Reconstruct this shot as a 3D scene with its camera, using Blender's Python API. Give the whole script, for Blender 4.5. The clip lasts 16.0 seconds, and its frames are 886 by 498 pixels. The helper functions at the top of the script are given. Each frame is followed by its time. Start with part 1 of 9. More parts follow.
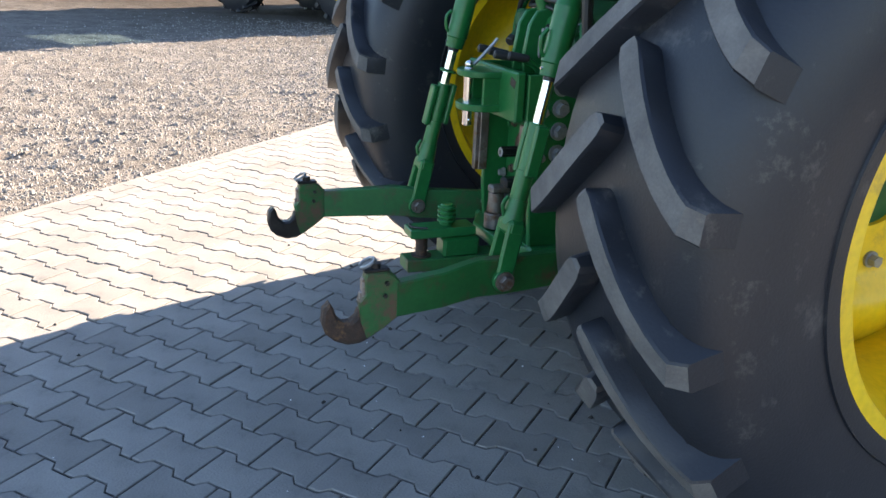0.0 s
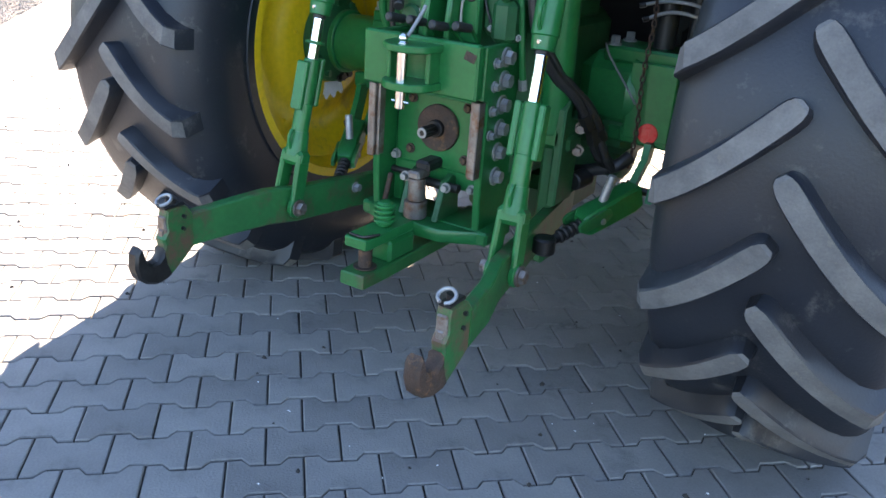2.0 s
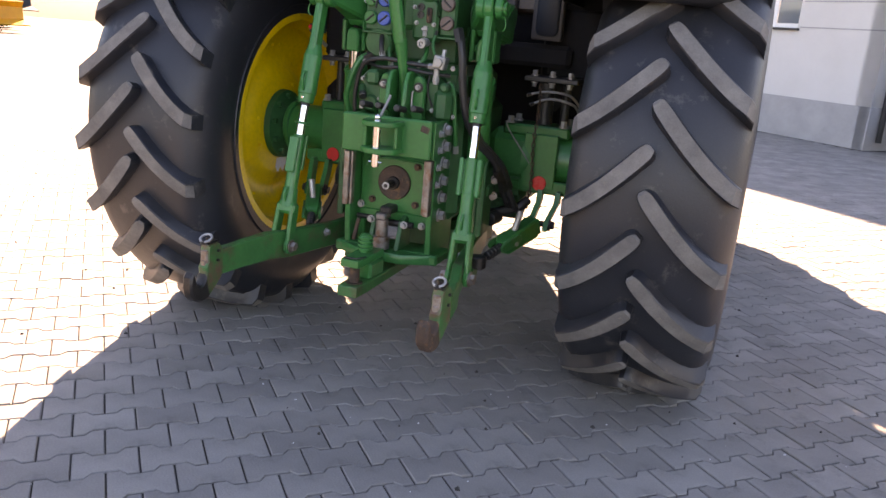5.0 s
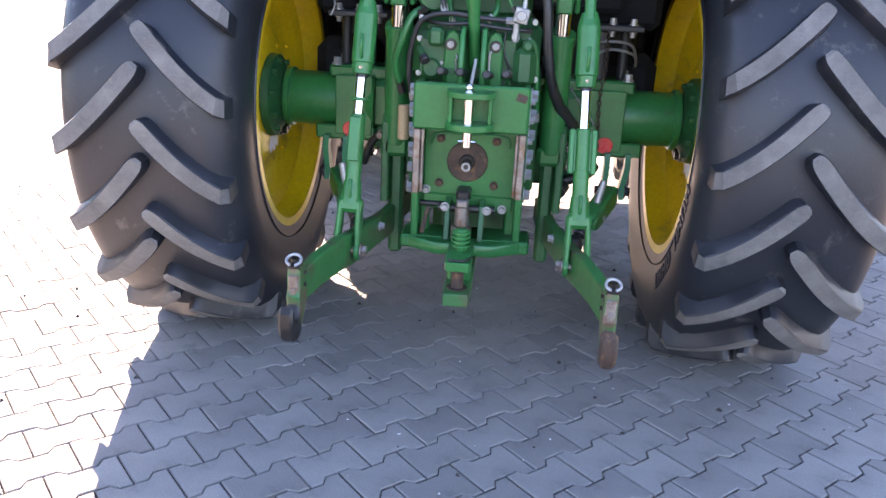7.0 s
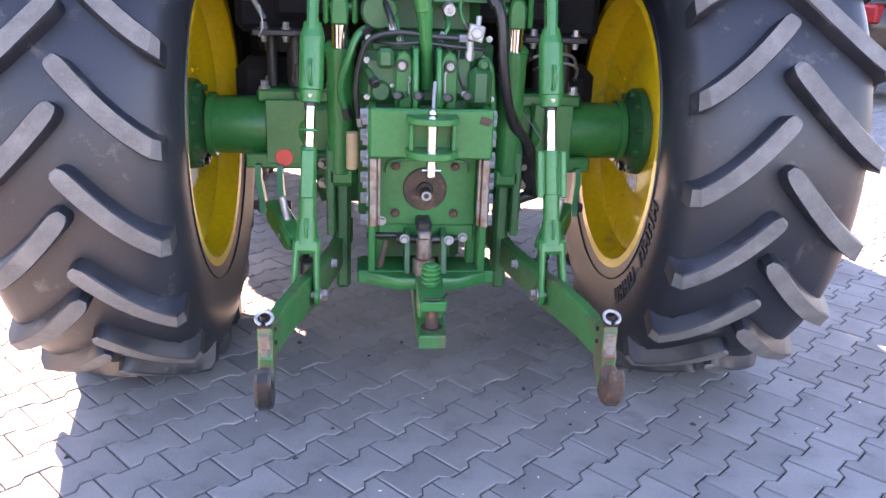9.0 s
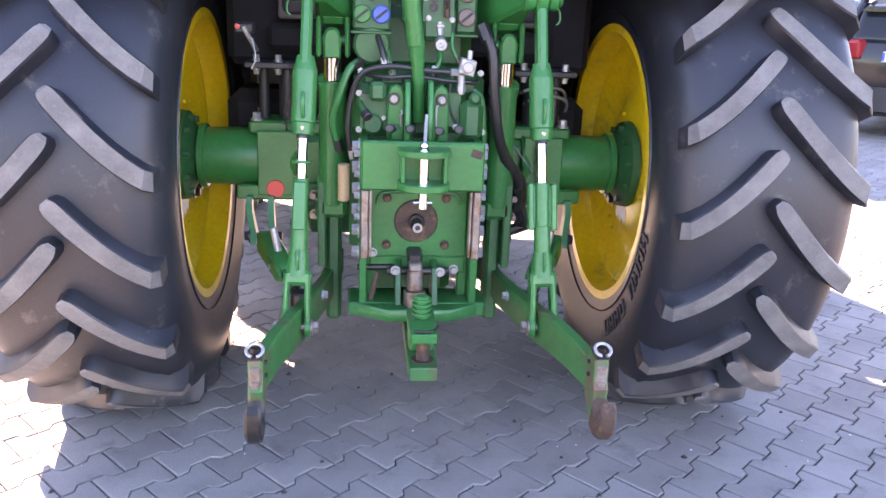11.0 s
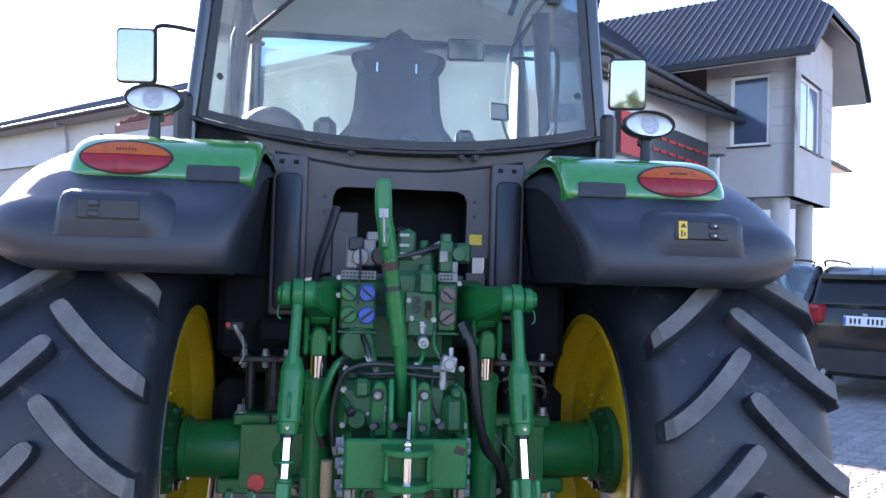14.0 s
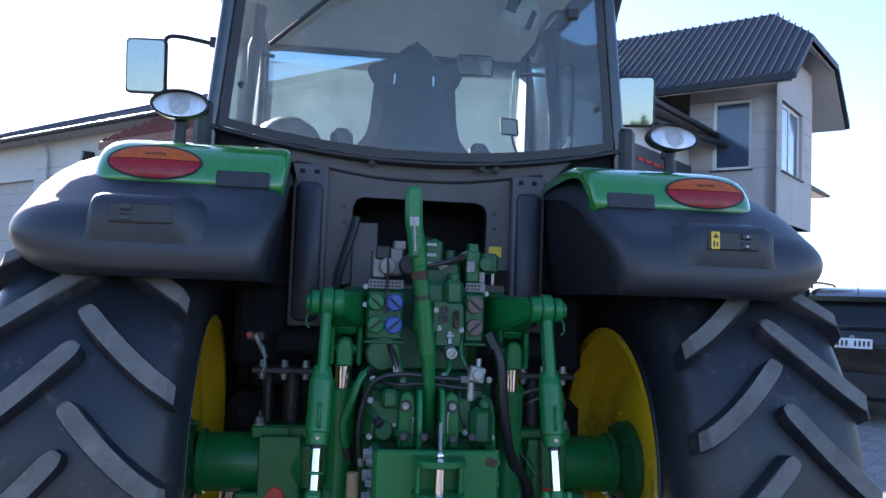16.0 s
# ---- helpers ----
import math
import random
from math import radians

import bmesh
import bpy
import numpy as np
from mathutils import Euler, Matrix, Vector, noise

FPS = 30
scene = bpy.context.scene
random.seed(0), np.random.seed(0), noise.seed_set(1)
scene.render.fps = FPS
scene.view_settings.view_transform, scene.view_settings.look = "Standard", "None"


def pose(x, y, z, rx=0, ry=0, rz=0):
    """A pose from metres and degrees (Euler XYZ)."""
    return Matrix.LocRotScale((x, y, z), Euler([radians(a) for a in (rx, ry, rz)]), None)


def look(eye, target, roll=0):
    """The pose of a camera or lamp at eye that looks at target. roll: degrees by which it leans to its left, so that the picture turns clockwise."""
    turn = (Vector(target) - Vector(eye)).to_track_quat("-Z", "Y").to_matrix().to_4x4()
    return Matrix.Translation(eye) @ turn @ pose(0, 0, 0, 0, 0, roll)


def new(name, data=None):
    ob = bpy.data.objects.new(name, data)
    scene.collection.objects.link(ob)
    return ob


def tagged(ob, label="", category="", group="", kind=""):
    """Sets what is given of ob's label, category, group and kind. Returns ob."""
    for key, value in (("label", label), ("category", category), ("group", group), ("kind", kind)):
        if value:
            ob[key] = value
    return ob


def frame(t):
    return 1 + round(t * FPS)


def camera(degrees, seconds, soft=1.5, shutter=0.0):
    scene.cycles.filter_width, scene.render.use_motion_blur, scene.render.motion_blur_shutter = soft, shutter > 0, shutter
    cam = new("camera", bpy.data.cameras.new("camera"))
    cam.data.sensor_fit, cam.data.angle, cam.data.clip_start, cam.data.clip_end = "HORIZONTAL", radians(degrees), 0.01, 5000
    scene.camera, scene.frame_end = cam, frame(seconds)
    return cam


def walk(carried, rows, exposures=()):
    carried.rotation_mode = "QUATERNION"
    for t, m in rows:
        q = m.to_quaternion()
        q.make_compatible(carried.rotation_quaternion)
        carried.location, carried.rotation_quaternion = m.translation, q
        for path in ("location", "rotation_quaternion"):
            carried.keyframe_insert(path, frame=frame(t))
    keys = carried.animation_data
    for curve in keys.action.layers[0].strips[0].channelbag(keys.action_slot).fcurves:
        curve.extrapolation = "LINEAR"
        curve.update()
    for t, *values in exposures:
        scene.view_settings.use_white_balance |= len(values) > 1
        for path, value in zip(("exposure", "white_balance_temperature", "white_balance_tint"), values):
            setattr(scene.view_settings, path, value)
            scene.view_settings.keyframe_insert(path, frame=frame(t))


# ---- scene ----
import collections

cam = camera(57.6, 16.0)
PATH = [
    (0, (2.367, -1.818, 1.396), (0.614, -1.129, 0.722), 2.6),
    (0.5, (2.116, -2.116, 1.422), (0.545, -1.089, 0.733), 4.2),
    (1, (1.748, -2.283, 1.4), (0.329, -1.081, 0.666), 3.2),
    (1.5, (1.443, -2.49, 1.392), (0.225, -1.094, 0.639), 4.0),
    (2, (1.233, -2.661, 1.412), (0.308, -1.064, 0.643), 4.5),
    (2.5, (1.179, -2.862, 1.433), (0.252, -1.227, 0.75), 1.9),
    (3, (1.342, -3.167, 1.489), (0.513, -1.452, 0.88), 2.4),
    (3.5, (1.556, -3.342, 1.484), (0.635, -1.635, 0.996), 2.3),
    (4, (1.689, -3.458, 1.511), (0.733, -1.752, 1.095), 1.7),
    (4.5, (1.547, -3.584, 1.47), (0.714, -1.813, 1.059), 2.7),
    (5, (1.252, -3.67, 1.436), (0.641, -1.839, 0.913), 4.9),
    (5.2, (1.122, -3.628, 1.422), (0.533, -1.802, 0.858), 4.9),
    (7.3, (-0.01, -3.34, 1.444), (0.054, -1.454, 0.781), 3.2),
    (7.5, (-0.096, -3.295, 1.456), (0.09, -1.42, 0.785), 3.0),
    (8, (-0.165, -3.228, 1.469), (0.015, -1.348, 0.812), 0.7),
    (8.5, (-0.161, -3.191, 1.468), (-0.006, -1.313, 0.797), 1.0),
    (8.7, (-0.17, -3.187, 1.476), (-0.013, -1.306, 0.816), 1.6),
    (10.8, (-0.178, -3.197, 1.481), (0.02, -1.295, 0.895), 2.2),
    (11, (-0.181, -3.188, 1.485), (0.016, -1.281, 0.914), 2.3),
    (11.5, (-0.182, -3.199, 1.517), (0.015, -1.266, 1.043), 2.4),
    (12, (-0.186, -3.212, 1.546), (0.014, -1.253, 1.196), 2.3),
    (12.5, (-0.187, -3.221, 1.548), (0.013, -1.256, 1.237), 2.3),
    (13, (-0.183, -3.227, 1.57), (0.014, -1.25, 1.34), 2.1),
    (13.5, (-0.19, -3.238, 1.592), (0.024, -1.252, 1.499), 1.8),
    (14, (-0.201, -3.244, 1.616), (0.033, -1.259, 1.671), 1.7),
    (14.5, (-0.223, -3.261, 1.657), (0.036, -1.297, 1.932), 0.9),
    (15, (-0.243, -3.269, 1.676), (0.03, -1.332, 2.091), 1.3),
    (15.5, (-0.269, -3.275, 1.66), (0.025, -1.348, 2.108), 1.2),
    (15.8, (-0.303, -3.251, 1.627), (0.001, -1.292, 1.893), 1.3),
    (16, (-0.359, -3.203, 1.57), (-0.076, -1.226, 1.681), 2.1),
]
walk(cam, [(t, look(eye, target, roll)) for t, eye, target, roll in PATH],
     exposures=[(0, 2.8, 7150, 14), (0.5, 2.6, 6700, 12), (1, 2.8, 6600, 13), (1.5, 2.65, 6800, 14), (2, 3.48, 7000, 17), (2.6, 3.56, 7800, 20), (3.5, 3.75, 8600, 28), (4, 3.95, 9700, 32), (5, 3.25, 9600, 34), (7.5, 4.05, 7250, 31), (8.5, 4.2, 7700, 36), (11, 4.4, 7900, 40), (12.5, 4.5, 7700, 44), (13.5, 3.65, 6800, 33), (14, 3.15, 6300, 26), (14.5, 1.95, 6000, 18), (15, 1.05, 5500, 12), (15.5, 0.95, 5500, 12), (15.8, 1.8, 5700, 16), (16, 2.45, 5900, 20)])

# ---- world, sun ----
SUN_AZ, SUN_EL = radians(24), radians(25)      # azimuth to the left of +Y
world = bpy.data.worlds.new("sky")
scene.world = world
world.use_nodes = True
wn = world.node_tree
sky = wn.nodes.new("ShaderNodeTexSky")
sky.sky_type = "NISHITA"
sky.sun_disc = False
sky.sun_elevation = SUN_EL
sky.sun_rotation = -SUN_AZ
sky.air_density, sky.dust_density, sky.ozone_density = 1.0, 0.4, 3.0
wn.links.new(sky.outputs["Color"], wn.nodes["Background"].inputs["Color"])
wn.nodes["Background"].inputs["Strength"].default_value = 0.078
sun_data = bpy.data.lights.new("sun", "SUN")
sun_data.energy, sun_data.angle, sun_data.color = 5.0, radians(0.53), (1.0, 0.88, 0.73)
sun_dir = Vector((-math.sin(SUN_AZ) * math.cos(SUN_EL), math.cos(SUN_AZ) * math.cos(SUN_EL), math.sin(SUN_EL)))
sun = new("sun", sun_data)
sun.matrix_world = look(sun_dir * 60, (0, 0, 0))

# ---- materials ----
def material(name, c1, c2=None, rough=0.5, metal=0.0, scale=8.0, fine=120.0, bump=0.1, bump_dist=0.002, dirt=None, dirt_amount=0.0,
             dirt_scale=3.0, rough_var=0.12, coat=0.0, vary=0.0, sheen=0.0, spec=0.5, stretch=(1, 1, 1)):
    """Paint, rubber, stone and the like: two colours by a broad noise, dirt by another, fine grain in the relief."""
    m = bpy.data.materials.new(name)
    m.use_nodes = True
    nt = m.node_tree
    N, L = nt.nodes, nt.links
    b = N["Principled BSDF"]
    c2 = c2 or tuple(min(1, v * 0.8) for v in c1)
    tc = N.new("ShaderNodeTexCoord")
    mp = N.new("ShaderNodeMapping")
    mp.inputs["Scale"].default_value = stretch
    L.new(tc.outputs["Object"], mp.inputs["Vector"])
    n1 = N.new("ShaderNodeTexNoise")
    n1.inputs["Scale"].default_value, n1.inputs["Detail"].default_value, n1.inputs["Roughness"].default_value = scale, 6, 0.65
    n2 = N.new("ShaderNodeTexNoise")
    n2.inputs["Scale"].default_value, n2.inputs["Detail"].default_value = fine, 4
    for n in (n1, n2):
        L.new(mp.outputs["Vector"], n.inputs["Vector"])
    r1 = N.new("ShaderNodeMapRange")
    r1.inputs["From Min"].default_value, r1.inputs["From Max"].default_value = 0.35, 0.65
    L.new(n1.outputs["Fac"], r1.inputs["Value"])
    mix = N.new("ShaderNodeMix")
    mix.data_type = "RGBA"
    mix.inputs["A"].default_value, mix.inputs["B"].default_value = (*c1, 1), (*c2, 1)
    L.new(r1.outputs["Result"], mix.inputs["Factor"])
    col = mix.outputs["Result"]
    grain = N.new("ShaderNodeMix")
    grain.data_type, grain.blend_type = "RGBA", "MULTIPLY"
    grain.inputs["Factor"].default_value = 0.35
    g2 = N.new("ShaderNodeMapRange")
    g2.inputs["From Min"].default_value, g2.inputs["From Max"].default_value = 0.3, 0.7
    g2.inputs["To Min"].default_value, g2.inputs["To Max"].default_value = 0.7, 1.15
    L.new(n2.outputs["Fac"], g2.inputs["Value"])
    L.new(col, grain.inputs["A"])
    L.new(g2.outputs["Result"], grain.inputs["B"])
    col = grain.outputs["Result"]
    if dirt:
        n3 = N.new("ShaderNodeTexNoise")
        n3.inputs["Scale"].default_value, n3.inputs["Detail"].default_value, n3.inputs["Roughness"].default_value = dirt_scale, 8, 0.72
        L.new(mp.outputs["Vector"], n3.inputs["Vector"])
        r3 = N.new("ShaderNodeMapRange")
        r3.inputs["From Min"].default_value = 0.72 - 0.45 * dirt_amount
        r3.inputs["From Max"].default_value = 0.84 - 0.35 * dirt_amount
        L.new(n3.outputs["Fac"], r3.inputs["Value"])
        dm = N.new("ShaderNodeMix")
        dm.data_type = "RGBA"
        dm.inputs["B"].default_value = (*dirt, 1)
        L.new(col, dm.inputs["A"])
        L.new(r3.outputs["Result"], dm.inputs["Factor"])
        col = dm.outputs["Result"]
    if vary:
        info = N.new("ShaderNodeObjectInfo")
        geo = N.new("ShaderNodeNewGeometry")
        add = N.new("ShaderNodeMath")
        add.operation = "ADD"
        L.new(info.outputs["Random"], add.inputs[0])
        L.new(geo.outputs["Random Per Island"], add.inputs[1])
        fr = N.new("ShaderNodeMath")
        fr.operation = "FRACT"
        L.new(add.outputs["Value"], fr.inputs[0])
        vr = N.new("ShaderNodeMapRange")
        vr.inputs["To Min"].default_value, vr.inputs["To Max"].default_value = 1 - vary, 1 + vary
        L.new(fr.outputs["Value"], vr.inputs["Value"])
        vm = N.new("ShaderNodeMix")
        vm.data_type, vm.blend_type = "RGBA", "MULTIPLY"
        vm.inputs["Factor"].default_value = 1
        L.new(col, vm.inputs["A"])
        L.new(vr.outputs["Result"], vm.inputs["B"])
        col = vm.outputs["Result"]
    L.new(col, b.inputs["Base Color"])
    rr = N.new("ShaderNodeMapRange")
    rr.inputs["To Min"].default_value, rr.inputs["To Max"].default_value = max(0.03, rough - rough_var), min(1, rough + rough_var)
    L.new(n1.outputs["Fac"], rr.inputs["Value"])
    L.new(rr.outputs["Result"], b.inputs["Roughness"])
    b.inputs["Metallic"].default_value = metal
    b.inputs["Specular IOR Level"].default_value = spec
    b.inputs["Coat Weight"].default_value = coat
    b.inputs["Coat Roughness"].default_value = 0.12
    if bump:
        bp = N.new("ShaderNodeBump")
        bp.inputs["Strength"].default_value, bp.inputs["Distance"].default_value = bump, bump_dist
        L.new(n2.outputs["Fac"], bp.inputs["Height"])
        L.new(bp.outputs["Normal"], b.inputs["Normal"])
    return m


def glass(name, tint=(0.9, 0.95, 0.93), rough=0.0, ior=1.5):
    """A clear pane: mostly let through, a Fresnel share mirrored."""
    m = bpy.data.materials.new(name)
    m.use_nodes = True
    N, L = m.node_tree.nodes, m.node_tree.links
    N.remove(N["Principled BSDF"])
    tr, gl, fr, mx = N.new("ShaderNodeBsdfTransparent"), N.new("ShaderNodeBsdfGlossy"), N.new("ShaderNodeFresnel"), N.new("ShaderNodeMixShader")
    tr.inputs["Color"].default_value = (*tint, 1)
    gl.inputs["Roughness"].default_value = rough
    fr.inputs["IOR"].default_value = ior
    L.new(fr.outputs["Fac"], mx.inputs["Fac"])
    L.new(tr.outputs["BSDF"], mx.inputs[1])
    L.new(gl.outputs["BSDF"], mx.inputs[2])
    L.new(mx.outputs["Shader"], N["Material Output"].inputs["Surface"])
    return m


def dust_veil(pane, amount, colour=(0.55, 0.56, 0.55), facing=0.5):
    """A thin uneven film of dust on a pane, lit from either side; it also stands in for veiling reflections."""
    N, L = pane.node_tree.nodes, pane.node_tree.links
    out = N["Material Output"]
    clear = out.inputs["Surface"].links[0].from_socket
    tl, df, both, mx = N.new("ShaderNodeBsdfTranslucent"), N.new("ShaderNodeBsdfDiffuse"), N.new("ShaderNodeMixShader"), N.new("ShaderNodeMixShader")
    tl.inputs["Color"].default_value = df.inputs["Color"].default_value = (*colour, 1)
    tc, nz, mr = N.new("ShaderNodeTexCoord"), N.new("ShaderNodeTexNoise"), N.new("ShaderNodeMapRange")
    nz.inputs["Scale"].default_value, nz.inputs["Detail"].default_value = 4.0, 6
    L.new(tc.outputs["Object"], nz.inputs["Vector"])
    L.new(nz.outputs["Fac"], mr.inputs["Value"])
    mr.inputs["From Min"].default_value, mr.inputs["From Max"].default_value = 0.3, 0.7
    mr.inputs["To Min"].default_value, mr.inputs["To Max"].default_value = amount * 0.6, amount * 1.4
    both.inputs["Fac"].default_value = facing
    L.new(tl.outputs["BSDF"], both.inputs[1])
    L.new(df.outputs["BSDF"], both.inputs[2])
    L.new(mr.outputs["Result"], mx.inputs["Fac"])
    L.new(clear, mx.inputs[1])
    L.new(both.outputs["Shader"], mx.inputs[2])
    L.new(mx.outputs["Shader"], out.inputs["Surface"])
    return pane


def shade_brown(m, colour, start, end):
    """Grey gravel turned browner, start to end metres along the edge of the paving, and darkened to imitate the shaded
    sides of its stones.
    """
    N, L = m.node_tree.nodes, m.node_tree.links
    base = N["Principled BSDF"].inputs["Base Color"]
    old = base.links[0].from_socket
    geo, dot, mr, mx, nz, vm = N.new("ShaderNodeNewGeometry"), N.new("ShaderNodeVectorMath"), N.new("ShaderNodeMapRange"), N.new("ShaderNodeMix"), N.new("ShaderNodeTexNoise"), N.new("ShaderNodeMix")
    dot.operation = "DOT_PRODUCT"
    dot.inputs[1].default_value = (-0.7071, 0.7071, 0)
    L.new(geo.outputs["Position"], dot.inputs[0])
    L.new(dot.outputs["Value"], mr.inputs["Value"])
    mr.inputs["From Min"].default_value, mr.inputs["From Max"].default_value = start, end
    nz.inputs["Scale"].default_value, nz.inputs["Detail"].default_value = 5.0, 9
    L.new(geo.outputs["Position"], nz.inputs["Vector"])
    vm.data_type = mx.data_type = "RGBA"
    vm.inputs["A"].default_value = (*[c * 0.35 for c in colour], 1)
    vm.inputs["B"].default_value = (*[c * 1.7 for c in colour], 1)
    L.new(nz.outputs["Fac"], vm.inputs["Factor"])
    L.new(mr.outputs["Result"], mx.inputs["Factor"])
    L.new(old, mx.inputs["A"])
    L.new(vm.outputs["Result"], mx.inputs["B"])
    L.new(mx.outputs["Result"], base)


RUST = (0.16, 0.075, 0.035)
DUST = (0.30, 0.25, 0.19)
M = {}
M["green"] = material("green_paint", (0.006, 0.145, 0.036), (0.005, 0.115, 0.029), 0.36, spec=0.35, scale=5, fine=60, bump=0.06, dirt=(0.05, 0.06, 0.035), dirt_amount=0.18, dirt_scale=6, coat=0.12)
M["green_worn"] = material("worn_green_paint", (0.011, 0.13, 0.033), (0.008, 0.10, 0.026), 0.45, scale=7, fine=70, bump=0.12, dirt=(0.085, 0.052, 0.032), dirt_amount=0.46, dirt_scale=11)
M["hook_paint"] = material("chipped_green_hook_paint", (0.010, 0.12, 0.03), (0.008, 0.09, 0.024), 0.5, scale=9, fine=80, bump=0.35, dirt=(0.105, 0.058, 0.036), dirt_amount=0.66, dirt_scale=17)
M["green_dark"] = material("oily_green_casting", (0.008, 0.095, 0.027), (0.006, 0.068, 0.02), 0.5, scale=9, fine=55, bump=0.25, dirt=(0.03, 0.03, 0.02), dirt_amount=0.35, dirt_scale=7)
M["green_gloss"] = material("glossy_green_bodywork", (0.02, 0.19, 0.035), (0.018, 0.175, 0.03), 0.16, scale=3, fine=40, bump=0.0, coat=0.8, rough_var=0.05)
# Brown mottling is dirt, made denser to dull the rims as shade would.
M["yellow"] = material("yellow_rim_paint", (0.80, 0.52, 0.012), (0.75, 0.475, 0.012), 0.38, scale=4, fine=50, bump=0.05, dirt=(0.33, 0.20, 0.05), dirt_amount=0.32, dirt_scale=4, coat=0.2)
M["rubber"] = material("tyre_rubber", (0.0098, 0.0125, 0.0185), (0.0195, 0.0215, 0.0265), 0.44, scale=2.0, fine=150, bump=0.3, dirt=(0.085, 0.080, 0.075), dirt_amount=0.31, dirt_scale=10, spec=0.45)
M["lug"] = material("worn_dusty_lug_rubber", (0.165, 0.158, 0.150), (0.095, 0.092, 0.090), 0.85, scale=8, fine=180, bump=0.45, dirt=(0.19, 0.17, 0.145), dirt_amount=0.3, dirt_scale=16, spec=0.25)
M["plastic"] = material("black_fender_plastic", (0.0155, 0.0185, 0.026), (0.020, 0.0225, 0.030), 0.46, scale=4, fine=400, bump=0.2, bump_dist=0.0006, rough_var=0.06, dirt=(0.05, 0.05, 0.05), dirt_amount=0.05, dirt_scale=7)
M["roof_black"] = material("dull_black_roof_plastic", (0.0105, 0.0098, 0.0108), (0.014, 0.013, 0.014), 0.55, scale=4, fine=400, bump=0.2, bump_dist=0.0006, rough_var=0.06, spec=0.3)
M["black"] = material("black_parts", (0.012, 0.012, 0.013), (0.02, 0.02, 0.02), 0.5, scale=10, fine=120, bump=0.15)
M["hose"] = material("black_rubber_hose", (0.012, 0.012, 0.013), (0.022, 0.021, 0.02), 0.45, scale=20, fine=300, bump=0.3)
M["chrome"] = material("chromed_rod", (0.80, 0.80, 0.79), (0.72, 0.72, 0.72), 0.12, 1.0, scale=15, fine=90, bump=0.0, rough_var=0.06)
M["zinc"] = material("zinc_plated_steel", (0.36, 0.36, 0.35), (0.26, 0.26, 0.26), 0.42, 0.55, scale=30, fine=200, bump=0.1)
M["steel"] = material("bare_worn_steel", (0.30, 0.27, 0.25), (0.18, 0.15, 0.13), 0.5, 0.8, scale=14, fine=150, bump=0.3, dirt=RUST, dirt_amount=0.5, dirt_scale=20)
M["rust"] = material("rusty_steel", (0.075, 0.04, 0.026), (0.035, 0.025, 0.02), 0.75, 0.15, scale=30, fine=120, bump=0.9, bump_dist=0.004, dirt=(0.22, 0.11, 0.045), dirt_amount=0.4, dirt_scale=22)
M["darksteel"] = material("dark_oiled_steel", (0.05, 0.048, 0.046), (0.03, 0.028, 0.027), 0.42, 0.7, scale=14, fine=120, bump=0.25)
M["grey_panel"] = material("brown_grey_painted_panel", (0.085, 0.072, 0.07), (0.072, 0.062, 0.06), 0.55, scale=4, fine=150, bump=0.1)
M["lining"] = material("light_grey_cab_lining", (0.62, 0.60, 0.55), (0.56, 0.54, 0.49), 0.8, scale=5, fine=200, bump=0.2)
M["seat"] = material("dark_grey_seat_fabric", (0.03, 0.032, 0.035), (0.05, 0.05, 0.05), 0.9, scale=12, fine=260, bump=0.4)
M["red"] = material("red_plastic", (0.62, 0.012, 0.014), (0.55, 0.01, 0.012), 0.3, scale=8, fine=200, bump=0.05, coat=0.3)
M["tail_red"] = material("red_lamp_lens", (0.30, 0.010, 0.014), (0.20, 0.006, 0.010), 0.3, scale=60, fine=220, bump=0.3, coat=0.15, spec=0.3, stretch=(1, 1, 0.2))
M["tail_amber"] = material("amber_lamp_lens", (0.50, 0.10, 0.012), (0.34, 0.055, 0.008), 0.3, scale=60, fine=220, bump=0.3, coat=0.15, spec=0.3, stretch=(1, 1, 0.2))
M["lens"] = material("clear_ribbed_lamp_lens", (0.82, 0.83, 0.84), (0.66, 0.66, 0.66), 0.2, 0.35, scale=40, fine=90, bump=0.5, bump_dist=0.004, coat=0.8, stretch=(1, 1, 0.1))
M["bulb"] = material("lamp_reflector_bowl", (0.5, 0.48, 0.46), (0.36, 0.34, 0.32), 0.3, 0.3, scale=30, fine=80, bump=0.3)
M["blue"] = material("blue_coupler_cap", (0.025, 0.09, 0.38), (0.02, 0.07, 0.32), 0.4, scale=10, bump=0.05)
M["brown_cap"] = material("grey_brown_coupler_cap", (0.12, 0.085, 0.075), (0.09, 0.065, 0.055), 0.5, scale=10, bump=0.05)
M["label_yellow"] = material("yellow_sticker", (0.75, 0.48, 0.03), (0.7, 0.44, 0.03), 0.5, bump=0)
M["label_white"] = material("white_sticker", (0.7, 0.7, 0.7), (0.6, 0.6, 0.6), 0.5, bump=0)
M["tan"] = material("tan_plastic_sleeve", (0.42, 0.30, 0.16), (0.36, 0.25, 0.13), 0.6, scale=12, bump=0.2)
M["mirror"] = material("mirror_glass", (0.19, 0.23, 0.26), (0.19, 0.23, 0.26), 0.03, 1.0, bump=0, rough_var=0.0)
# Rear pane film is dust, thickened to imitate the reflected sky veiling the glass.
M["glass"] = dust_veil(glass("cab_glass", (0.57, 0.71, 0.73)), 0.085, (0.50, 0.57, 0.60), 0.92)
M["windscreen"] = dust_veil(glass("windscreen_glass", (0.20, 0.31, 0.37)), 0.06)
M["side_glass"] = dust_veil(glass("cab_door_glass", (0.10, 0.14, 0.17), 0.1, 1.03), 0.06)
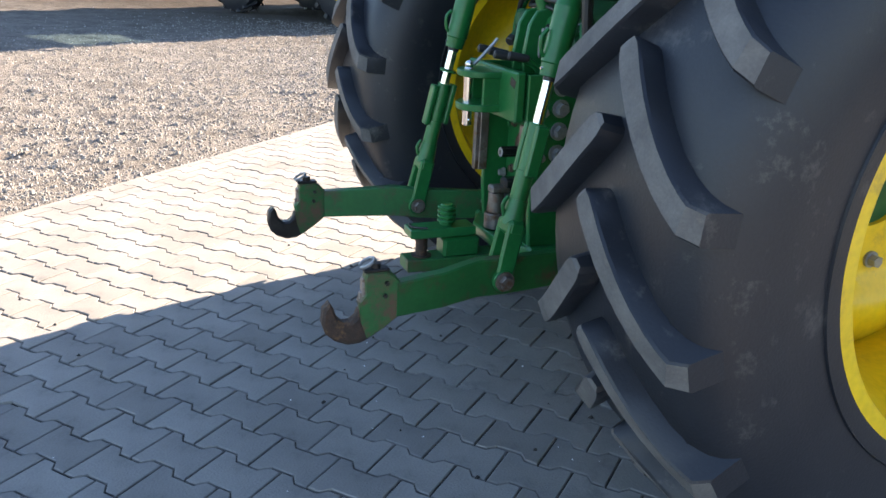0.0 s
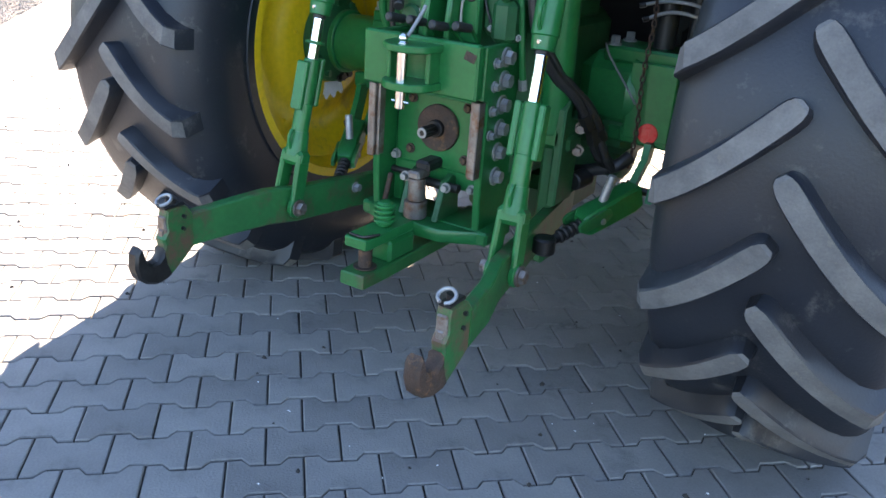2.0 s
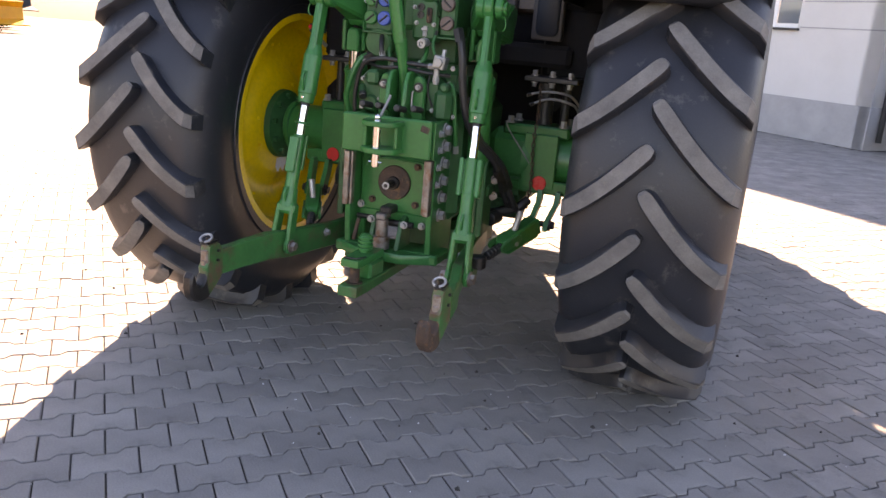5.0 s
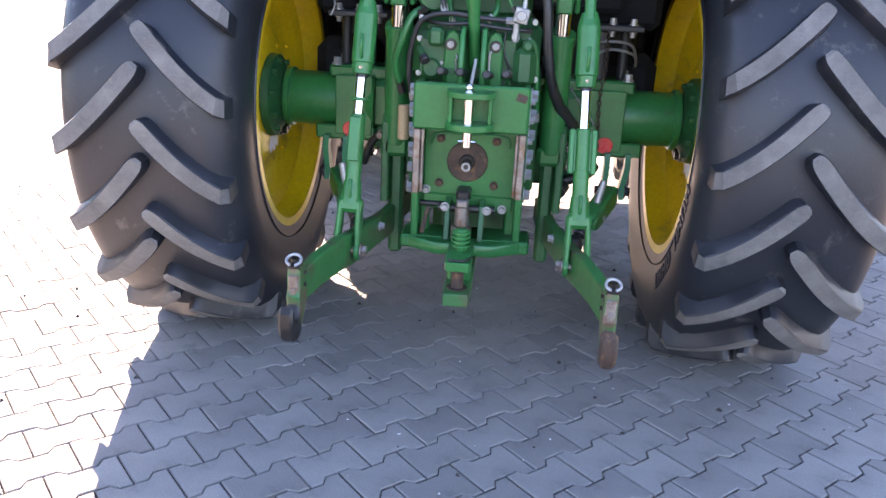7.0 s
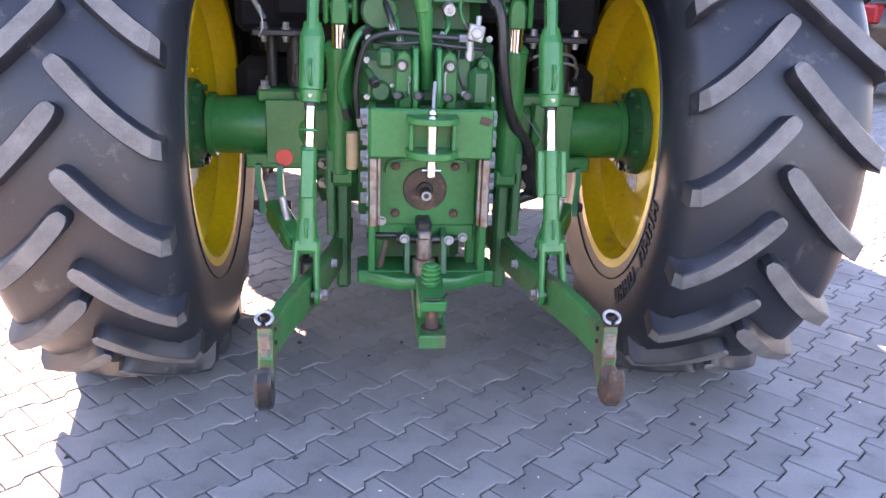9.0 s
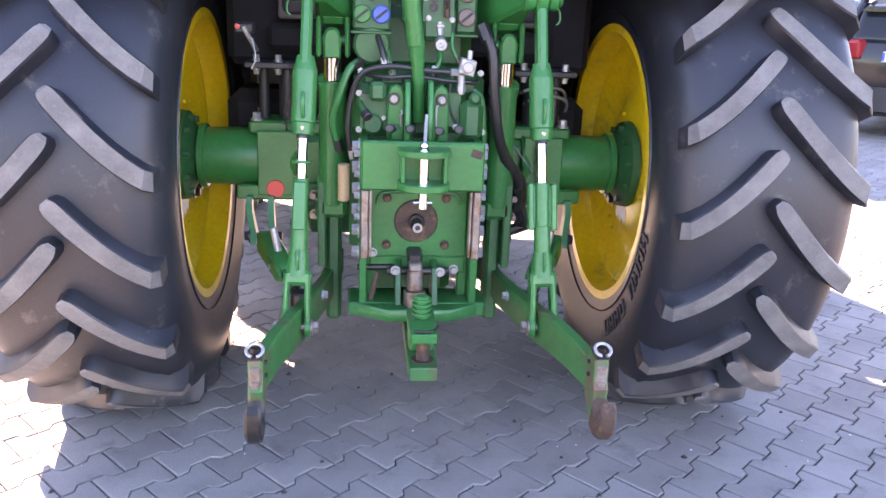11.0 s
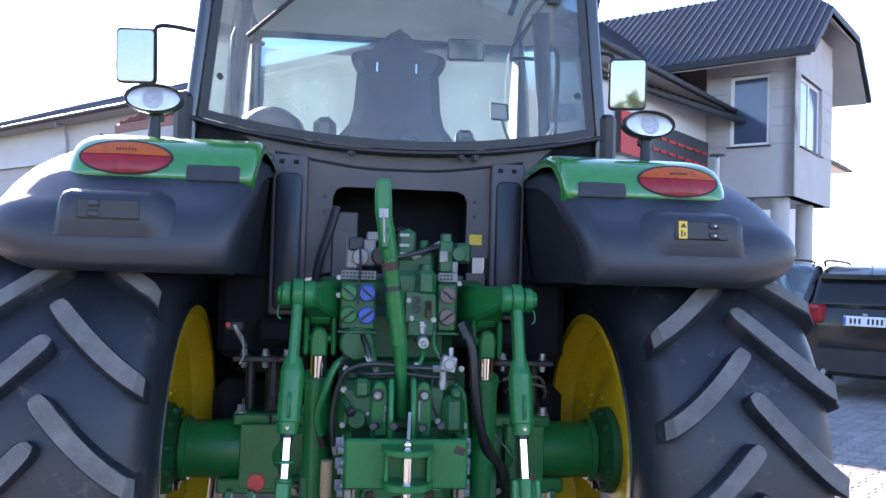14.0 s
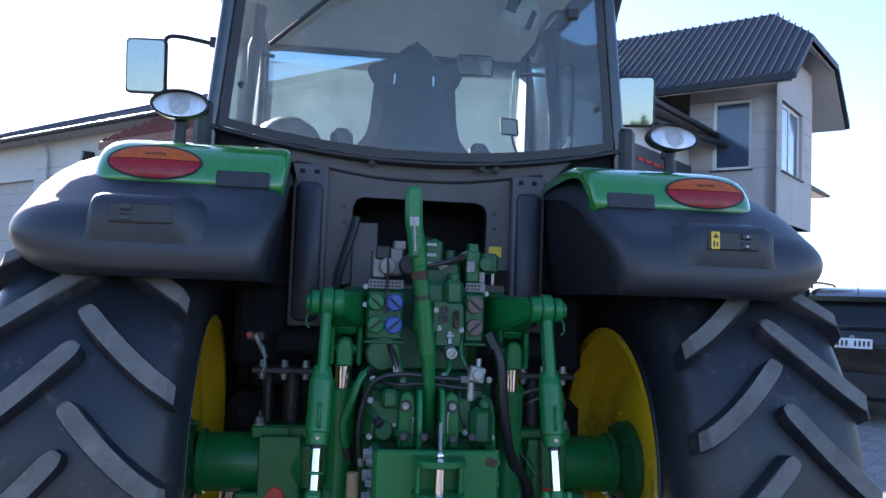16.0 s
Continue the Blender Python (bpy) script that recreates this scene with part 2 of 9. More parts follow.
M["film"] = dust_veil(glass("clear_plastic_film", (0.90, 0.93, 0.94), 0.22, 1.12), 0.50, (0.15, 0.20, 0.22))
M["console"] = material("dark_grey_console_plastic", (0.035, 0.035, 0.037), (0.05, 0.05, 0.05), 0.45, scale=7, fine=240, bump=0.15)
M["housewindow"] = material("dark_window_glass", (0.05, 0.08, 0.13), (0.06, 0.09, 0.14), 0.06, 0.0, scale=1, bump=0, coat=1.0, rough_var=0.02)
M["paver"] = material("grey_concrete_paver", (0.228, 0.218, 0.204), (0.182, 0.173, 0.163), 0.85, scale=3, fine=150, bump=0.7, bump_dist=0.003, dirt=(0.12, 0.115, 0.11), dirt_amount=0.36, dirt_scale=5, vary=0.13, spec=0.3)
M["sand"] = material("dark_joint_sand", (0.035, 0.032, 0.028), (0.022, 0.02, 0.019), 0.95, scale=30, fine=250, bump=0.6)
M["edging"] = material("pale_concrete_edging", (0.22, 0.205, 0.185), (0.17, 0.16, 0.145), 0.85, scale=6, fine=120, bump=0.4)
M["gravel"] = material("brown_grey_gravel", (0.197, 0.178, 0.160), (0.118, 0.106, 0.094), 0.95, scale=2.2, fine=75, bump=1.0, bump_dist=0.016, dirt=(0.10, 0.09, 0.08), dirt_amount=0.42, dirt_scale=9, spec=0.08)
# Dark brown along the machine row stands in for the shaded sides of stones.
shade_brown(M["gravel"], (0.040, 0.030, 0.022), 7.0, 14.0)
M["stone"] = material("gravel_stone", (0.31, 0.29, 0.265), (0.18, 0.168, 0.152), 0.9, scale=20, fine=120, bump=0.4, vary=0.4)
M["plaster"] = material("white_wall_plaster", (0.58, 0.57, 0.55), (0.54, 0.53, 0.51), 0.9, scale=1.2, fine=140, bump=0.3)
M["plinth"] = material("grey_plinth_render", (0.36, 0.36, 0.36), (0.30, 0.30, 0.30), 0.9, scale=2, fine=120, bump=0.4)
M["wall_grey"] = material("warm_grey_cladding", (0.46, 0.43, 0.41), (0.42, 0.39, 0.37), 0.85, scale=1.5, fine=120, bump=0.25)
M["roof"] = material("anthracite_roof_sheet", (0.014, 0.0145, 0.016), (0.02, 0.02, 0.021), 0.55, 0.0, scale=3, fine=60, bump=0.1)
M["redroof"] = material("red_brown_roof_tile", (0.20, 0.06, 0.04), (0.14, 0.045, 0.03), 0.6, scale=6, fine=60, bump=0.2)
M["white"] = material("white_frame_paint", (0.78, 0.78, 0.77), (0.74, 0.74, 0.73), 0.45, scale=6, bump=0.05)
M["sign"] = material("dark_sign_panel", (0.03, 0.03, 0.033), (0.035, 0.035, 0.04), 0.4, scale=2, bump=0.05)
M["signred"] = material("red_sign_letters", (0.50, 0.02, 0.02), (0.45, 0.02, 0.02), 0.5, scale=4, bump=0)
M["car_black"] = material("black_car_paint", (0.009, 0.009, 0.010), (0.011, 0.011, 0.012), 0.2, scale=3, bump=0, coat=0.2, spec=0.4, rough_var=0.03)
M["car_silver"] = material("pale_blue_silver_car_paint", (0.45, 0.52, 0.58), (0.42, 0.49, 0.55), 0.25, 0.5, scale=3, bump=0, coat=0.8, rough_var=0.03)
M["car_glass"] = material("dark_car_glass", (0.012, 0.014, 0.016), (0.015, 0.017, 0.02), 0.05, scale=1, bump=0, spec=0.3, coat=0.0, rough_var=0.02)
M["paint_red"] = material("red_tractor_paint", (0.45, 0.015, 0.02), (0.4, 0.012, 0.018), 0.45, scale=3, bump=0, coat=0.1, spec=0.3)
M["paint_lime"] = material("lime_green_tractor_paint", (0.30, 0.42, 0.03), (0.27, 0.38, 0.03), 0.45, scale=3, bump=0, coat=0.1, spec=0.3)
M["paint_blue"] = material("blue_tractor_paint", (0.02, 0.10, 0.42), (0.02, 0.09, 0.36), 0.45, scale=3, bump=0, coat=0.1, spec=0.3)
M["paint_yellow"] = material("yellow_machine_paint", (0.70, 0.36, 0.02), (0.62, 0.31, 0.02), 0.4, scale=4, bump=0.05, dirt=DUST, dirt_amount=0.3)
M["paint_white"] = material("white_machine_paint", (0.75, 0.75, 0.73), (0.7, 0.7, 0.68), 0.3, scale=4, bump=0, coat=0.4)
M["signal_yellow"] = material("bright_yellow_guard_paint", (0.75, 0.62, 0.03), (0.7, 0.57, 0.03), 0.4, scale=4, bump=0.05)
M["leaf"] = material("far_tree_foliage", (0.05, 0.075, 0.03), (0.035, 0.055, 0.02), 0.8, scale=2, bump=0.2, vary=0.3)
M["field"] = material("dark_stubble_field", (0.022, 0.027, 0.014), (0.032, 0.032, 0.02), 0.95, scale=0.1, fine=6, bump=0.5)
M["gloss_black"] = material("glossy_black_cab_post", (0.012, 0.012, 0.013), (0.015, 0.015, 0.016), 0.18, scale=5, fine=60, bump=0.03, coat=0.5, rough_var=0.05)
# Ribs paler than the roof sheet: the highlights along them are in the colour.
M["seam"] = material("roof_rib_highlight", (0.06, 0.06, 0.06), (0.045, 0.045, 0.046), 0.4, scale=5, bump=0.05)
M["label_grey"] = material("dulled_white_label", (0.20, 0.20, 0.195), (0.15, 0.15, 0.15), 0.6, bump=0)
M["alloy"] = material("dull_cast_aluminium", (0.26, 0.25, 0.24), (0.19, 0.185, 0.18), 0.55, 0.4, scale=25, fine=160, bump=0.2)
M["matte_black"] = material("flat_black", (0.014, 0.014, 0.016), (0.02, 0.019, 0.02), 0.95, scale=6, fine=120, bump=0.1, spec=0.15)

# ---- mesh tools ----
class Shape:
    """Gathers faces of one mesh. Every call adds one solid; mats picks the slot."""

    def __init__(self):
        self.v, self.f, self.m = [], [], []

    def add(self, verts, faces, slot=0):
        k = len(self.v)
        self.v += [tuple(p) for p in verts]
        self.f += [tuple(i + k for i in f) for f in faces]
        self.m += [slot] * len(faces)
        return self

    def box(self, c, s, bevel=0.004, rot=(0, 0, 0), slot=0, taper=1.0):
        """A chamfered block about c with sizes s; taper scales its top."""
        x, y, z = (v / 2 for v in s)
        b = min(bevel, 0.45 * min(x, y, z) * 2)
        pts, idx = [], {}
        for sx in (-1, 1):
            for sy in (-1, 1):
                for sz in (-1, 1):
                    t = taper if sz > 0 else 1
                    for axis in range(3):
                        d = [0 if a == axis else b for a in range(3)]
                        idx[sx, sy, sz, axis] = len(pts)
                        pts.append(((x * t - d[0]) * sx, (y * t - d[1]) * sy, (z - d[2]) * sz))
        g = lambda sx, sy, sz, a: idx[sx, sy, sz, a]
        faces = []
        for q in (-1, 1):
            faces.append([g(q, a, b2, 0) for a, b2 in ((-1, -1), (1, -1), (1, 1), (-1, 1))][::q])
            faces.append([g(a, q, b2, 1) for a, b2 in ((-1, -1), (-1, 1), (1, 1), (1, -1))][::q])
            faces.append([g(a, b2, q, 2) for a, b2 in ((-1, -1), (1, -1), (1, 1), (-1, 1))][::q])
        for p in (-1, 1):
            for q in (-1, 1):
                faces.append([g(p, q, -1, 0), g(p, q, 1, 0), g(p, q, 1, 1), g(p, q, -1, 1)])
                faces.append([g(p, -1, q, 0), g(p, 1, q, 0), g(p, 1, q, 2), g(p, -1, q, 2)])
                faces.append([g(-1, p, q, 1), g(1, p, q, 1), g(1, p, q, 2), g(-1, p, q, 2)])
                for r in (-1, 1):
                    faces.append([g(p, q, r, 0), g(p, q, r, 1), g(p, q, r, 2)])
        mat = Matrix.Translation(c) @ pose(0, 0, 0, *rot)
        return self.add([mat @ Vector(p) for p in pts], faces, slot)

    def cyl(self, a, b, r, r2=None, seg=20, chamfer=0.0, slot=0):
        """A round bar from a to b."""
        a, b = Vector(a), Vector(b)
        r2 = r if r2 is None else r2
        ax = (b - a).normalized()
        h = (b - a).length
        rings = [(0, r - chamfer), (chamfer, r), (h - chamfer, r2), (h, r2 - chamfer)] if chamfer else [(0, r), (h, r2)]
        u = ax.orthogonal().normalized()
        w = ax.cross(u)
        verts = [a + ax * d + (u * math.cos(2 * math.pi * i / seg) + w * math.sin(2 * math.pi * i / seg)) * q for d, q in rings for i in range(seg)]
        n = len(rings)
        faces = [(k * seg + i, k * seg + (i + 1) % seg, (k + 1) * seg + (i + 1) % seg, (k + 1) * seg + i) for k in range(n - 1) for i in range(seg)]
        faces += [tuple(range(seg))[::-1], tuple(range((n - 1) * seg, n * seg))]
        return self.add(verts, faces, slot)

    def hexa(self, c, axis, r, h, slot=0):
        """A bolt head with a washer under it, standing on c along axis."""
        c, ax = Vector(c), Vector(axis).normalized()
        self.cyl(c, c + ax * h * 0.25, r * 1.35, seg=14, slot=slot)
        self.cyl(c + ax * h * 0.25, c + ax * h, r, r * 0.96, seg=6, chamfer=r * 0.08, slot=slot)
        return self

    def tube(self, pts, r, seg=10, slot=0, smooth=3):
        """A round pipe through the points, rounded between them."""
        P = [Vector(p) for p in pts]
        if smooth and len(P) > 2:
            out = []
            for i in range(len(P) - 1):
                p0, p1, p2, p3 = P[max(i - 1, 0)], P[i], P[i + 1], P[min(i + 2, len(P) - 1)]
                for k in range(smooth):
                    t = k / smooth
                    out.append(0.5 * (2 * p1 + (p2 - p0) * t + (2 * p0 - 5 * p1 + 4 * p2 - p3) * t * t + (3 * p1 - p0 - 3 * p2 + p3) * t ** 3))
            P = out + [P[-1]]
        verts, faces = [], []
        u = None
        for i, p in enumerate(P):
            d = (P[min(i + 1, len(P) - 1)] - P[max(i - 1, 0)]).normalized()
            u = d.orthogonal().normalized() if u is None else (u - d * u.dot(d)).normalized()
            w = d.cross(u)
            rr = r[min(i, len(r) - 1)] if isinstance(r, (list, tuple)) else r
            verts += [p + (u * math.cos(2 * math.pi * k / seg) + w * math.sin(2 * math.pi * k / seg)) * rr for k in range(seg)]
        n = len(P)
        faces = [(k * seg + i, k * seg + (i + 1) % seg, (k + 1) * seg + (i + 1) % seg, (k + 1) * seg + i) for k in range(n - 1) for i in range(seg)]
        faces += [tuple(range(seg))[::-1], tuple(range((n - 1) * seg, n * seg))]
        return self.add(verts, faces, slot)

    def prism(self, poly, place, depth, bevel=0.003, slot=0):
        """A plate: an outline of (a, b), put into space by place(a, b, c), c from -depth/2 to depth/2, its edges chamfered."""
        n = len(poly)
        cx, cy = sum(p[0] for p in poly) / n, sum(p[1] for p in poly) / n
        area = sum(poly[i][0] * poly[(i + 1) % n][1] - poly[(i + 1) % n][0] * poly[i][1] for i in range(n))
        if area < 0:
            poly = poly[::-1]
        inner = []
        for i in range(n):
            p, q, s = Vector(poly[i - 1]), Vector(poly[i]), Vector(poly[(i + 1) % n])
            d1, d2 = (q - p).normalized(), (s - q).normalized()
            nn = Vector((-d1.y - d2.y, d1.x + d2.x))
            nn = nn.normalized() if nn.length > 1e-6 else Vector((-d1.y, d1.x))
            inner.append(q + nn * bevel)
        h = depth / 2
        rings = [(inner, -h), (poly, -h + bevel), (poly, h - bevel), (inner, h)]
        verts = [place(p[0], p[1], c) for ring, c in rings for p in ring]
        faces = [(k * n + i, k * n + (i + 1) % n, (k + 1) * n + (i + 1) % n, (k + 1) * n + i) for k in range(3) for i in range(n)]
        faces += [tuple(range(n))[::-1], tuple(range(3 * n, 4 * n))]
        return self.add(verts, faces, slot)

    def lathe(self, profile, place, seg=64, slot=0, closed=False):
        """A turned body: profile of (along, radius), place(along, radius, angle) gives the point."""
        n = len(profile)
        verts = [place(a, r, 2 * math.pi * k / seg) for k in range(seg) for a, r in profile]
        faces = []
        for k in range(seg):
            j = (k + 1) % seg
            for i in range(n if closed else n - 1):
                faces.append((k * n + i, k * n + (i + 1) % n, j * n + (i + 1) % n, j * n + i))
        return self.add(verts, faces, slot)

    def grid(self, rows, thick=None, slot=0):
        """A sheet through rows of points; thick: a vector function of the point that gives its other side."""
        n, w = len(rows), len(rows[0])
        verts = [p for r in rows for p in r]
        faces = [(i * w + j, i * w + j + 1, (i + 1) * w + j + 1, (i + 1) * w + j) for i in range(n - 1) for j in range(w - 1)]
        if thick:
            k = n * w
            verts = verts + [thick(Vector(p)) for p in verts]
            faces += [tuple(k + q for q in f)[::-1] for f in faces]
            edge = [(i, 0) for i in range(n)] + [(n - 1, j) for j in range(1, w)] + [(i, w - 1) for i in range(n - 2, -1, -1)] + [(0, j) for j in range(w - 2, 0, -1)]
            ids = [i * w + j for i, j in edge]
            faces += [(ids[q], ids[(q + 1) % len(ids)], ids[(q + 1) % len(ids)] + k, ids[q] + k) for q in range(len(ids))]
        return self.add(verts, faces, slot)

    def ball(self, c, r, seg=14, slot=0):
        rx, ry, rz = r if isinstance(r, (tuple, list)) else (r, r, r)
        n = seg // 2
        return self.lathe([(-math.cos(math.pi * i / n), math.sin(math.pi * i / n)) for i in range(n + 1)],
                          lambda a, q, t: (c[0] + rx * q * math.cos(t), c[1] + ry * q * math.sin(t), c[2] + rz * a), seg, slot)


def mesh_of(name, s, mats, angle=35):
    me = bpy.data.meshes.new(name)
    me.from_pydata(s.v, [], s.f)
    bm = bmesh.new()
    bm.from_mesh(me)
    bmesh.ops.recalc_face_normals(bm, faces=bm.faces)
    bm.to_mesh(me)
    bm.free()
    for m in mats if isinstance(mats, (list, tuple)) else [mats]:
        me.materials.append(M[m])
    me.polygons.foreach_set("material_index", s.m)
    me.polygons.foreach_set("use_smooth", [True] * len(me.polygons))
    me.set_sharp_from_angle(angle=radians(angle))
    me.update()
    return me


def part(name, s, mats, parent, label="", angle=35):
    ob = new(name, mesh_of(name, s, mats, angle))
    ob.parent = parent
    if label:
        ob["label"] = label
    return ob


def each_part(name, s, mats, parent, label="", inverse=None):
    """Every separate piece of the shape becomes a part of its own."""
    root = list(range(len(s.v)))

    def top(i):
        while root[i] != i:
            root[i] = root[root[i]]
            i = root[i]
        return i

    for f in s.f:
        for i in f[1:]:
            root[top(i)] = top(f[0])
    groups = collections.OrderedDict()
    for k, f in enumerate(s.f):
        groups.setdefault(top(f[0]), []).append(k)
    for ks in groups.values():
        piece, at = Shape(), {}
        for k in ks:
            for i in s.f[k]:
                at.setdefault(i, len(at))
        piece.add([s.v[i] for i in at], [tuple(at[i] for i in s.f[k]) for k in ks], s.m[ks[0]])
        ob = part(name, piece, mats, parent, label)
        if inverse is not None:
            ob.matrix_parent_inverse = inverse


def bolt_set(name, spots, axis, r, h, m, parent, label=""):
    """Bolts of one size, each a part of its own on one mesh."""
    s = Shape()
    s.hexa((0, 0, 0), axis, r, h)
    me = mesh_of(name, s, m)
    for p in spots:
        ob = new(name, me)
        ob.parent = parent
        ob.matrix_local = Matrix.Translation(p)
        if label:
            ob["label"] = label


def thing(name, label, category, group="", at=(0, 0, 0), rz=0.0):
    ob = new(name)
    ob.matrix_world = pose(*at, 0, 0, rz)
    ob.empty_display_size = 0.2
    return tagged(ob, label, category, group)


def solid(name, s, mats, label="", category="", kind="", group="", angle=35):
    return tagged(new(name, mesh_of(name, s, mats, angle)), label, category, group, kind)


def yz(x):
    """Outline in a plane across the machine's length: a runs to the rear, b is height."""
    return lambda a, b, c: (x + c, -a, b)


def xz(y):
    return lambda a, b, c: (a, y + c, b)


def xy(z):
    return lambda a, b, c: (a, b, z + c)

# ---- ground ----
S2 = math.sqrt(0.5)
EDGE = -4.85                     # the paving ends on the line x + y = EDGE


def along(p, q):
    """p metres along the edge (towards -x +y), q metres across it, from the gravel into the yard."""
    return (EDGE / 2 - p * S2 + q * S2, EDGE / 2 + p * S2 + q * S2)


def rise(p, q):
    """The gravel climbs gently along the row of machines."""
    return 0.0125 * max(0.0, p - 7) * min(1.0, max(0.0, (-q - 0.15) / 1.2))


g = Shape()
n, span = 60, 900.0
xs = [math.copysign(abs(t) ** 2.6, t) * span for t in np.linspace(-1, 1, n)]
g.grid([[(x, y, -0.045) for x in xs] for y in xs])
solid("ground", g, "gravel", "brown-grey gravel ground of the yard", "ground", "structure")

def bed(x, y, q):
    """Unevenness of the loose gravel: hollows, furrows and pebbles."""
    a, b = 0.37 * x + 0.93 * y, 0.37 * y - 0.93 * x
    h = 0.02 * noise.noise((x * 1.3, y * 1.3, 0)) + 0.024 * noise.noise((a * 0.8, b * 5.0, 2)) + 0.018 * noise.noise((x * 5, y * 5, 3)) + 0.018 * noise.noise((x * 11, y * 11, 5)) + 0.012 * noise.noise((x * 25, y * 25, 9))
    return h * min(1, -q * 3)


g = Shape()
rng = np.random.default_rng(4)
rows = []
for q in np.concatenate([np.linspace(0, -6, 150), np.linspace(-6.1, -18, 80)]):
    row = []
    for p in np.concatenate([np.linspace(-6, 14, 420), np.linspace(14.2, 45, 90)]):
        x, y = along(p, q)
        row.append((x, y, -0.022 + rise(p, q) + bed(x, y, q)))
    rows.append(row)
g.grid(rows)
fld = Shape()
fld.grid([[(x, y, -0.035) for x in np.linspace(-220, 220, 12)] for y in np.linspace(-220, -9, 10)])
solid("field", fld, "field", "dark stubble field behind the yard", "field", "structure")
solid("gravel_strip", g, "gravel", "loose brown-grey gravel beside the paving", "gravel", "structure")

# loose stones on the gravel, past counting
g = Shape()
for i in range(66000):
    p, q = rng.uniform(-3, 12), -abs(rng.normal(0, 3.2)) - 0.02
    x, y = along(p, q)
    z = rise(p, q) + bed(x, y, q)
    r = rng.uniform(0.005, 0.014) * (1 + 0.8 * (rng.random() > 0.93))
    a = rng.uniform(0, 6.28)
    ring = [(x + r * math.cos(a + k * 1.2566) * rng.uniform(0.7, 1.2), y + r * math.sin(a + k * 1.2566) * rng.uniform(0.7, 1.2), z - 0.028) for k in range(5)]
    top = [(x + 0.5 * (px - x), y + 0.5 * (py - y), z - 0.022 + r * rng.uniform(0.5, 1.0)) for px, py, _ in ring]
    g.add(ring + top, [(k, (k + 1) % 5, 5 + (k + 1) % 5, 5 + k) for k in range(5)] + [(5, 6, 7, 8, 9)])
solid("gravel_stones", g, "stone", "loose grey and brown gravel stones", "gravel", "stuff", angle=20)

g = Shape()
for k in range(46):
    c = along(-6 + k * 1.0, 0.024)
    g.box((c[0], c[1], -0.053), (0.994, 0.048, 0.10), 0.006, (0, 0, 135))
solid("paving_edge", g, "edging", "pale concrete edging strip along the paving", "kerb", "structure")

# ---- office building ----
# Its corner stands at CORNER; one wing runs to -x +y, the other to +x +y.
CORNER = Vector((3.55, 12.2, 0))
LEFT, RIGHT, OUT_L, OUT_R = Vector((-S2, S2, 0)), Vector((S2, S2, 0)), Vector((-S2, -S2, 0)), Vector((S2, -S2, 0))
EAVE = 6.45


def on_left(s, o, z):
    return tuple(CORNER + LEFT * s + OUT_L * o + Vector((0, 0, z)))


def on_right(s, o, z):
    return tuple(CORNER + RIGHT * s + OUT_R * o + Vector((0, 0, z)))


building = thing("office_building", "white plastered office building with grey plinth and anthracite roof", "building", at=tuple(CORNER), rz=0)
BUILD_INV = Matrix.Translation(-CORNER)


def bpart(name, s, mats, label="", parent=None, angle=35):
    ob = part(name, s, mats, parent or building, label, angle)
    if parent is None:
        ob.matrix_parent_inverse = BUILD_INV
    return ob


def wall_with_holes(place, length, z0, z1, holes, thick):
    """A wall from 0 to length with rectangular holes (s0, s1, h0, h1): blocks round the openings."""
    s, known, faces = Shape(), {}, []
    cuts = sorted({0.0, length, *[h[0] for h in holes], *[h[1] for h in holes]})
    for a, b in zip(cuts, cuts[1:]):
        mine = sorted([h for h in holes if h[0] <= a and h[1] >= b], key=lambda h: h[2])
        z = z0
        spans = []
        for h in mine:
            spans.append((z, h[2]))
            z = h[3]
        spans.append((z, z1))
        for lo, hi in spans:
            if hi - lo > 0.01:
                ids = []
                for zz in (lo, hi):
                    for u, o in ((a, 0), (b, 0), (b, -thick), (a, -thick)):
                        ids.append(known.setdefault((round(u, 4), o, round(zz, 4)), len(known)))
                faces += [tuple(ids[i] for i in f) for f in ((0, 1, 2, 3), (4, 5, 6, 7), (0, 1, 5, 4), (1, 2, 6, 5), (2, 3, 7, 6), (3, 0, 4, 7))]
    # inner faces that two blocks share are left out
    seen = collections.Counter(frozenset(f) for f in faces)
    s.add([place(*k) for k in known], [f for f in faces if seen[frozenset(f)] == 1])
    return s


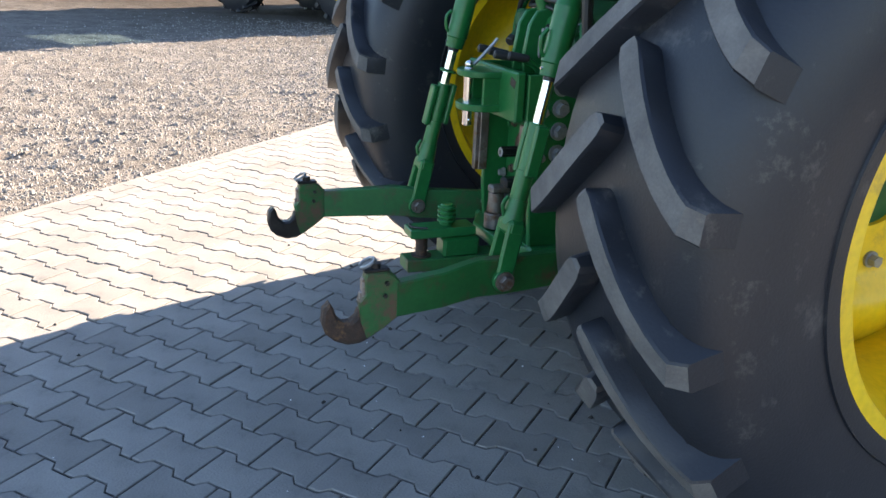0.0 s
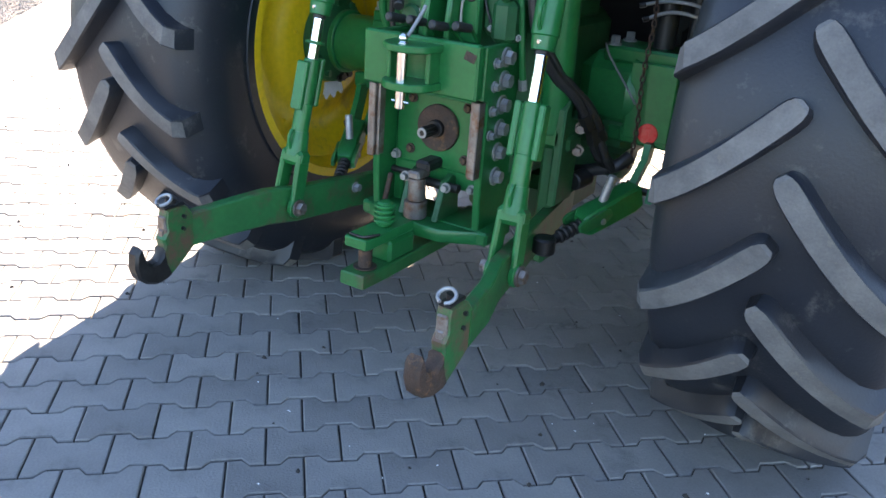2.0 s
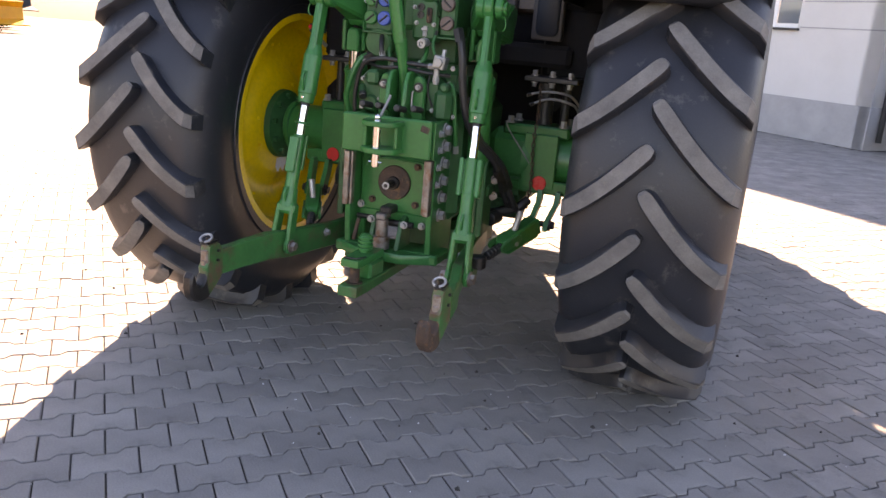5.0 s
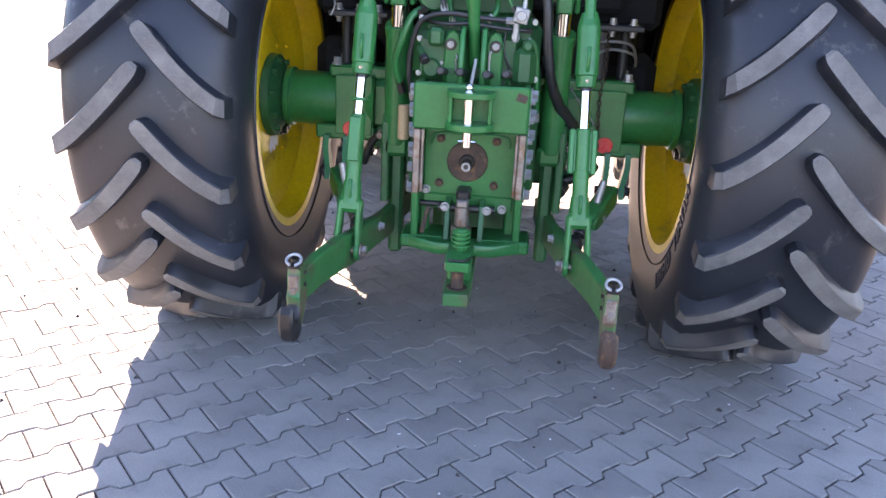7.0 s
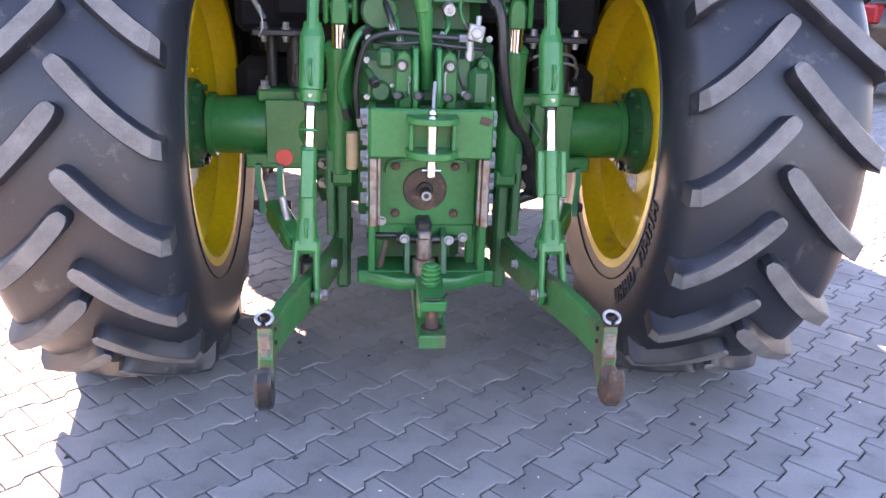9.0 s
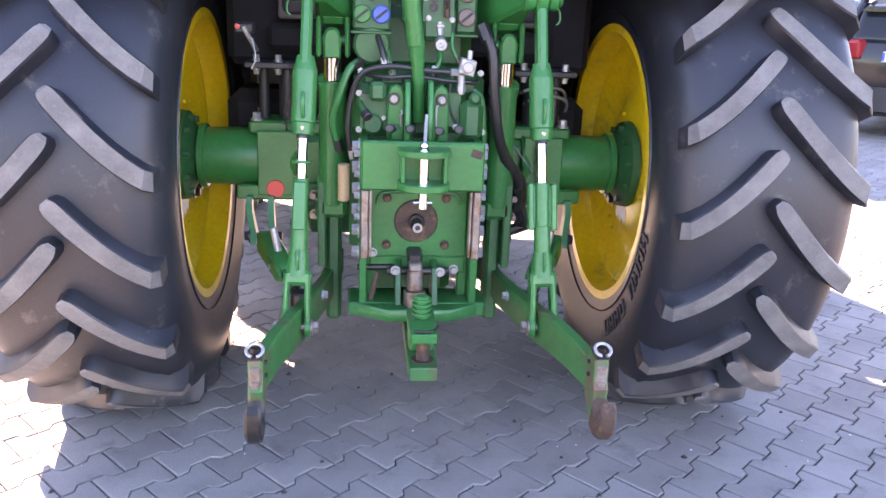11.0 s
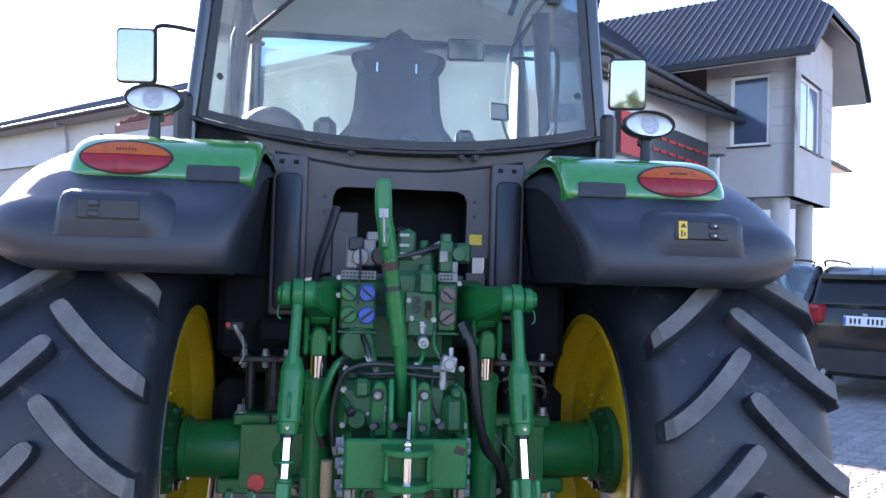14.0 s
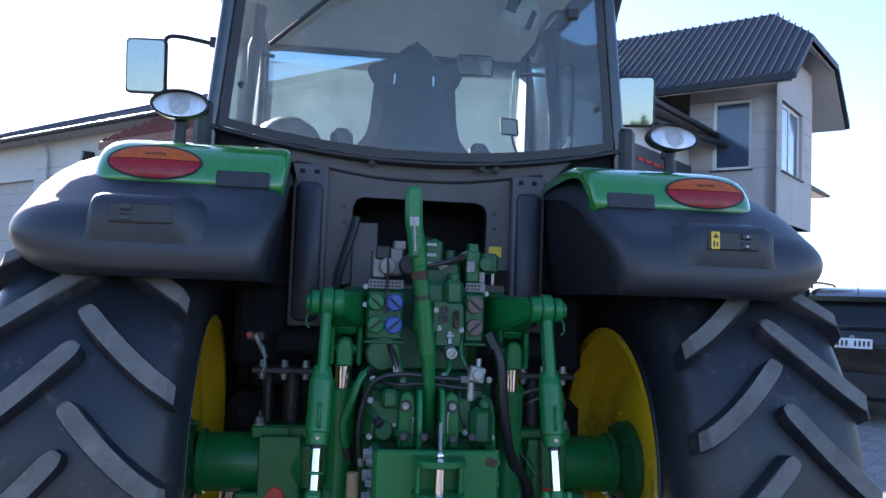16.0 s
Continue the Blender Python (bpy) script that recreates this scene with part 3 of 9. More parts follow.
def window(place, s0, s1, z0, z1, parts=1, recess=0.10):
    """A window set in an opening: white frame, mullions, panes, sill."""
    mid = lambda u, o, z: Vector(place(u, o, z))
    fr = Shape()

    def bar(a, b, lo, hi, o0, o1, sh):
        pts = [place(u, o, z) for z in (lo, hi) for u, o in ((a, o1), (b, o1), (b, o0), (a, o0))]
        sh.add(pts, [(0, 1, 2, 3), (4, 5, 6, 7), (0, 1, 5, 4), (1, 2, 6, 5), (2, 3, 7, 6), (3, 0, 4, 7)])

    w = 0.09
    bar(s0, s0 + w, z0, z1, -recess - 0.06, -recess, fr)
    bar(s1 - w, s1, z0, z1, -recess - 0.06, -recess, fr)
    bar(s0 + w, s1 - w, z1 - w, z1, -recess - 0.06, -recess, fr)
    bar(s0 + w, s1 - w, z0, z0 + w, -recess - 0.06, -recess, fr)
    for k in range(1, parts):
        u = s0 + (s1 - s0) * k / parts
        bar(u - 0.05, u + 0.05, z0 + w, z1 - w, -recess - 0.06, -recess, fr)
    f = bpart("window", fr, "white", "white window frame")
    for k in range(parts):
        gl = Shape()
        a = s0 + (s1 - s0) * k / parts + 0.07
        b = s0 + (s1 - s0) * (k + 1) / parts - 0.07
        bar(a, b, z0 + 0.08, z1 - 0.08, -recess - 0.04, -recess - 0.02, gl)
        part("pane", gl, "housewindow", f, "dark reflecting window pane")
    si = Shape()
    bar(s0 - 0.05, s1 + 0.05, z0 - 0.04, z0, -recess - 0.02, 0.06, si)
    part("window_sill", si, "roof", f)
    return f


LW, RW, RWALL = 40.0, 24.0, 19.3
left_wins = [(1.9, 3.28, 2.02, 3.5), (5.4, 6.78, 2.02, 3.5)]
left_doors = [(19.9, 25.5, 0.0, 5.0)]
bpart("wall", wall_with_holes(on_left, LW, 0, EAVE, left_wins + left_doors, 0.35), "plaster", "white plastered wall")
bpart("wall", wall_with_holes(on_right, RWALL, 0, EAVE, [], 0.35), "plaster", "white plastered wall")
bpart("wall", wall_with_holes(lambda a, o, z: on_right(RWALL + o, -0.36 - a, z), 9.0, 0, EAVE, [], 0.35), "plaster", "white plastered wall")
for a, b in ((0.0, 19.9), (25.5, LW)):
    s = Shape()
    pts = [on_left(u, o, z) for z in (0, 0.75) for u, o in ((a, 0.03), (b, 0.03), (b, -0.2), (a, -0.2))]
    s.add(pts, [(0, 1, 2, 3), (4, 5, 6, 7), (0, 1, 5, 4), (1, 2, 6, 5), (2, 3, 7, 6), (3, 0, 4, 7)])
    bpart("plinth", s, "plinth", "grey rendered plinth")
s = Shape()
pts = [on_right(u, o, z) for z in (0, 0.75) for u, o in ((-0.03, 0.03), (RWALL, 0.03), (RWALL, -0.2), (-0.03, -0.2))]
s.add(pts, [(0, 1, 2, 3), (4, 5, 6, 7), (0, 1, 5, 4), (1, 2, 6, 5), (2, 3, 7, 6), (3, 0, 4, 7)])
bpart("plinth", s, "plinth", "grey rendered plinth")
for s0, s1, z0, z1 in left_wins:
    window(on_left, s0, s1, z0, z1, 2)
gate_s = Shape()
pts = [on_left(u, o, zz) for zz in (0, 5.0) for u, o in ((19.9, -0.21), (25.5, -0.21), (25.5, -0.26), (19.9, -0.26))]
gate_s.add(pts, [(0, 1, 2, 3), (4, 5, 6, 7), (0, 1, 5, 4), (1, 2, 6, 5), (2, 3, 7, 6), (3, 0, 4, 7)])
s = Shape()
for k in range(12):
    z = k * 0.417
    pts = [on_left(u, o, zz) for zz in (z, z + 0.408) for u, o in ((19.9, -0.15), (25.5, -0.15), (25.5, -0.2), (19.9, -0.2))]
    s.add(pts, [(0, 1, 2, 3), (4, 5, 6, 7), (0, 1, 5, 4), (1, 2, 6, 5), (2, 3, 7, 6), (3, 0, 4, 7)])
gate = bpart("sectional_door", gate_s, "wall_grey", "dark grey sectional gate")
each_part("gate_panel", s, "wall_grey", gate, "", Matrix())
# fine horizontal joints of the facade boards
s = Shape()
for z in (2.03, 2.5, 2.97, 3.44, 3.91, 4.38, 4.85, 5.32):
    for a, b in ((0.0, 1.84), (3.34, 5.34), (6.84, 19.8)) if 2.0 < z < 3.5 else ((0.0, 19.8),):
        pts = [on_left(u, o, zz) for zz in (z, z + 0.025) for u, o in ((a, 0.008), (b, 0.008), (b, -0.1), (a, -0.1))]
        s.add(pts, [(0, 1, 2, 3), (4, 5, 6, 7), (0, 1, 5, 4), (1, 2, 6, 5), (2, 3, 7, 6), (3, 0, 4, 7)])
each_part("joint_strip", s, "plinth", building, "", BUILD_INV)

# hip roof with standing seams and a gutter
OV, PITCH = 0.7, math.tan(radians(22))


def roof_pt(a, b, lift=0.0):
    """a metres from the left-wing eave line inwards, b metres from the right-wing eave line inwards."""
    base = CORNER + RIGHT * (a - OV) + LEFT * (b - OV)
    return Vector((base.x, base.y, EAVE - 0.05 + PITCH * min(a, b) + lift))


s = Shape()
D = 11.0
quadL = [roof_pt(0, 0), roof_pt(0, LW), roof_pt(D, LW), roof_pt(D, D)]
quadR = [roof_pt(0, 0), roof_pt(RW, 0), roof_pt(RW, D), roof_pt(D, D)]
for q in (quadL, quadR):
    low = [p - Vector((0, 0, 0.16)) for p in q]
    s.add([*q, *low], [(0, 1, 2, 3), (7, 6, 5, 4), (0, 1, 5, 4), (1, 2, 6, 5), (2, 3, 7, 6), (3, 0, 4, 7)])
roof_ob = bpart("roof", s, "roof", "anthracite standing seam metal roof")
s = Shape()
for k in range(70):
    b = 0.4 + k * 0.55
    if b < LW - 0.2:
        top = min(D, b)
        s.tube([roof_pt(0.0, b, 0.02), roof_pt(top, b, 0.02)], 0.022, 5, smooth=0)
    if b < RW - 0.2:
        top = min(D, b)
        s.tube([roof_pt(b, 0.0, 0.02), roof_pt(b, top, 0.02)], 0.022, 5, smooth=0)
part("roof_seam", s, "roof", roof_ob).matrix_parent_inverse = Matrix()
s = Shape()
s.tube([roof_pt(-0.06, -0.06, -0.08), roof_pt(-0.06, LW, -0.08)], 0.075, 10, smooth=0)
s.tube([roof_pt(-0.06, -0.06, -0.08), roof_pt(RW, -0.06, -0.08)], 0.075, 10, smooth=0)
bpart("gutter", s, "roof", "dark roof gutter")
s = Shape()
s.tube([Vector(on_right(0.25, 0.55, EAVE - 0.15)), Vector(on_right(0.25, 0.5, EAVE - 0.35)), Vector(on_right(0.25, 0.10, EAVE - 0.75)), Vector(on_right(0.25, 0.10, 0.15))], 0.05, 10)
bpart("downpipe", s, "roof", "dark rain downpipe")
s = Shape()
s.tube([Vector(on_left(18.8, 0.55, EAVE - 0.15)), Vector(on_left(18.8, 0.5, EAVE - 0.35)), Vector(on_left(18.8, 0.10, EAVE - 0.8)), Vector(on_left(18.8, 0.10, 0.15))], 0.05, 10)
bpart("downpipe", s, "plinth", "grey rain downpipe")
# soffit under the eaves
s = Shape()
pts = [roof_pt(0.05, 0.05, -0.2), roof_pt(0.05, LW, -0.2), roof_pt(0.8, LW, -0.2), roof_pt(0.8, 0.8, -0.2)]
zc = EAVE - 0.22
pts = [Vector((p.x, p.y, zc)) for p in pts]
s.add(pts + [p + Vector((0, 0, 0.03)) for p in pts], [(0, 1, 2, 3), (4, 5, 6, 7), (0, 1, 5, 4), (1, 2, 6, 5), (2, 3, 7, 6), (3, 0, 4, 7)])
pts = [roof_pt(0.05, 0.05), roof_pt(RW, 0.05), roof_pt(RW, 0.8), roof_pt(0.8, 0.8)]
pts = [Vector((p.x, p.y, zc)) for p in pts]
s.add(pts + [p + Vector((0, 0, 0.03)) for p in pts], [(0, 1, 2, 3), (4, 5, 6, 7), (0, 1, 5, 4), (1, 2, 6, 5), (2, 3, 7, 6), (3, 0, 4, 7)])
bpart("soffit", s, "wall_grey", "light grey soffit boards")
# small porch roof with red tiles on the left wing
s = Shape()
for k in range(28):
    a, b = 6.0 + k * 0.25, 6.0 + (k + 1) * 0.25
    ta, tb = [max(0.0, (u - 10.3) / 2.75) for u in (a, b)]
    q = [on_left(a, 1.6 * ta, 6.75 - 1.3 * ta), on_left(b, 1.6 * tb, 6.75 - 1.3 * tb), on_left(b, 1.6, 5.45), on_left(a, 1.6, 5.45)]
    q = [Vector(p) for p in q]
    s.add([*q, *[p - Vector((0, 0, 0.09)) for p in q]], [(0, 1, 2, 3), (7, 6, 5, 4), (0, 1, 5, 4), (1, 2, 6, 5), (2, 3, 7, 6), (3, 0, 4, 7)])
    s.tube([(q[0] + q[1]) / 2 + Vector((0, 0, 0.03)), (q[3] + q[2]) / 2 + Vector((0, 0, 0.03))], 0.035, 6, smooth=0)
pts = [on_left(u, o, z) for z in (5.22, 5.44) for u, o in ((6.0, 1.62), (13.05, 1.62), (13.05, 1.56), (6.0, 1.56))]
s.add(pts, [(0, 1, 2, 3), (4, 5, 6, 7), (0, 1, 5, 4), (1, 2, 6, 5), (2, 3, 7, 6), (3, 0, 4, 7)])
each_part("porch_roof", s, "redroof", building, "", BUILD_INV)
s = Shape()
s.box(on_left(16.2, 0.16, 5.5), (0.34, 0.2, 0.34), 0.02, (15, 0, 45))
fl = bpart("floodlight", s, "black", "small black wall floodlight")
s = Shape()
s.box(Vector(on_left(16.2, 0.27, 5.48)), (0.28, 0.02, 0.27), 0.004, (15, 0, 45))
part("lamp_glass", s, "label_white", fl).matrix_parent_inverse = Matrix()

# vent pipe with a flat cap beside the bay
s = Shape()
s.cyl((6.80, 11.5, 0), (6.80, 11.5, 3.94), 0.045, seg=20)
flue = bpart("vent_pipe", s, "zinc", "bright metal vent pipe")
s = Shape()
s.cyl((6.80, 11.5, 3.99), (6.80, 11.5, 4.01), 0.15, seg=24, chamfer=0.004)
s.cyl((6.80, 11.5, 3.93), (6.80, 11.5, 3.995), 0.015, seg=8)
part("pipe_cap", s, "darksteel", flue, "flat dark rain cap").matrix_parent_inverse = Matrix()
# tower bay on columns, standing out of the right wing
T0 = CORNER + RIGHT * 8.7
TW, TD, TZ0, TZ1 = 4.07, 2.37, 3.87, 8.12


def t_left(d, o, z):
    return tuple(T0 + OUT_R * d + OUT_L * o + Vector((0, 0, z)))


def t_front(e, o, z):
    return tuple(T0 + OUT_R * (TD + o) + RIGHT * e + Vector((0, 0, z)))


bpart("wall", wall_with_holes(t_left, TD, TZ0, TZ1, [(0.66, 1.72, 5.27, 7.22)], 0.3), "wall_grey", "warm grey clad bay wall")
bpart("wall", wall_with_holes(t_front, TW, TZ0, TZ1 + 0.05, [(0.57, 2.85, 5.27, 7.22)], 0.3), "wall_grey", "warm grey clad bay wall")
s = Shape()
q = [Vector(t_front(0.02, -0.02, TZ0)), Vector(t_front(TW - 0.02, -0.02, TZ0)), Vector(t_front(TW - 0.02, -TD, TZ0)), Vector(t_front(0.02, -TD, TZ0))]
s.add([*q, *[p + Vector((0, 0, 0.25)) for p in q]], [(0, 1, 2, 3), (7, 6, 5, 4), (0, 1, 5, 4), (1, 2, 6, 5), (2, 3, 7, 6), (3, 0, 4, 7)])
q = [Vector(t_front(TW - 0.3, -0.02, TZ0)), Vector(t_front(TW, -0.02, TZ0)), Vector(t_front(TW, -TD, TZ0)), Vector(t_front(TW - 0.3, -TD, TZ0))]
s.add([*q, *[p + Vector((0, 0, TZ1 - TZ0)) for p in q]], [(0, 1, 2, 3), (7, 6, 5, 4), (0, 1, 5, 4), (1, 2, 6, 5), (2, 3, 7, 6), (3, 0, 4, 7)])
bpart("bay_floor", s, "wall_grey")
window(t_left, 0.66, 1.72, 5.27, 7.22, 1)
window(t_front, 0.57, 2.85, 5.27, 7.22, 2)
s = Shape()
for z in (5.27, 5.75, 6.24, 6.73, 7.22):
    for place, runs in ((t_left, ((0.0, 0.6), (1.78, TD)) if z < 7.2 else ((0.0, TD),)), (t_front, ((0.0, 0.5), (2.92, TW)) if z < 7.2 else ((0.0, TW),))):
        for a, b in runs:
            pts = [place(u, o, zz) for zz in (z, z + 0.03) for u, o in ((a, 0.006), (b, 0.006), (b, -0.05), (a, -0.05))]
            s.add(pts, [(0, 1, 2, 3), (4, 5, 6, 7), (0, 1, 5, 4), (1, 2, 6, 5), (2, 3, 7, 6), (3, 0, 4, 7)])
each_part("cladding_joint", s, "plinth", building, "", BUILD_INV)
for e in (0.45, 2.9):
    s = Shape()
    s.cyl(t_front(e, -0.45, 0), t_front(e, -0.45, TZ0), 0.24, seg=28)
    bpart("column", s, "wall_grey", "round grey support column")
# gabled roof of the bay
s = Shape()
RZ = 10.3


def t_roof(e, d, z):
    return T0 + OUT_R * d + RIGHT * e + Vector((0, 0, z))


DF, DB, EL, ER = 3.11, -7.0, -1.1, 5.87
ez, mid_e = 7.5, (EL + ER) / 2
hipd, hipz = 1.74, 8.97
ridge_b, ridge_f = t_roof(mid_e, DB, RZ), t_roof(mid_e, hipd - 0.1, RZ)
hl, hr = t_roof(mid_e - (RZ - hipz) / (RZ - ez) * (mid_e - EL), DF, hipz), t_roof(mid_e + (RZ - hipz) / (RZ - ez) * (ER - mid_e), DF, hipz)
for poly in ([t_roof(EL, DB, ez), t_roof(EL, DF, ez), hl, ridge_f, ridge_b], [t_roof(ER, DB, ez), t_roof(ER, DF, ez), hr, ridge_f, ridge_b], [hl, hr, ridge_f]):
    n = len(poly)
    low = [p - Vector((0, 0, 0.18)) for p in poly]
    s.add([*poly, *low], [tuple(range(n)), tuple(range(2 * n - 1, n - 1, -1)), *[(i, (i + 1) % n, n + (i + 1) % n, n + i) for i in range(n)]])
troof = bpart("roof", s, "roof", "anthracite gabled bay roof")
s = Shape()
for poly in ([t_roof(EL + 0.1, DB, ez), t_roof(EL + 0.1, DF - 0.12, ez), hl + OUT_L * 0.1 - OUT_R * 0.12, ridge_f, ridge_b], [t_roof(ER - 0.1, DB, ez), t_roof(ER - 0.1, DF - 0.12, ez), hr - OUT_R * 0.12, ridge_f, ridge_b], [hl - OUT_R * 0.12, hr - OUT_R * 0.12, ridge_f]):
    n = len(poly)
    top, low = [p - Vector((0, 0, 0.185)) for p in poly], [p - Vector((0, 0, 0.22)) for p in poly]
    s.add([*top, *low], [tuple(range(n)), tuple(range(2 * n - 1, n - 1, -1)), *[(i, (i + 1) % n, n + (i + 1) % n, n + i) for i in range(n)]])
part("roof_soffit", s, "wall_grey", troof, "light grey soffit under the bay roof").matrix_parent_inverse = Matrix()
s = Shape()
for k in range(44):
    d = DB + 0.3 + k * 0.235
    if d < DF:
        f = 1.0 if d < hipd else 1 - (d - hipd) / (DF - hipd) * (RZ - hipz) / (RZ - ez)
        for e0 in (EL, ER):
            s.tube([t_roof(e0, d, ez + 0.02), t_roof(e0 + (mid_e - e0) * f, d, ez + (RZ - ez) * f + 0.02)], 0.026, 5, smooth=0)
part("roof_seam", s, "seam", troof).matrix_parent_inverse = Matrix()
s = Shape()
s.add([t_roof(0.0, TD - 0.02, TZ1 - 0.2), t_roof(TW, TD - 0.02, TZ1 - 0.2), t_roof(TW, TD - 0.02, 8.72), t_roof(0.75, TD - 0.02, 8.72),
       t_roof(0.0, TD - 0.3, TZ1 - 0.2), t_roof(TW, TD - 0.3, TZ1 - 0.2), t_roof(TW, TD - 0.3, 8.72), t_roof(0.75, TD - 0.3, 8.72)],
      [(0, 1, 2, 3), (7, 6, 5, 4), (0, 1, 5, 4), (1, 2, 6, 5), (2, 3, 7, 6), (3, 0, 4, 7)])
bpart("gable", s, "wall_grey", "warm grey gable wall")
# lower roof slope between the right wing's eave and the bay
s = Shape()
q = [Vector((4.62, 13.40, 6.10)), Vector((10.72, 17.98, 6.05)), Vector((7.62, 21.28, 9.55)), Vector((1.92, 17.0, 9.55))]
s.add([*q, *[p - Vector((0, 0, 0.12)) for p in q]], [(0, 1, 2, 3), (7, 6, 5, 4), (0, 1, 5, 4), (1, 2, 6, 5), (2, 3, 7, 6), (3, 0, 4, 7)])
s.tube([q[0] + Vector((0.03, -0.05, -0.07)), q[1] + Vector((0.03, -0.05, -0.07))], 0.085, 10, smooth=0)
seams = Shape()
for k in range(24):
    f = (k + 0.5) / 24
    seams.tube([q[0].lerp(q[1], f) + Vector((0, 0, 0.02)), q[3].lerp(q[2], f) + Vector((0, 0, 0.02))], 0.022, 5, smooth=0)
bpart("eave_roof", s, "roof", "anthracite eave roof of the right wing")
each_part("roof_rib", seams, "roof", building, "", BUILD_INV)
# sign over the right wing
s = Shape()
q = [Vector(on_right(3.0, 0.05, 4.4)), Vector(on_right(8.5, 0.05, 4.4)), Vector(on_right(8.5, 0.05, 5.4)), Vector(on_right(3.0, 0.05, 5.4))]
s.add([*q, *[p + OUT_R * 0.1 for p in q]], [(0, 1, 2, 3), (7, 6, 5, 4), (0, 1, 5, 4), (1, 2, 6, 5), (2, 3, 7, 6), (3, 0, 4, 7)])
sign = bpart("sign_board", s, "sign", "dark sign board with red bars")
def sign_bar(a, b, lo, hi, deep=0.152):
    s = Shape()
    q = [Vector(on_right(a, deep, lo)), Vector(on_right(b, deep, lo)), Vector(on_right(b, deep, hi)), Vector(on_right(a, deep, hi))]
    s.add([*q, *[p + OUT_R * 0.03 for p in q]], [(0, 1, 2, 3), (7, 6, 5, 4), (0, 1, 5, 4), (1, 2, 6, 5), (2, 3, 7, 6), (3, 0, 4, 7)])
    part("sign_letter", s, "signred", sign, "red raised sign bar").matrix_parent_inverse = Matrix()


sign_bar(3.02, 4.3, 4.42, 5.38)
for a, b in ((4.75, 5.08), (5.22, 5.55), (5.70, 6.12), (6.28, 6.68), (6.84, 7.24), (7.40, 7.80), (7.95, 8.30)):
    sign_bar(a, b, 5.02, 5.09)
    sign_bar(a, b, 4.70, 4.77)
s = Shape()
s.cyl(on_right(9.2, 1.2, 2.2), on_right(9.2, 1.2, 5.0), 0.06, seg=12)
s.cyl(on_right(9.2, 1.2, 5.02), on_right(9.2, 1.2, 5.14), 0.16, seg=12)
s.box(on_right(9.2, 0.6, 2.4), (1.3, 0.05, 0.05), 0.01, (0, 0, -45))
bpart("flue", s, "zinc", "zinc flue pipe with cap")

# ---- parked cars ----
def loft(sections, slot=0):
    """A closed skin through cross-sections of equal count, capped at both ends."""
    s = Shape()
    n = len(sections[0])
    verts = [p for sec in sections for p in sec]
    faces = [(k * n + i, k * n + (i + 1) % n, (k + 1) * n + (i + 1) % n, (k + 1) * n + i) for k in range(len(sections) - 1) for i in range(n)]
    faces += [tuple(range(n))[::-1], tuple(range((len(sections) - 1) * n, len(sections) * n))]
    return s.add(verts, faces, slot)


def rounded(w, z0, z1, y, r=0.12, top=1.0, k=5):
    """A rounded upright cross-section, half width w, at length y; top narrows its upper side."""
    pts = []
    for cx, cz, a0 in ((w - r, z0 + r, -90), (w - r, z1 - r, 0), (-(w - r), z1 - r, 90), (-(w - r), z0 + r, 180)):
        for i in range(k):
            a = radians(a0 + 90 * i / (k - 1))
            z = cz + r * math.sin(a)
            f = 1 + (top - 1) * max(0, min(1, (z - z0) / (z1 - z0)))
            pts.append(((cx + r * math.cos(a)) * f, y, z))
    return pts


def car_wheel(parent, x, y, r, w):
    s = Shape()
    s.lathe([(-w / 2, r * 0.62), (-w / 2, r * 0.93), (-w / 2 + 0.03, r), (w / 2 - 0.03, r), (w / 2, r * 0.93), (w / 2, r * 0.62)], lambda a, q, t: (x + a, y + q * math.cos(t), r + q * math.sin(t)), 36, closed=True)
    t = part("wheel", s, "rubber", parent, "black car tyre")
    s = Shape()
    s.lathe([(-w / 2 + 0.02, r * 0.63), (0, r * 0.55), (0, r * 0.15), (w * 0.3, r * 0.12), (w * 0.3, 0.001)], lambda a, q, t: (x + (a if x > 0 else -a), y + q * math.cos(t), r + q * math.sin(t)), 30)
    for k in range(5):
        a = 2 * math.pi * k / 5
        for sgn in (1, -1):
            s.box((x + math.copysign(w * 0.42, x), y + math.cos(a) * r * 0.34, r + math.sin(a) * r * 0.34), (0.03, 0.06, r * 0.5), 0.008, (math.degrees(a) - 90, 0, 0))
            break
    part("rim", s, "zinc", t)


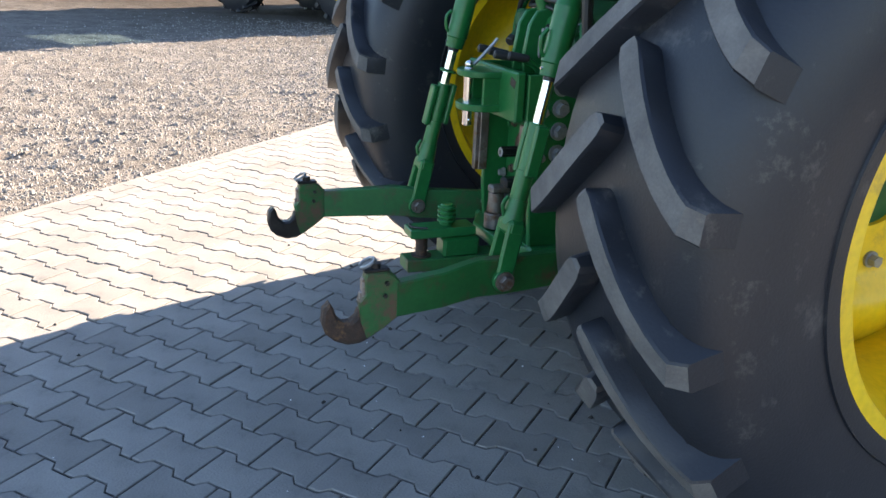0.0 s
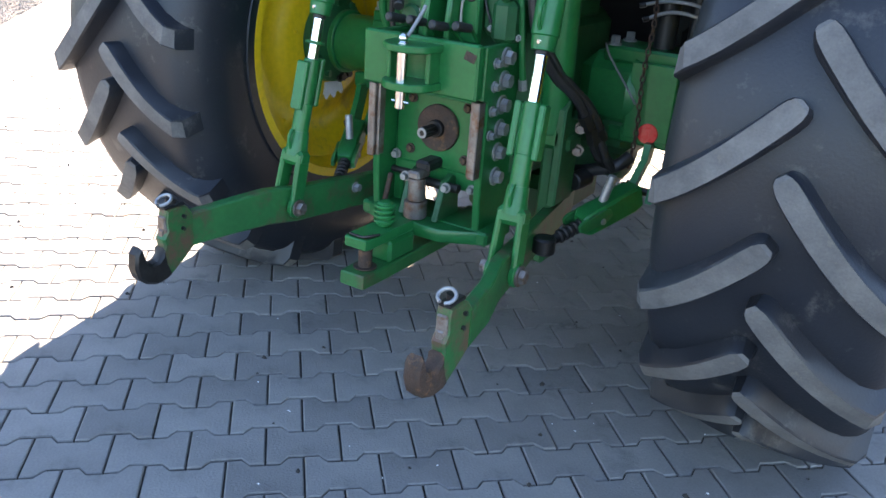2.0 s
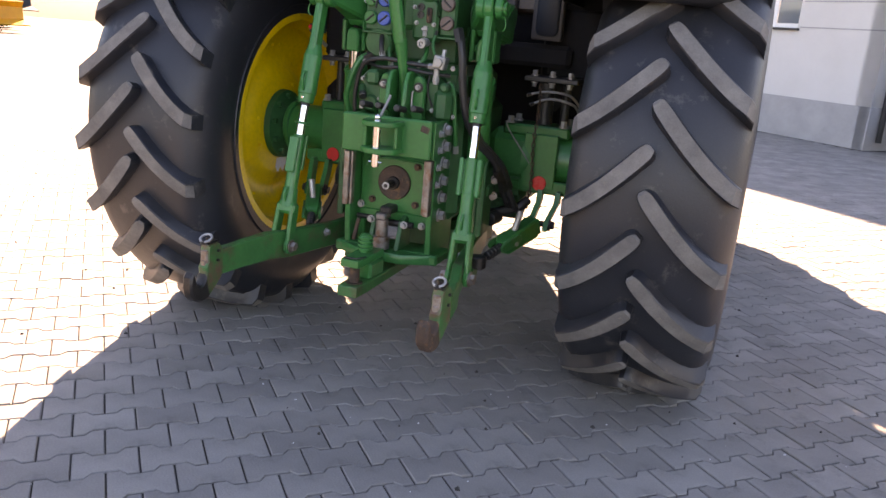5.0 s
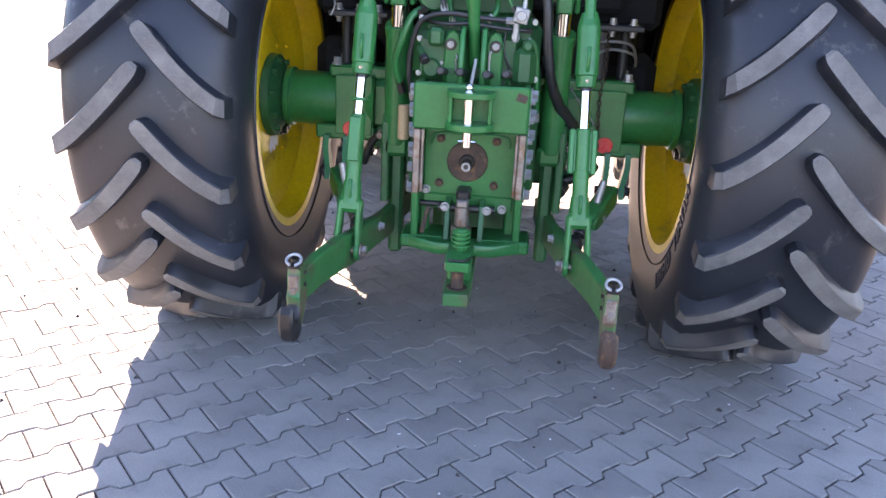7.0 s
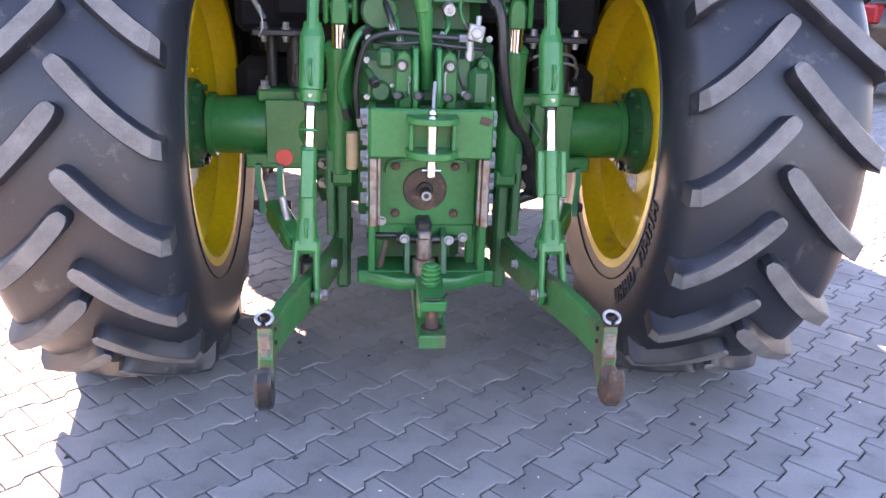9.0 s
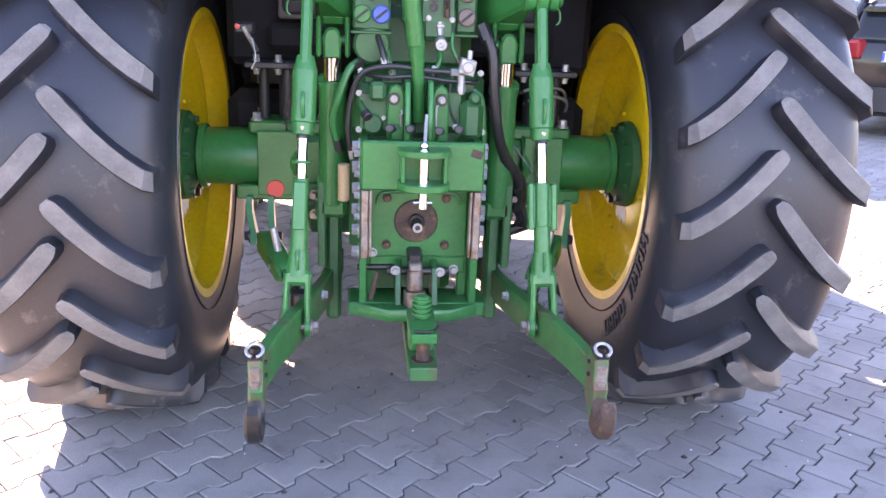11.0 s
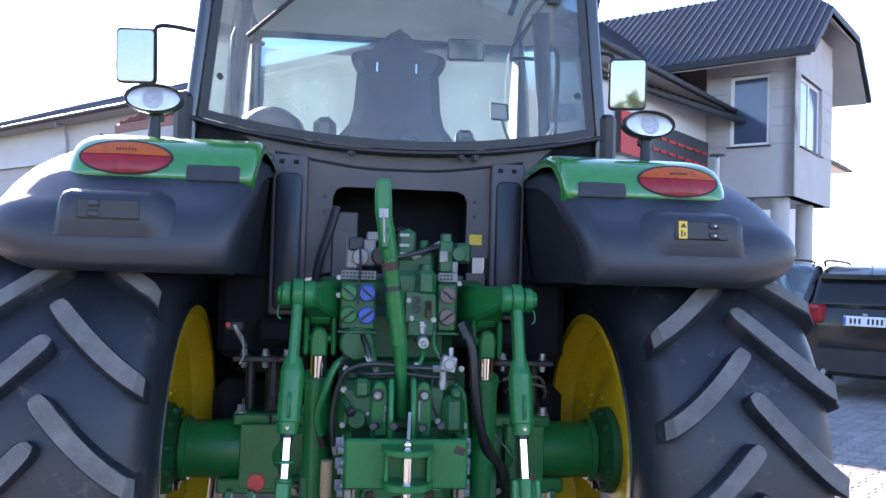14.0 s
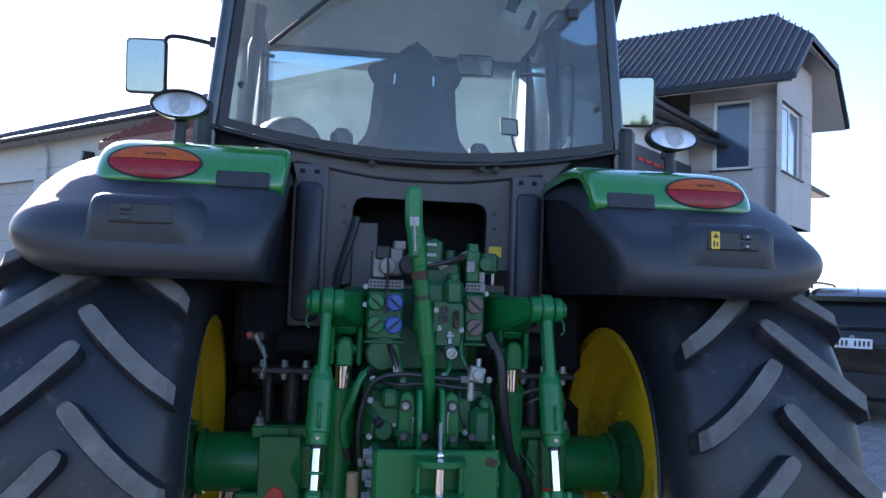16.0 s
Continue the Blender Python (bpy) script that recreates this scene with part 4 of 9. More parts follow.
def estate_car(at, rz, paint, label, h=1.69, wid=0.92, glazing="car_glass"):
    """A tall estate car, its tail at the origin, facing +y; rear lamps, screen, plate, rails and mirrors."""
    car = thing("car", label, "car", at=at, rz=rz)
    yb = [0.0, 0.05, 0.18, 0.6, 1.5, 2.6, 3.6, 4.3, 4.7, 4.85]
    lo = [0.42, 0.32, 0.27, 0.25, 0.24, 0.24, 0.25, 0.27, 0.30, 0.36]
    hi = [0.98, 1.12, 1.15, 1.15, 1.12, 1.08, 1.02, 0.95, 0.86, 0.74]
    ww = [0.66, 0.82, 0.90, 0.92, 0.92, 0.92, 0.91, 0.89, 0.84, 0.72]
    s = loft([rounded(w * wid / 0.92, a, b, y, 0.1, 0.97) for y, a, b, w in zip(yb, lo, hi, ww)])
    part("body", s, paint, car)
    yc = [0.10, 0.30, 0.55, 1.2, 2.1, 2.7, 3.35]
    top = [1.20, h - 0.12, h - 0.03, h, h - 0.02, h - 0.10, 1.22]
    s = loft([rounded(0.86 * wid / 0.92, 1.06, t, y, 0.07, 0.80) for y, t in zip(yc, top)])
    cabin = part("cabin", s, glazing, car, "dark tinted glasshouse" if glazing == "car_glass" else "clear glasshouse")
    s = loft([rounded(0.70 * wid / 0.92, t - 0.05, t + 0.012, y, 0.024, 0.9) for y, t in zip([0.16, 0.32, 0.55, 1.2, 2.1, 2.75], [h - 0.13, h - 0.075, h - 0.03, h, h - 0.02, h - 0.12])])
    part("roof_panel", s, paint, car)
    for sx in (-1, 1):
        s = Shape()
        s.tube([(sx * 0.83, 0.14, 1.06), (sx * 0.74, 0.30, 1.40), (sx * 0.70, 0.48, h - 0.05)], 0.06, 8)
        s.tube([(sx * 0.83, 1.45, 1.06), (sx * 0.70, 1.42, h - 0.03)], 0.035, 6)
        s.tube([(sx * 0.83, 2.45, 1.04), (sx * 0.69, 2.3, h - 0.04)], 0.035, 6)
        s.tube([(sx * 0.80, 3.3, 1.06), (sx * 0.68, 2.7, h - 0.12)], 0.045, 6)
        each_part("roof_pillar", s, paint, car)
        s = Shape()
        s.tube([(sx * 0.60, 0.42, h - 0.02), (sx * 0.60, 0.5, h + 0.055), (sx * 0.60, 1.9, h + 0.055), (sx * 0.60, 2.0, h - 0.01)], 0.018, 8)
        part("roof_rail", s, "black", car)
        s = Shape()
        s.box((sx * 0.665, 0.06, 1.045), (0.33, 0.17, 0.22), 0.03, (8, 0, sx * 24))
        part("tail_lamp", s, "tail_red", car, "red tail lamp")
        s = Shape()
        s.box((sx * 1.0, 3.0, 1.08), (0.2, 0.1, 0.15), 0.04)
        part("door_mirror", s, paint, car)
    s = loft([rounded(0.86, 0.34, 0.62, y, 0.07) for y in (-0.06, 0.12)])
    part("bumper", s, "black", car, "black rear bumper")
    s = Shape()
    s.box((0, -0.005, 0.97), (0.52, 0.03, 0.12), 0.004, (-6, 0, 0))
    pl = part("number_plate", s, "label_white", car, "white number plate with dark bars")
    s = Shape()
    for x, w in ((-0.245, 0.035),):
        s.box((x, -0.018, 0.97), (w, 0.006, 0.10), 0.001, (-6, 0, 0))
    part("plate_band", s, "blue", pl)
    s = Shape()
    for k in range(8):
        if k != 3:
            s.box((-0.17 + k * 0.055, -0.018, 0.97), (0.03, 0.006, 0.068), 0.001, (-6, 0, 0))
    each_part("plate_bar", s, "black", pl)
    s = Shape()
    s.box((0, 0.03, 1.03), (0.07, 0.02, 0.07), 0.01)
    part("badge", s, "zinc", car)
    s = Shape()
    s.tube([(-0.25, 0.13, 1.16), (0.1, 0.16, 1.22), (0.3, 0.18, 1.26)], 0.012, 6)
    part("rear_wiper", s, "black", car)
    s = Shape()
    s.tube([(0.0, 0.5, h - 0.03), (-0.03, 0.35, h + 0.25)], [0.008, 0.003], 6)
    part("aerial", s, "black", car)
    s = Shape()
    s.cyl((-0.5, -0.08, 0.33), (-0.5, 0.1, 0.33), 0.035, seg=12)
    part("exhaust", s, "zinc", car)
    for x in (-0.8, 0.8):
        for y in (0.95, 3.85):
            car_wheel(car, x * wid / 0.92, y, 0.355, 0.22)
    return car


estate_car((6.85, 7.05, 0), -45, "car_black", "black estate car parked tail-on beside the building", 1.66, 0.86).scale = (1.0, 1.0, 1.13)
estate_car((8.85, 11.5, 0), 90, "car_silver", "pale silver-blue estate car parked beyond the black one", 1.68, 0.92, "glass").scale = (1.0, 1.0, 1.16)

# ---- the tractor ----
tractor = thing("tractor", "large green tractor with yellow rims and black rear fenders", "tractor")
AX, AZ = -0.05, 0.912                 # rear axle
WX = 1.045                            # half the rear track


def wheel_place(xc, yc, zc, floor=0.0):
    """Points of a wheel from (across, radius, angle): angle 0 is the rearmost point, rising; the foot is flattened on the ground."""
    def place(a, r, t):
        return (xc + a, yc - r * math.cos(t), max(zc + r * math.sin(t), floor + 0.002))
    return place


def lug_tyre(xc, yc, zc, R, half, rim_r, lugs, lug_h, first, name, parent, label, seg=120, lug_w=0.031, drop=0.30, inner=0, late=0.0, reach=0.90):
    """A tyre with two rows of slanted bars that overlap in the middle: left row rises to the centre, right row falls from it."""
    pl = wheel_place(xc, yc, zc)
    s = Shape()
    c = R - lug_h
    side = [(0.855, rim_r - 0.004), (0.872, rim_r + 0.014), (0.90, rim_r + 0.08), (0.945, rim_r + 0.15), (0.955, c - 0.17), (0.945, c - 0.13), (0.925, c - 0.10), (0.89, c - 0.072), (0.85, c - 0.050), (0.80, c - 0.032), (0.72, c - 0.016), (0.6, c - 0.006), (0.25, c)]
    prof = [(-half * q, r) for q, r in side] + [(half * q, r) for q, r in side[::-1]]
    s.lathe(prof, pl, seg)
    # raised rings on the sidewall
    for sgn in (-1, 1):
        for rr in (rim_r + 0.05,):
            s.lathe([(sgn * half * 0.85, rr - 0.008), (sgn * (half * 0.893 + 0.004), rr), (sgn * half * 0.85, rr + 0.008)], pl, seg)
    rng = random.Random(7)
    ts = (0.0, 0.02, 0.055, 0.11, 0.2, 0.32, 0.45, 0.58, 0.72, 0.84, 0.93, 1.0)
    n = len(ts)
    for side in (-1, 1):
        for k in range(lugs):
            f0 = radians(first + (0 if side < 0 else 180 / lugs) + (late if side == inner else 0)) + 2 * math.pi * k / lugs
            near = -0.010 if side == inner else 0.02    # how far the bar passes the middle
            jit = rng.uniform(-0.004, 0.004)
            sec = []
            for i in range(n):
                t = ts[i]
                u = side * (-near + (half * reach + near) * t)
                ft = max(0.0, (abs(u) * (1 if u * side > 0 else -1) + 0.02) / (half + 0.02))
                v = -drop * (1 - (1 - min(ft, 0.97)) ** 1.4) + jit
                du = (half * 1.02 + 0.02)
                dv = -drop * 1.4 * (1 - min(ft, 0.97)) ** 0.4
                ln = math.hypot(du, dv)
                nu, nv = -dv / ln, du / ln           # across the bar, for side +1
                w = lug_w * (0.42, 0.74, 0.94)[i] if i < 3 else lug_w
                sq = max(0.0, (t - 0.8) / 0.2)       # the outer end is cut square to the axle
                nu, nv = nu * (1 - sq), nv * (1 - sq) + sq / nv
                top = R - 0.036 * ft ** 2.5 - (0.006 if i == 0 else 0)
                base = c - 0.012 - (0.085 * max(0, t - 0.72) / 0.28)
                if t > 0.99:
                    top -= 0.028
                row = []
                e = 1.24 - 0.12 * sq
                for q, rr in ((-e, base), (-1.0, top - 0.006), (-0.86, top), (0.86, top), (1.0, top - 0.006), (e, base)):
                    row.append(pl(u + side * nu * w * q, rr, f0 + (v + nv * w * q) / R))
                sec.append(row)
            bar, m = Shape(), 6
            bar.add([p for row in sec for p in row], [(i * m + j, i * m + j + 1, (i + 1) * m + j + 1, (i + 1) * m + j) for j in (0, 1, 3, 4) for i in range(n - 1)] + [tuple(range(m)), tuple(range((n - 1) * m, n * m))])
            bar.f += [(i * m + 2, i * m + 3, (i + 1) * m + 3, (i + 1) * m + 2) for i in range(n - 1)]
            bar.m += [1] * (n - 1)
            part("tread_bar", bar, ["rubber", "lug"], parent, angle=28)
    return part(name, s, "rubber", parent, label, angle=28)


def rear_wheel(sx):
    xc = sx * WX
    pl = wheel_place(xc, AX, AZ, -1)
    s = Shape()
    o = sx                                   # +1: outer side is +x
    prof = [(-0.268, 0.505), (-0.285, 0.512), (-0.288, 0.545), (-0.276, 0.556), (-0.262, 0.548), (-0.255, 0.515), (-0.19, 0.490), (-0.07, 0.462), (0.05, 0.462), (0.19, 0.490), (0.255, 0.515), (0.262, 0.548), (0.276, 0.556), (0.288, 0.545), (0.285, 0.512), (0.255, 0.500), (0.19, 0.478), (0.05, 0.450), (-0.07, 0.450), (-0.19, 0.478)]
    s.lathe([(o * a * 0.955, r) for a, r in prof], pl, 96, closed=True)
    disc = [(-0.185, 0.480), (-0.176, 0.455), (-0.155, 0.430), (-0.128, 0.385), (-0.118, 0.345), (-0.124, 0.31), (-0.140, 0.282), (-0.156, 0.262), (-0.163, 0.24), (-0.165, 0.12), (-0.150, 0.12), (-0.148, 0.24), (-0.141, 0.27), (-0.122, 0.295), (-0.108, 0.32), (-0.103, 0.345), (-0.115, 0.392), (-0.140, 0.437), (-0.16, 0.462), (-0.17, 0.482)]
    s.lathe([(o * a, r) for a, r in disc], pl, 96, closed=True)
    rim = part("rear_wheel", s, "yellow", tractor, "yellow rear wheel with deep-lugged tyre")
    lug_tyre(xc, AX, AZ, 0.957, 0.318, 0.54, 20, 0.054, 13.0, "tyre", rim, "black lugged tractor tyre, lug faces grey with dust", lug_w=0.030, inner=-sx, late=2.2 if sx > 0 else 0.4)
    ring = [2 * math.pi * (k + 0.3) / 10 for k in range(10)]
    bolt_set("wheel_bolt", [pl(o * -0.164, 0.215, a) for a in ring[::3]], (-o, 0, 0), 0.008, 0.010, "yellow", rim)
    bolt_set("rim_stud", [pl(o * -0.130, 0.388, a) for a in ring[::2] + [x + 0.16 for x in ring[::2]]], (-o, 0, 0), 0.0065, 0.012, "yellow", rim)
    bolt_set("wheel_nut", [pl(o * -0.148, 0.215, a) for a in ring], (o, 0, 0), 0.017, 0.03, "zinc", rim)
    s = Shape()
    s.cyl(pl(o * 0.08, 0.43, 2.9), pl(o * 0.14, 0.40, 2.9), 0.012, seg=10)
    s.cyl(pl(o * 0.08, 0.43, 0.1), pl(o * 0.16, 0.39, 0.1), 0.02, seg=12)
    part("valve", s, "black", rim)
    # axle hub flange with its pale worn spots
    s = Shape()
    s.lathe([(o * -0.30, 0.085), (o * -0.235, 0.095), (o * -0.215, 0.13), (o * -0.20, 0.168), (o * -0.170, 0.172), (o * -0.166, 0.165), (o * -0.166, 0.02)], pl, 48)
    for k in range(10):
        a = 2 * math.pi * (k + 0.3) / 10
        s.cyl(pl(o * -0.205, 0.145, a), pl(o * -0.225, 0.145, a), 0.013, seg=8)
    hub = part("wheel_hub", s, "green_dark", rim, "oily green hub flange")
    s = Shape()
    s.lathe([(o * -0.2035, 0.13), (o * -0.2045, 0.168)], lambda a, r, t: pl(a, r, -2.05 + 0.5 * t / (2 * math.pi) * 1.02), 10)
    part("worn_spot", s, "label_white", hub)
    bolt_set("hub_stud", [pl(o * -0.203, 0.150, a) for a in (-1.95, -1.68)], (-o, 0, 0), 0.018, 0.026, "darksteel", hub)
    s = Shape()
    s.lathe([(o * -0.1665, 0.19), (o * -0.1668, 0.215), (o * -0.1655, 0.238)], lambda a, r, t: pl(a, r + 0.012 * math.sin(t * 3.0), -1.95 + 0.62 * t / (2 * math.pi)), 14)
    part("bare_patch", s, "label_white", rim, "pale scuffed patch")
    # moulded marks on the inner sidewall, low at the rear
    rng = random.Random(3)
    for k in range(9):
        if k == 4 or sx < 0:
            continue
        s = Shape()
        a = -1.00 + 0.098 * k
        mid, hw, hh = 0.668, 0.019, 0.030
        at_s = lambda dr, da, lift: pl(-o * (0.3005 + lift), mid + dr, a + da / mid)
        for dr, da, ww, ll in ((0, -hw, 0.007, hh), (0, hw, 0.007, hh), (rng.choice((hh - 0.006, -hh + 0.006, 0)), 0, hw, 0.007)):
            v = [at_s(dr + p * ll, da + q * ww, lift) for lift in (-0.004, 0.004) for p, q in ((-1, -1), (1, -1), (1, 1), (-1, 1))]
            s.add(v, [(4, 5, 6, 7), (0, 1, 5, 4), (1, 2, 6, 5), (2, 3, 7, 6), (3, 0, 4, 7)])
        part("sidewall_mark", s, "rubber", rim, "raised bars moulded in the sidewall")


for sx in (-1, 1):
    rear_wheel(sx)

# front axle, wheels and mudguards
FY, FZ, FX = 2.82, 0.725, 1.19
for sx in (-1, 1):
    pl = wheel_place(sx * FX, FY, FZ, -1)
    s = Shape()
    prof = [(-0.20, 0.37), (-0.22, 0.40), (-0.20, 0.41), (-0.1, 0.36), (0.1, 0.36), (0.20, 0.41), (0.22, 0.40), (0.20, 0.37), (0.17, 0.34), (0.12, 0.25), (0.15, 0.18), (0.15, 0.01), (0.10, 0.01), (0.08, 0.25), (0.06, 0.34)]
    s.lathe([(sx * a, r) for a, r in prof], pl, 64, closed=True)
    rim = part("front_wheel", s, "yellow", tractor, "yellow front wheel with lugged tyre")
    lug_tyre(sx * FX, FY, FZ, 0.76, 0.262, 0.40, 18, 0.042, 4, "tyre", rim, "black lugged front tyre", 72, 0.026, 0.24)
    s = Shape()
    s.lathe([(sx * 0.05, 0.12), (sx * 0.17, 0.11), (sx * 0.2, 0.06), (sx * 0.2, 0.001)], pl, 24)
    part("wheel_hub", s, "green_dark", rim)
    rows = []
    for i in range(15):
        a = radians(35 + i * 9)
        r = 0.82
        rows.append([(sx * (FX - 0.29 + 0.52 * k / 8), FY - (r + 0.03 * math.sin(math.pi * k / 8)) * math.cos(a), FZ + (r + 0.03 * math.sin(math.pi * k / 8) - (0.05 if k in (0, 8) else 0)) * math.sin(a)) for k in range(9)])
    s = Shape()
    s.grid(rows, lambda p: p + Vector((0, 0, -0.015)))
    mud = part("front_fender", s, "plastic", tractor, "black plastic front mudguard")
    steer = Matrix.Translation((sx * FX, FY, 0)) @ Matrix.Rotation(radians(-5), 4, "Z") @ Matrix.Translation((-sx * FX, -FY, 0))
    rim.matrix_local = steer
    mud.matrix_local = steer
s = Shape()
s.box((0, FY, 0.68), (1.5, 0.22, 0.24), 0.04)
s.cyl((-1.1, FY, 0.72), (1.1, FY, 0.72), 0.11, seg=20, chamfer=0.02)
part("front_axle", s, "green_dark", tractor)
# engine frame, gearbox and bonnet
s = Shape()
s.box((0, 0.62, 0.76), (0.52, 0.94, 0.50), 0.05)
s.box((0, 2.36, 1.005), (0.38, 2.66, 0.32), 0.05)
s.box((0, 0.15, 0.46), (0.34, 0.52, 0.20), 0.04)
part("chassis", s, "green_dark", tractor, "oily green gearbox and engine frame")
sec = []
for y, w, z0, z1 in ((1.72, 0.44, 1.12, 1.98), (2.3, 0.43, 1.10, 1.96), (3.2, 0.41, 1.05, 1.86), (3.75, 0.38, 1.0, 1.74), (3.98, 0.30, 1.0, 1.52)):
    sec.append(rounded(w, z0, z1, y, 0.14, 0.82))
s = loft(sec)
part("bonnet", s, "green_gloss", tractor, "glossy green bonnet")
s = Shape()
s.cyl((0.84, 1.9, 1.2), (0.84, 1.9, 2.9), 0.06, seg=20, chamfer=0.008)
s.tube([(0.84, 1.9, 2.88), (0.84, 1.9, 3.0), (0.84, 1.78, 3.06)], 0.05, 14)
part("exhaust_stack", s, "black", tractor)

# fuel tank and steps between the wheels
for sx in (-1, 1):
    sec = [rounded(0.36, 0.62, h, y, 0.12, 0.92) for y, h in ((0.98, 1.30), (1.05, 1.42), (1.9, 1.42), (2.0, 1.3))]
    s = loft([[(p[0] + sx * 0.72, p[1], p[2]) for p in q] for q in sec])
    part("fuel_tank", s, "plastic", tractor, "black plastic fuel tank")
    s = Shape()
    for z in (0.50, 0.78, 1.06, 1.32):
        s.box((sx * (1.07 - 0.06 * z), 1.78, z), (0.20, 0.42, 0.03), 0.008)
    for y in (1.58, 1.98):
        s.tube([(sx * 1.04, y, 0.49), (sx * 0.99, y, 1.34)], 0.018, 8, smooth=0)
    part("step", s, "black", tractor)
# Unseen box added to trim the sun patch under the belly.
s = Shape()
s.box((-0.52, 2.21, 0.80), (0.62, 0.40, 0.48), 0.04)
part("battery_box", s, "plastic", tractor, "unseen black box added to block sun under the belly")

# Plain boxes added to darken the bright gap ahead of the axle.
for sx in (-1, 1):
    s = Shape()
    s.box((sx * 0.50, 0.62, 1.24), (0.34, 0.50, 0.56), 0.03)
    part("equipment_box", s, "black", tractor, "plain black box added to darken the gap ahead of the axle")

# rear axle casing
for sx in (-1, 1):
    s = Shape()
    s.cyl((sx * 0.46, AX, AZ), (sx * 0.80, AX, AZ), 0.115, 0.108, 36, 0.008)
    tr = part("axle_housing", s, "green", tractor, "green cast axle trumpet")
    s = Shape()
    s.cyl((sx * 0.775, AX, AZ), (sx * 0.802, AX, AZ), 0.122, seg=36, chamfer=0.004)
    part("axle_flange", s, "green", tr)
    s = Shape()
    s.box((sx * 0.40, AX + 0.02, AZ + 0.0), (0.34, 0.24, 0.25), 0.05)
    part("axle_block", s, "green", tr)
    s = Shape()
    s.cyl((sx * 0.42, AX, AZ), (sx * 0.505, AX, AZ), 0.15, 0.118, 36)
    part("axle_collar", s, "green", tr)
    for bx, by, bz, bw, bd in ((0.46, 0.01, 0.125, 0.30, 0.20), (0.50, -0.03, -0.125, 0.28, 0.14)):
        s = Shape()
        s.box((sx * bx, AX + by, AZ + bz), (bw, bd, 0.05), 0.009)
        part("axle_pad", s, "green", tr)
    bolt_set("axle_bolt", [(sx * bx, AX + by, AZ + 0.15) for bx in (0.34, 0.58) for by in (-0.08, 0.06)], (0, 0, 1), 0.016, 0.03, "zinc", tr)
    s = Shape()
    s.cyl((sx * 0.51, -0.19, 0.815), (sx * 0.51, -0.178, 0.815), 0.033, seg=28, chamfer=0.002)
    part("reflector", s, "red", tractor, "round red reflector")
    s = Shape()
    s.box((sx * 0.535, -0.165, 0.80), (0.24, 0.035, 0.055), 0.006)
    part("axle_lip", s, "green", tractor)

# castings added under the axle to hide the bright ground behind
for sx in (-1, 1):
    s = Shape()
    s.cyl((sx * 0.22, 0.02, 0.70), (sx * 0.40, 0.02, 0.70), 0.105, seg=28, chamfer=0.012)
    s.box((sx * 0.34, -0.02, 0.78), (0.20, 0.24, 0.14), 0.03)
    part("brake_housing", s, "green_dark", tractor, "oily green casting added to close the gap under the axle")
    s = Shape()
    s.box((sx * 0.50, -0.178, 0.91), (0.15, 0.016, 0.24), 0.004)
    part("axle_cover", s, "green", tractor)

# differential and rockshaft castings
s = Shape()
s.box((0, -0.18, 0.90), (0.46, 0.66, 0.50), 0.04)
s.box((0, -0.22, 1.20), (0.44, 0.52, 0.20), 0.04)
housing = part("differential_housing", s, "green_dark", tractor, "oily green cast rear housing")
for c, d, b in (((-0.12, -0.49, 1.16), (0.21, 0.14, 0.17), 0.03), ((-0.141, -0.55, 1.226), (0.054, 0.11, 0.062), 0.012), ((0.0, -0.48, 1.17), (0.12, 0.10, 0.20), 0.02), ((0.165, -0.53, 1.14), (0.076, 0.13, 0.13), 0.02), ((0.11, -0.49, 1.17), (0.09, 0.12, 0.16), 0.025), ((-0.09, -0.57, 1.115), (0.06, 0.05, 0.04), 0.012), ((0, -0.2, 1.38), (0.36, 0.40, 0.22), 0.04), ((0.02, -0.47, 1.52), (0.17, 0.10, 0.19), 0.02), ((0.05, -0.50, 1.44), (0.11, 0.09, 0.11), 0.015)):
    s = Shape()
    s.box(c, d, b)
    part("housing_cover", s, "green_dark", housing)
for a, b, r in (((-0.16, -0.44, 1.37), (-0.16, -0.52, 1.365), 0.06), ((0.172, -0.52, 1.213), (0.172, -0.60, 1.213), 0.019), ((-0.155, -0.54, 1.12), (-0.155, -0.575, 1.12), 0.034)):
    s = Shape()
    s.cyl(a, b, r, seg=20, chamfer=0.008)
    part("round_cover", s, "green_dark", housing)
s = Shape()
s.cyl((-0.30, -0.26, 1.50), (0.30, -0.26, 1.50), 0.085, seg=28, chamfer=0.01)
part("rockshaft", s, "green_dark", housing)
bolt_set("housing_bolt", [(x, -0.555, z) for x, z in ((-0.2, 1.216), (-0.2, 1.10), (0.205, 1.10), (-0.12, 1.14), (0.115, 1.115), (0.19, 1.29), (-0.195, 1.285))], (0, -1, 0), 0.0075, 0.014, "zinc", housing)
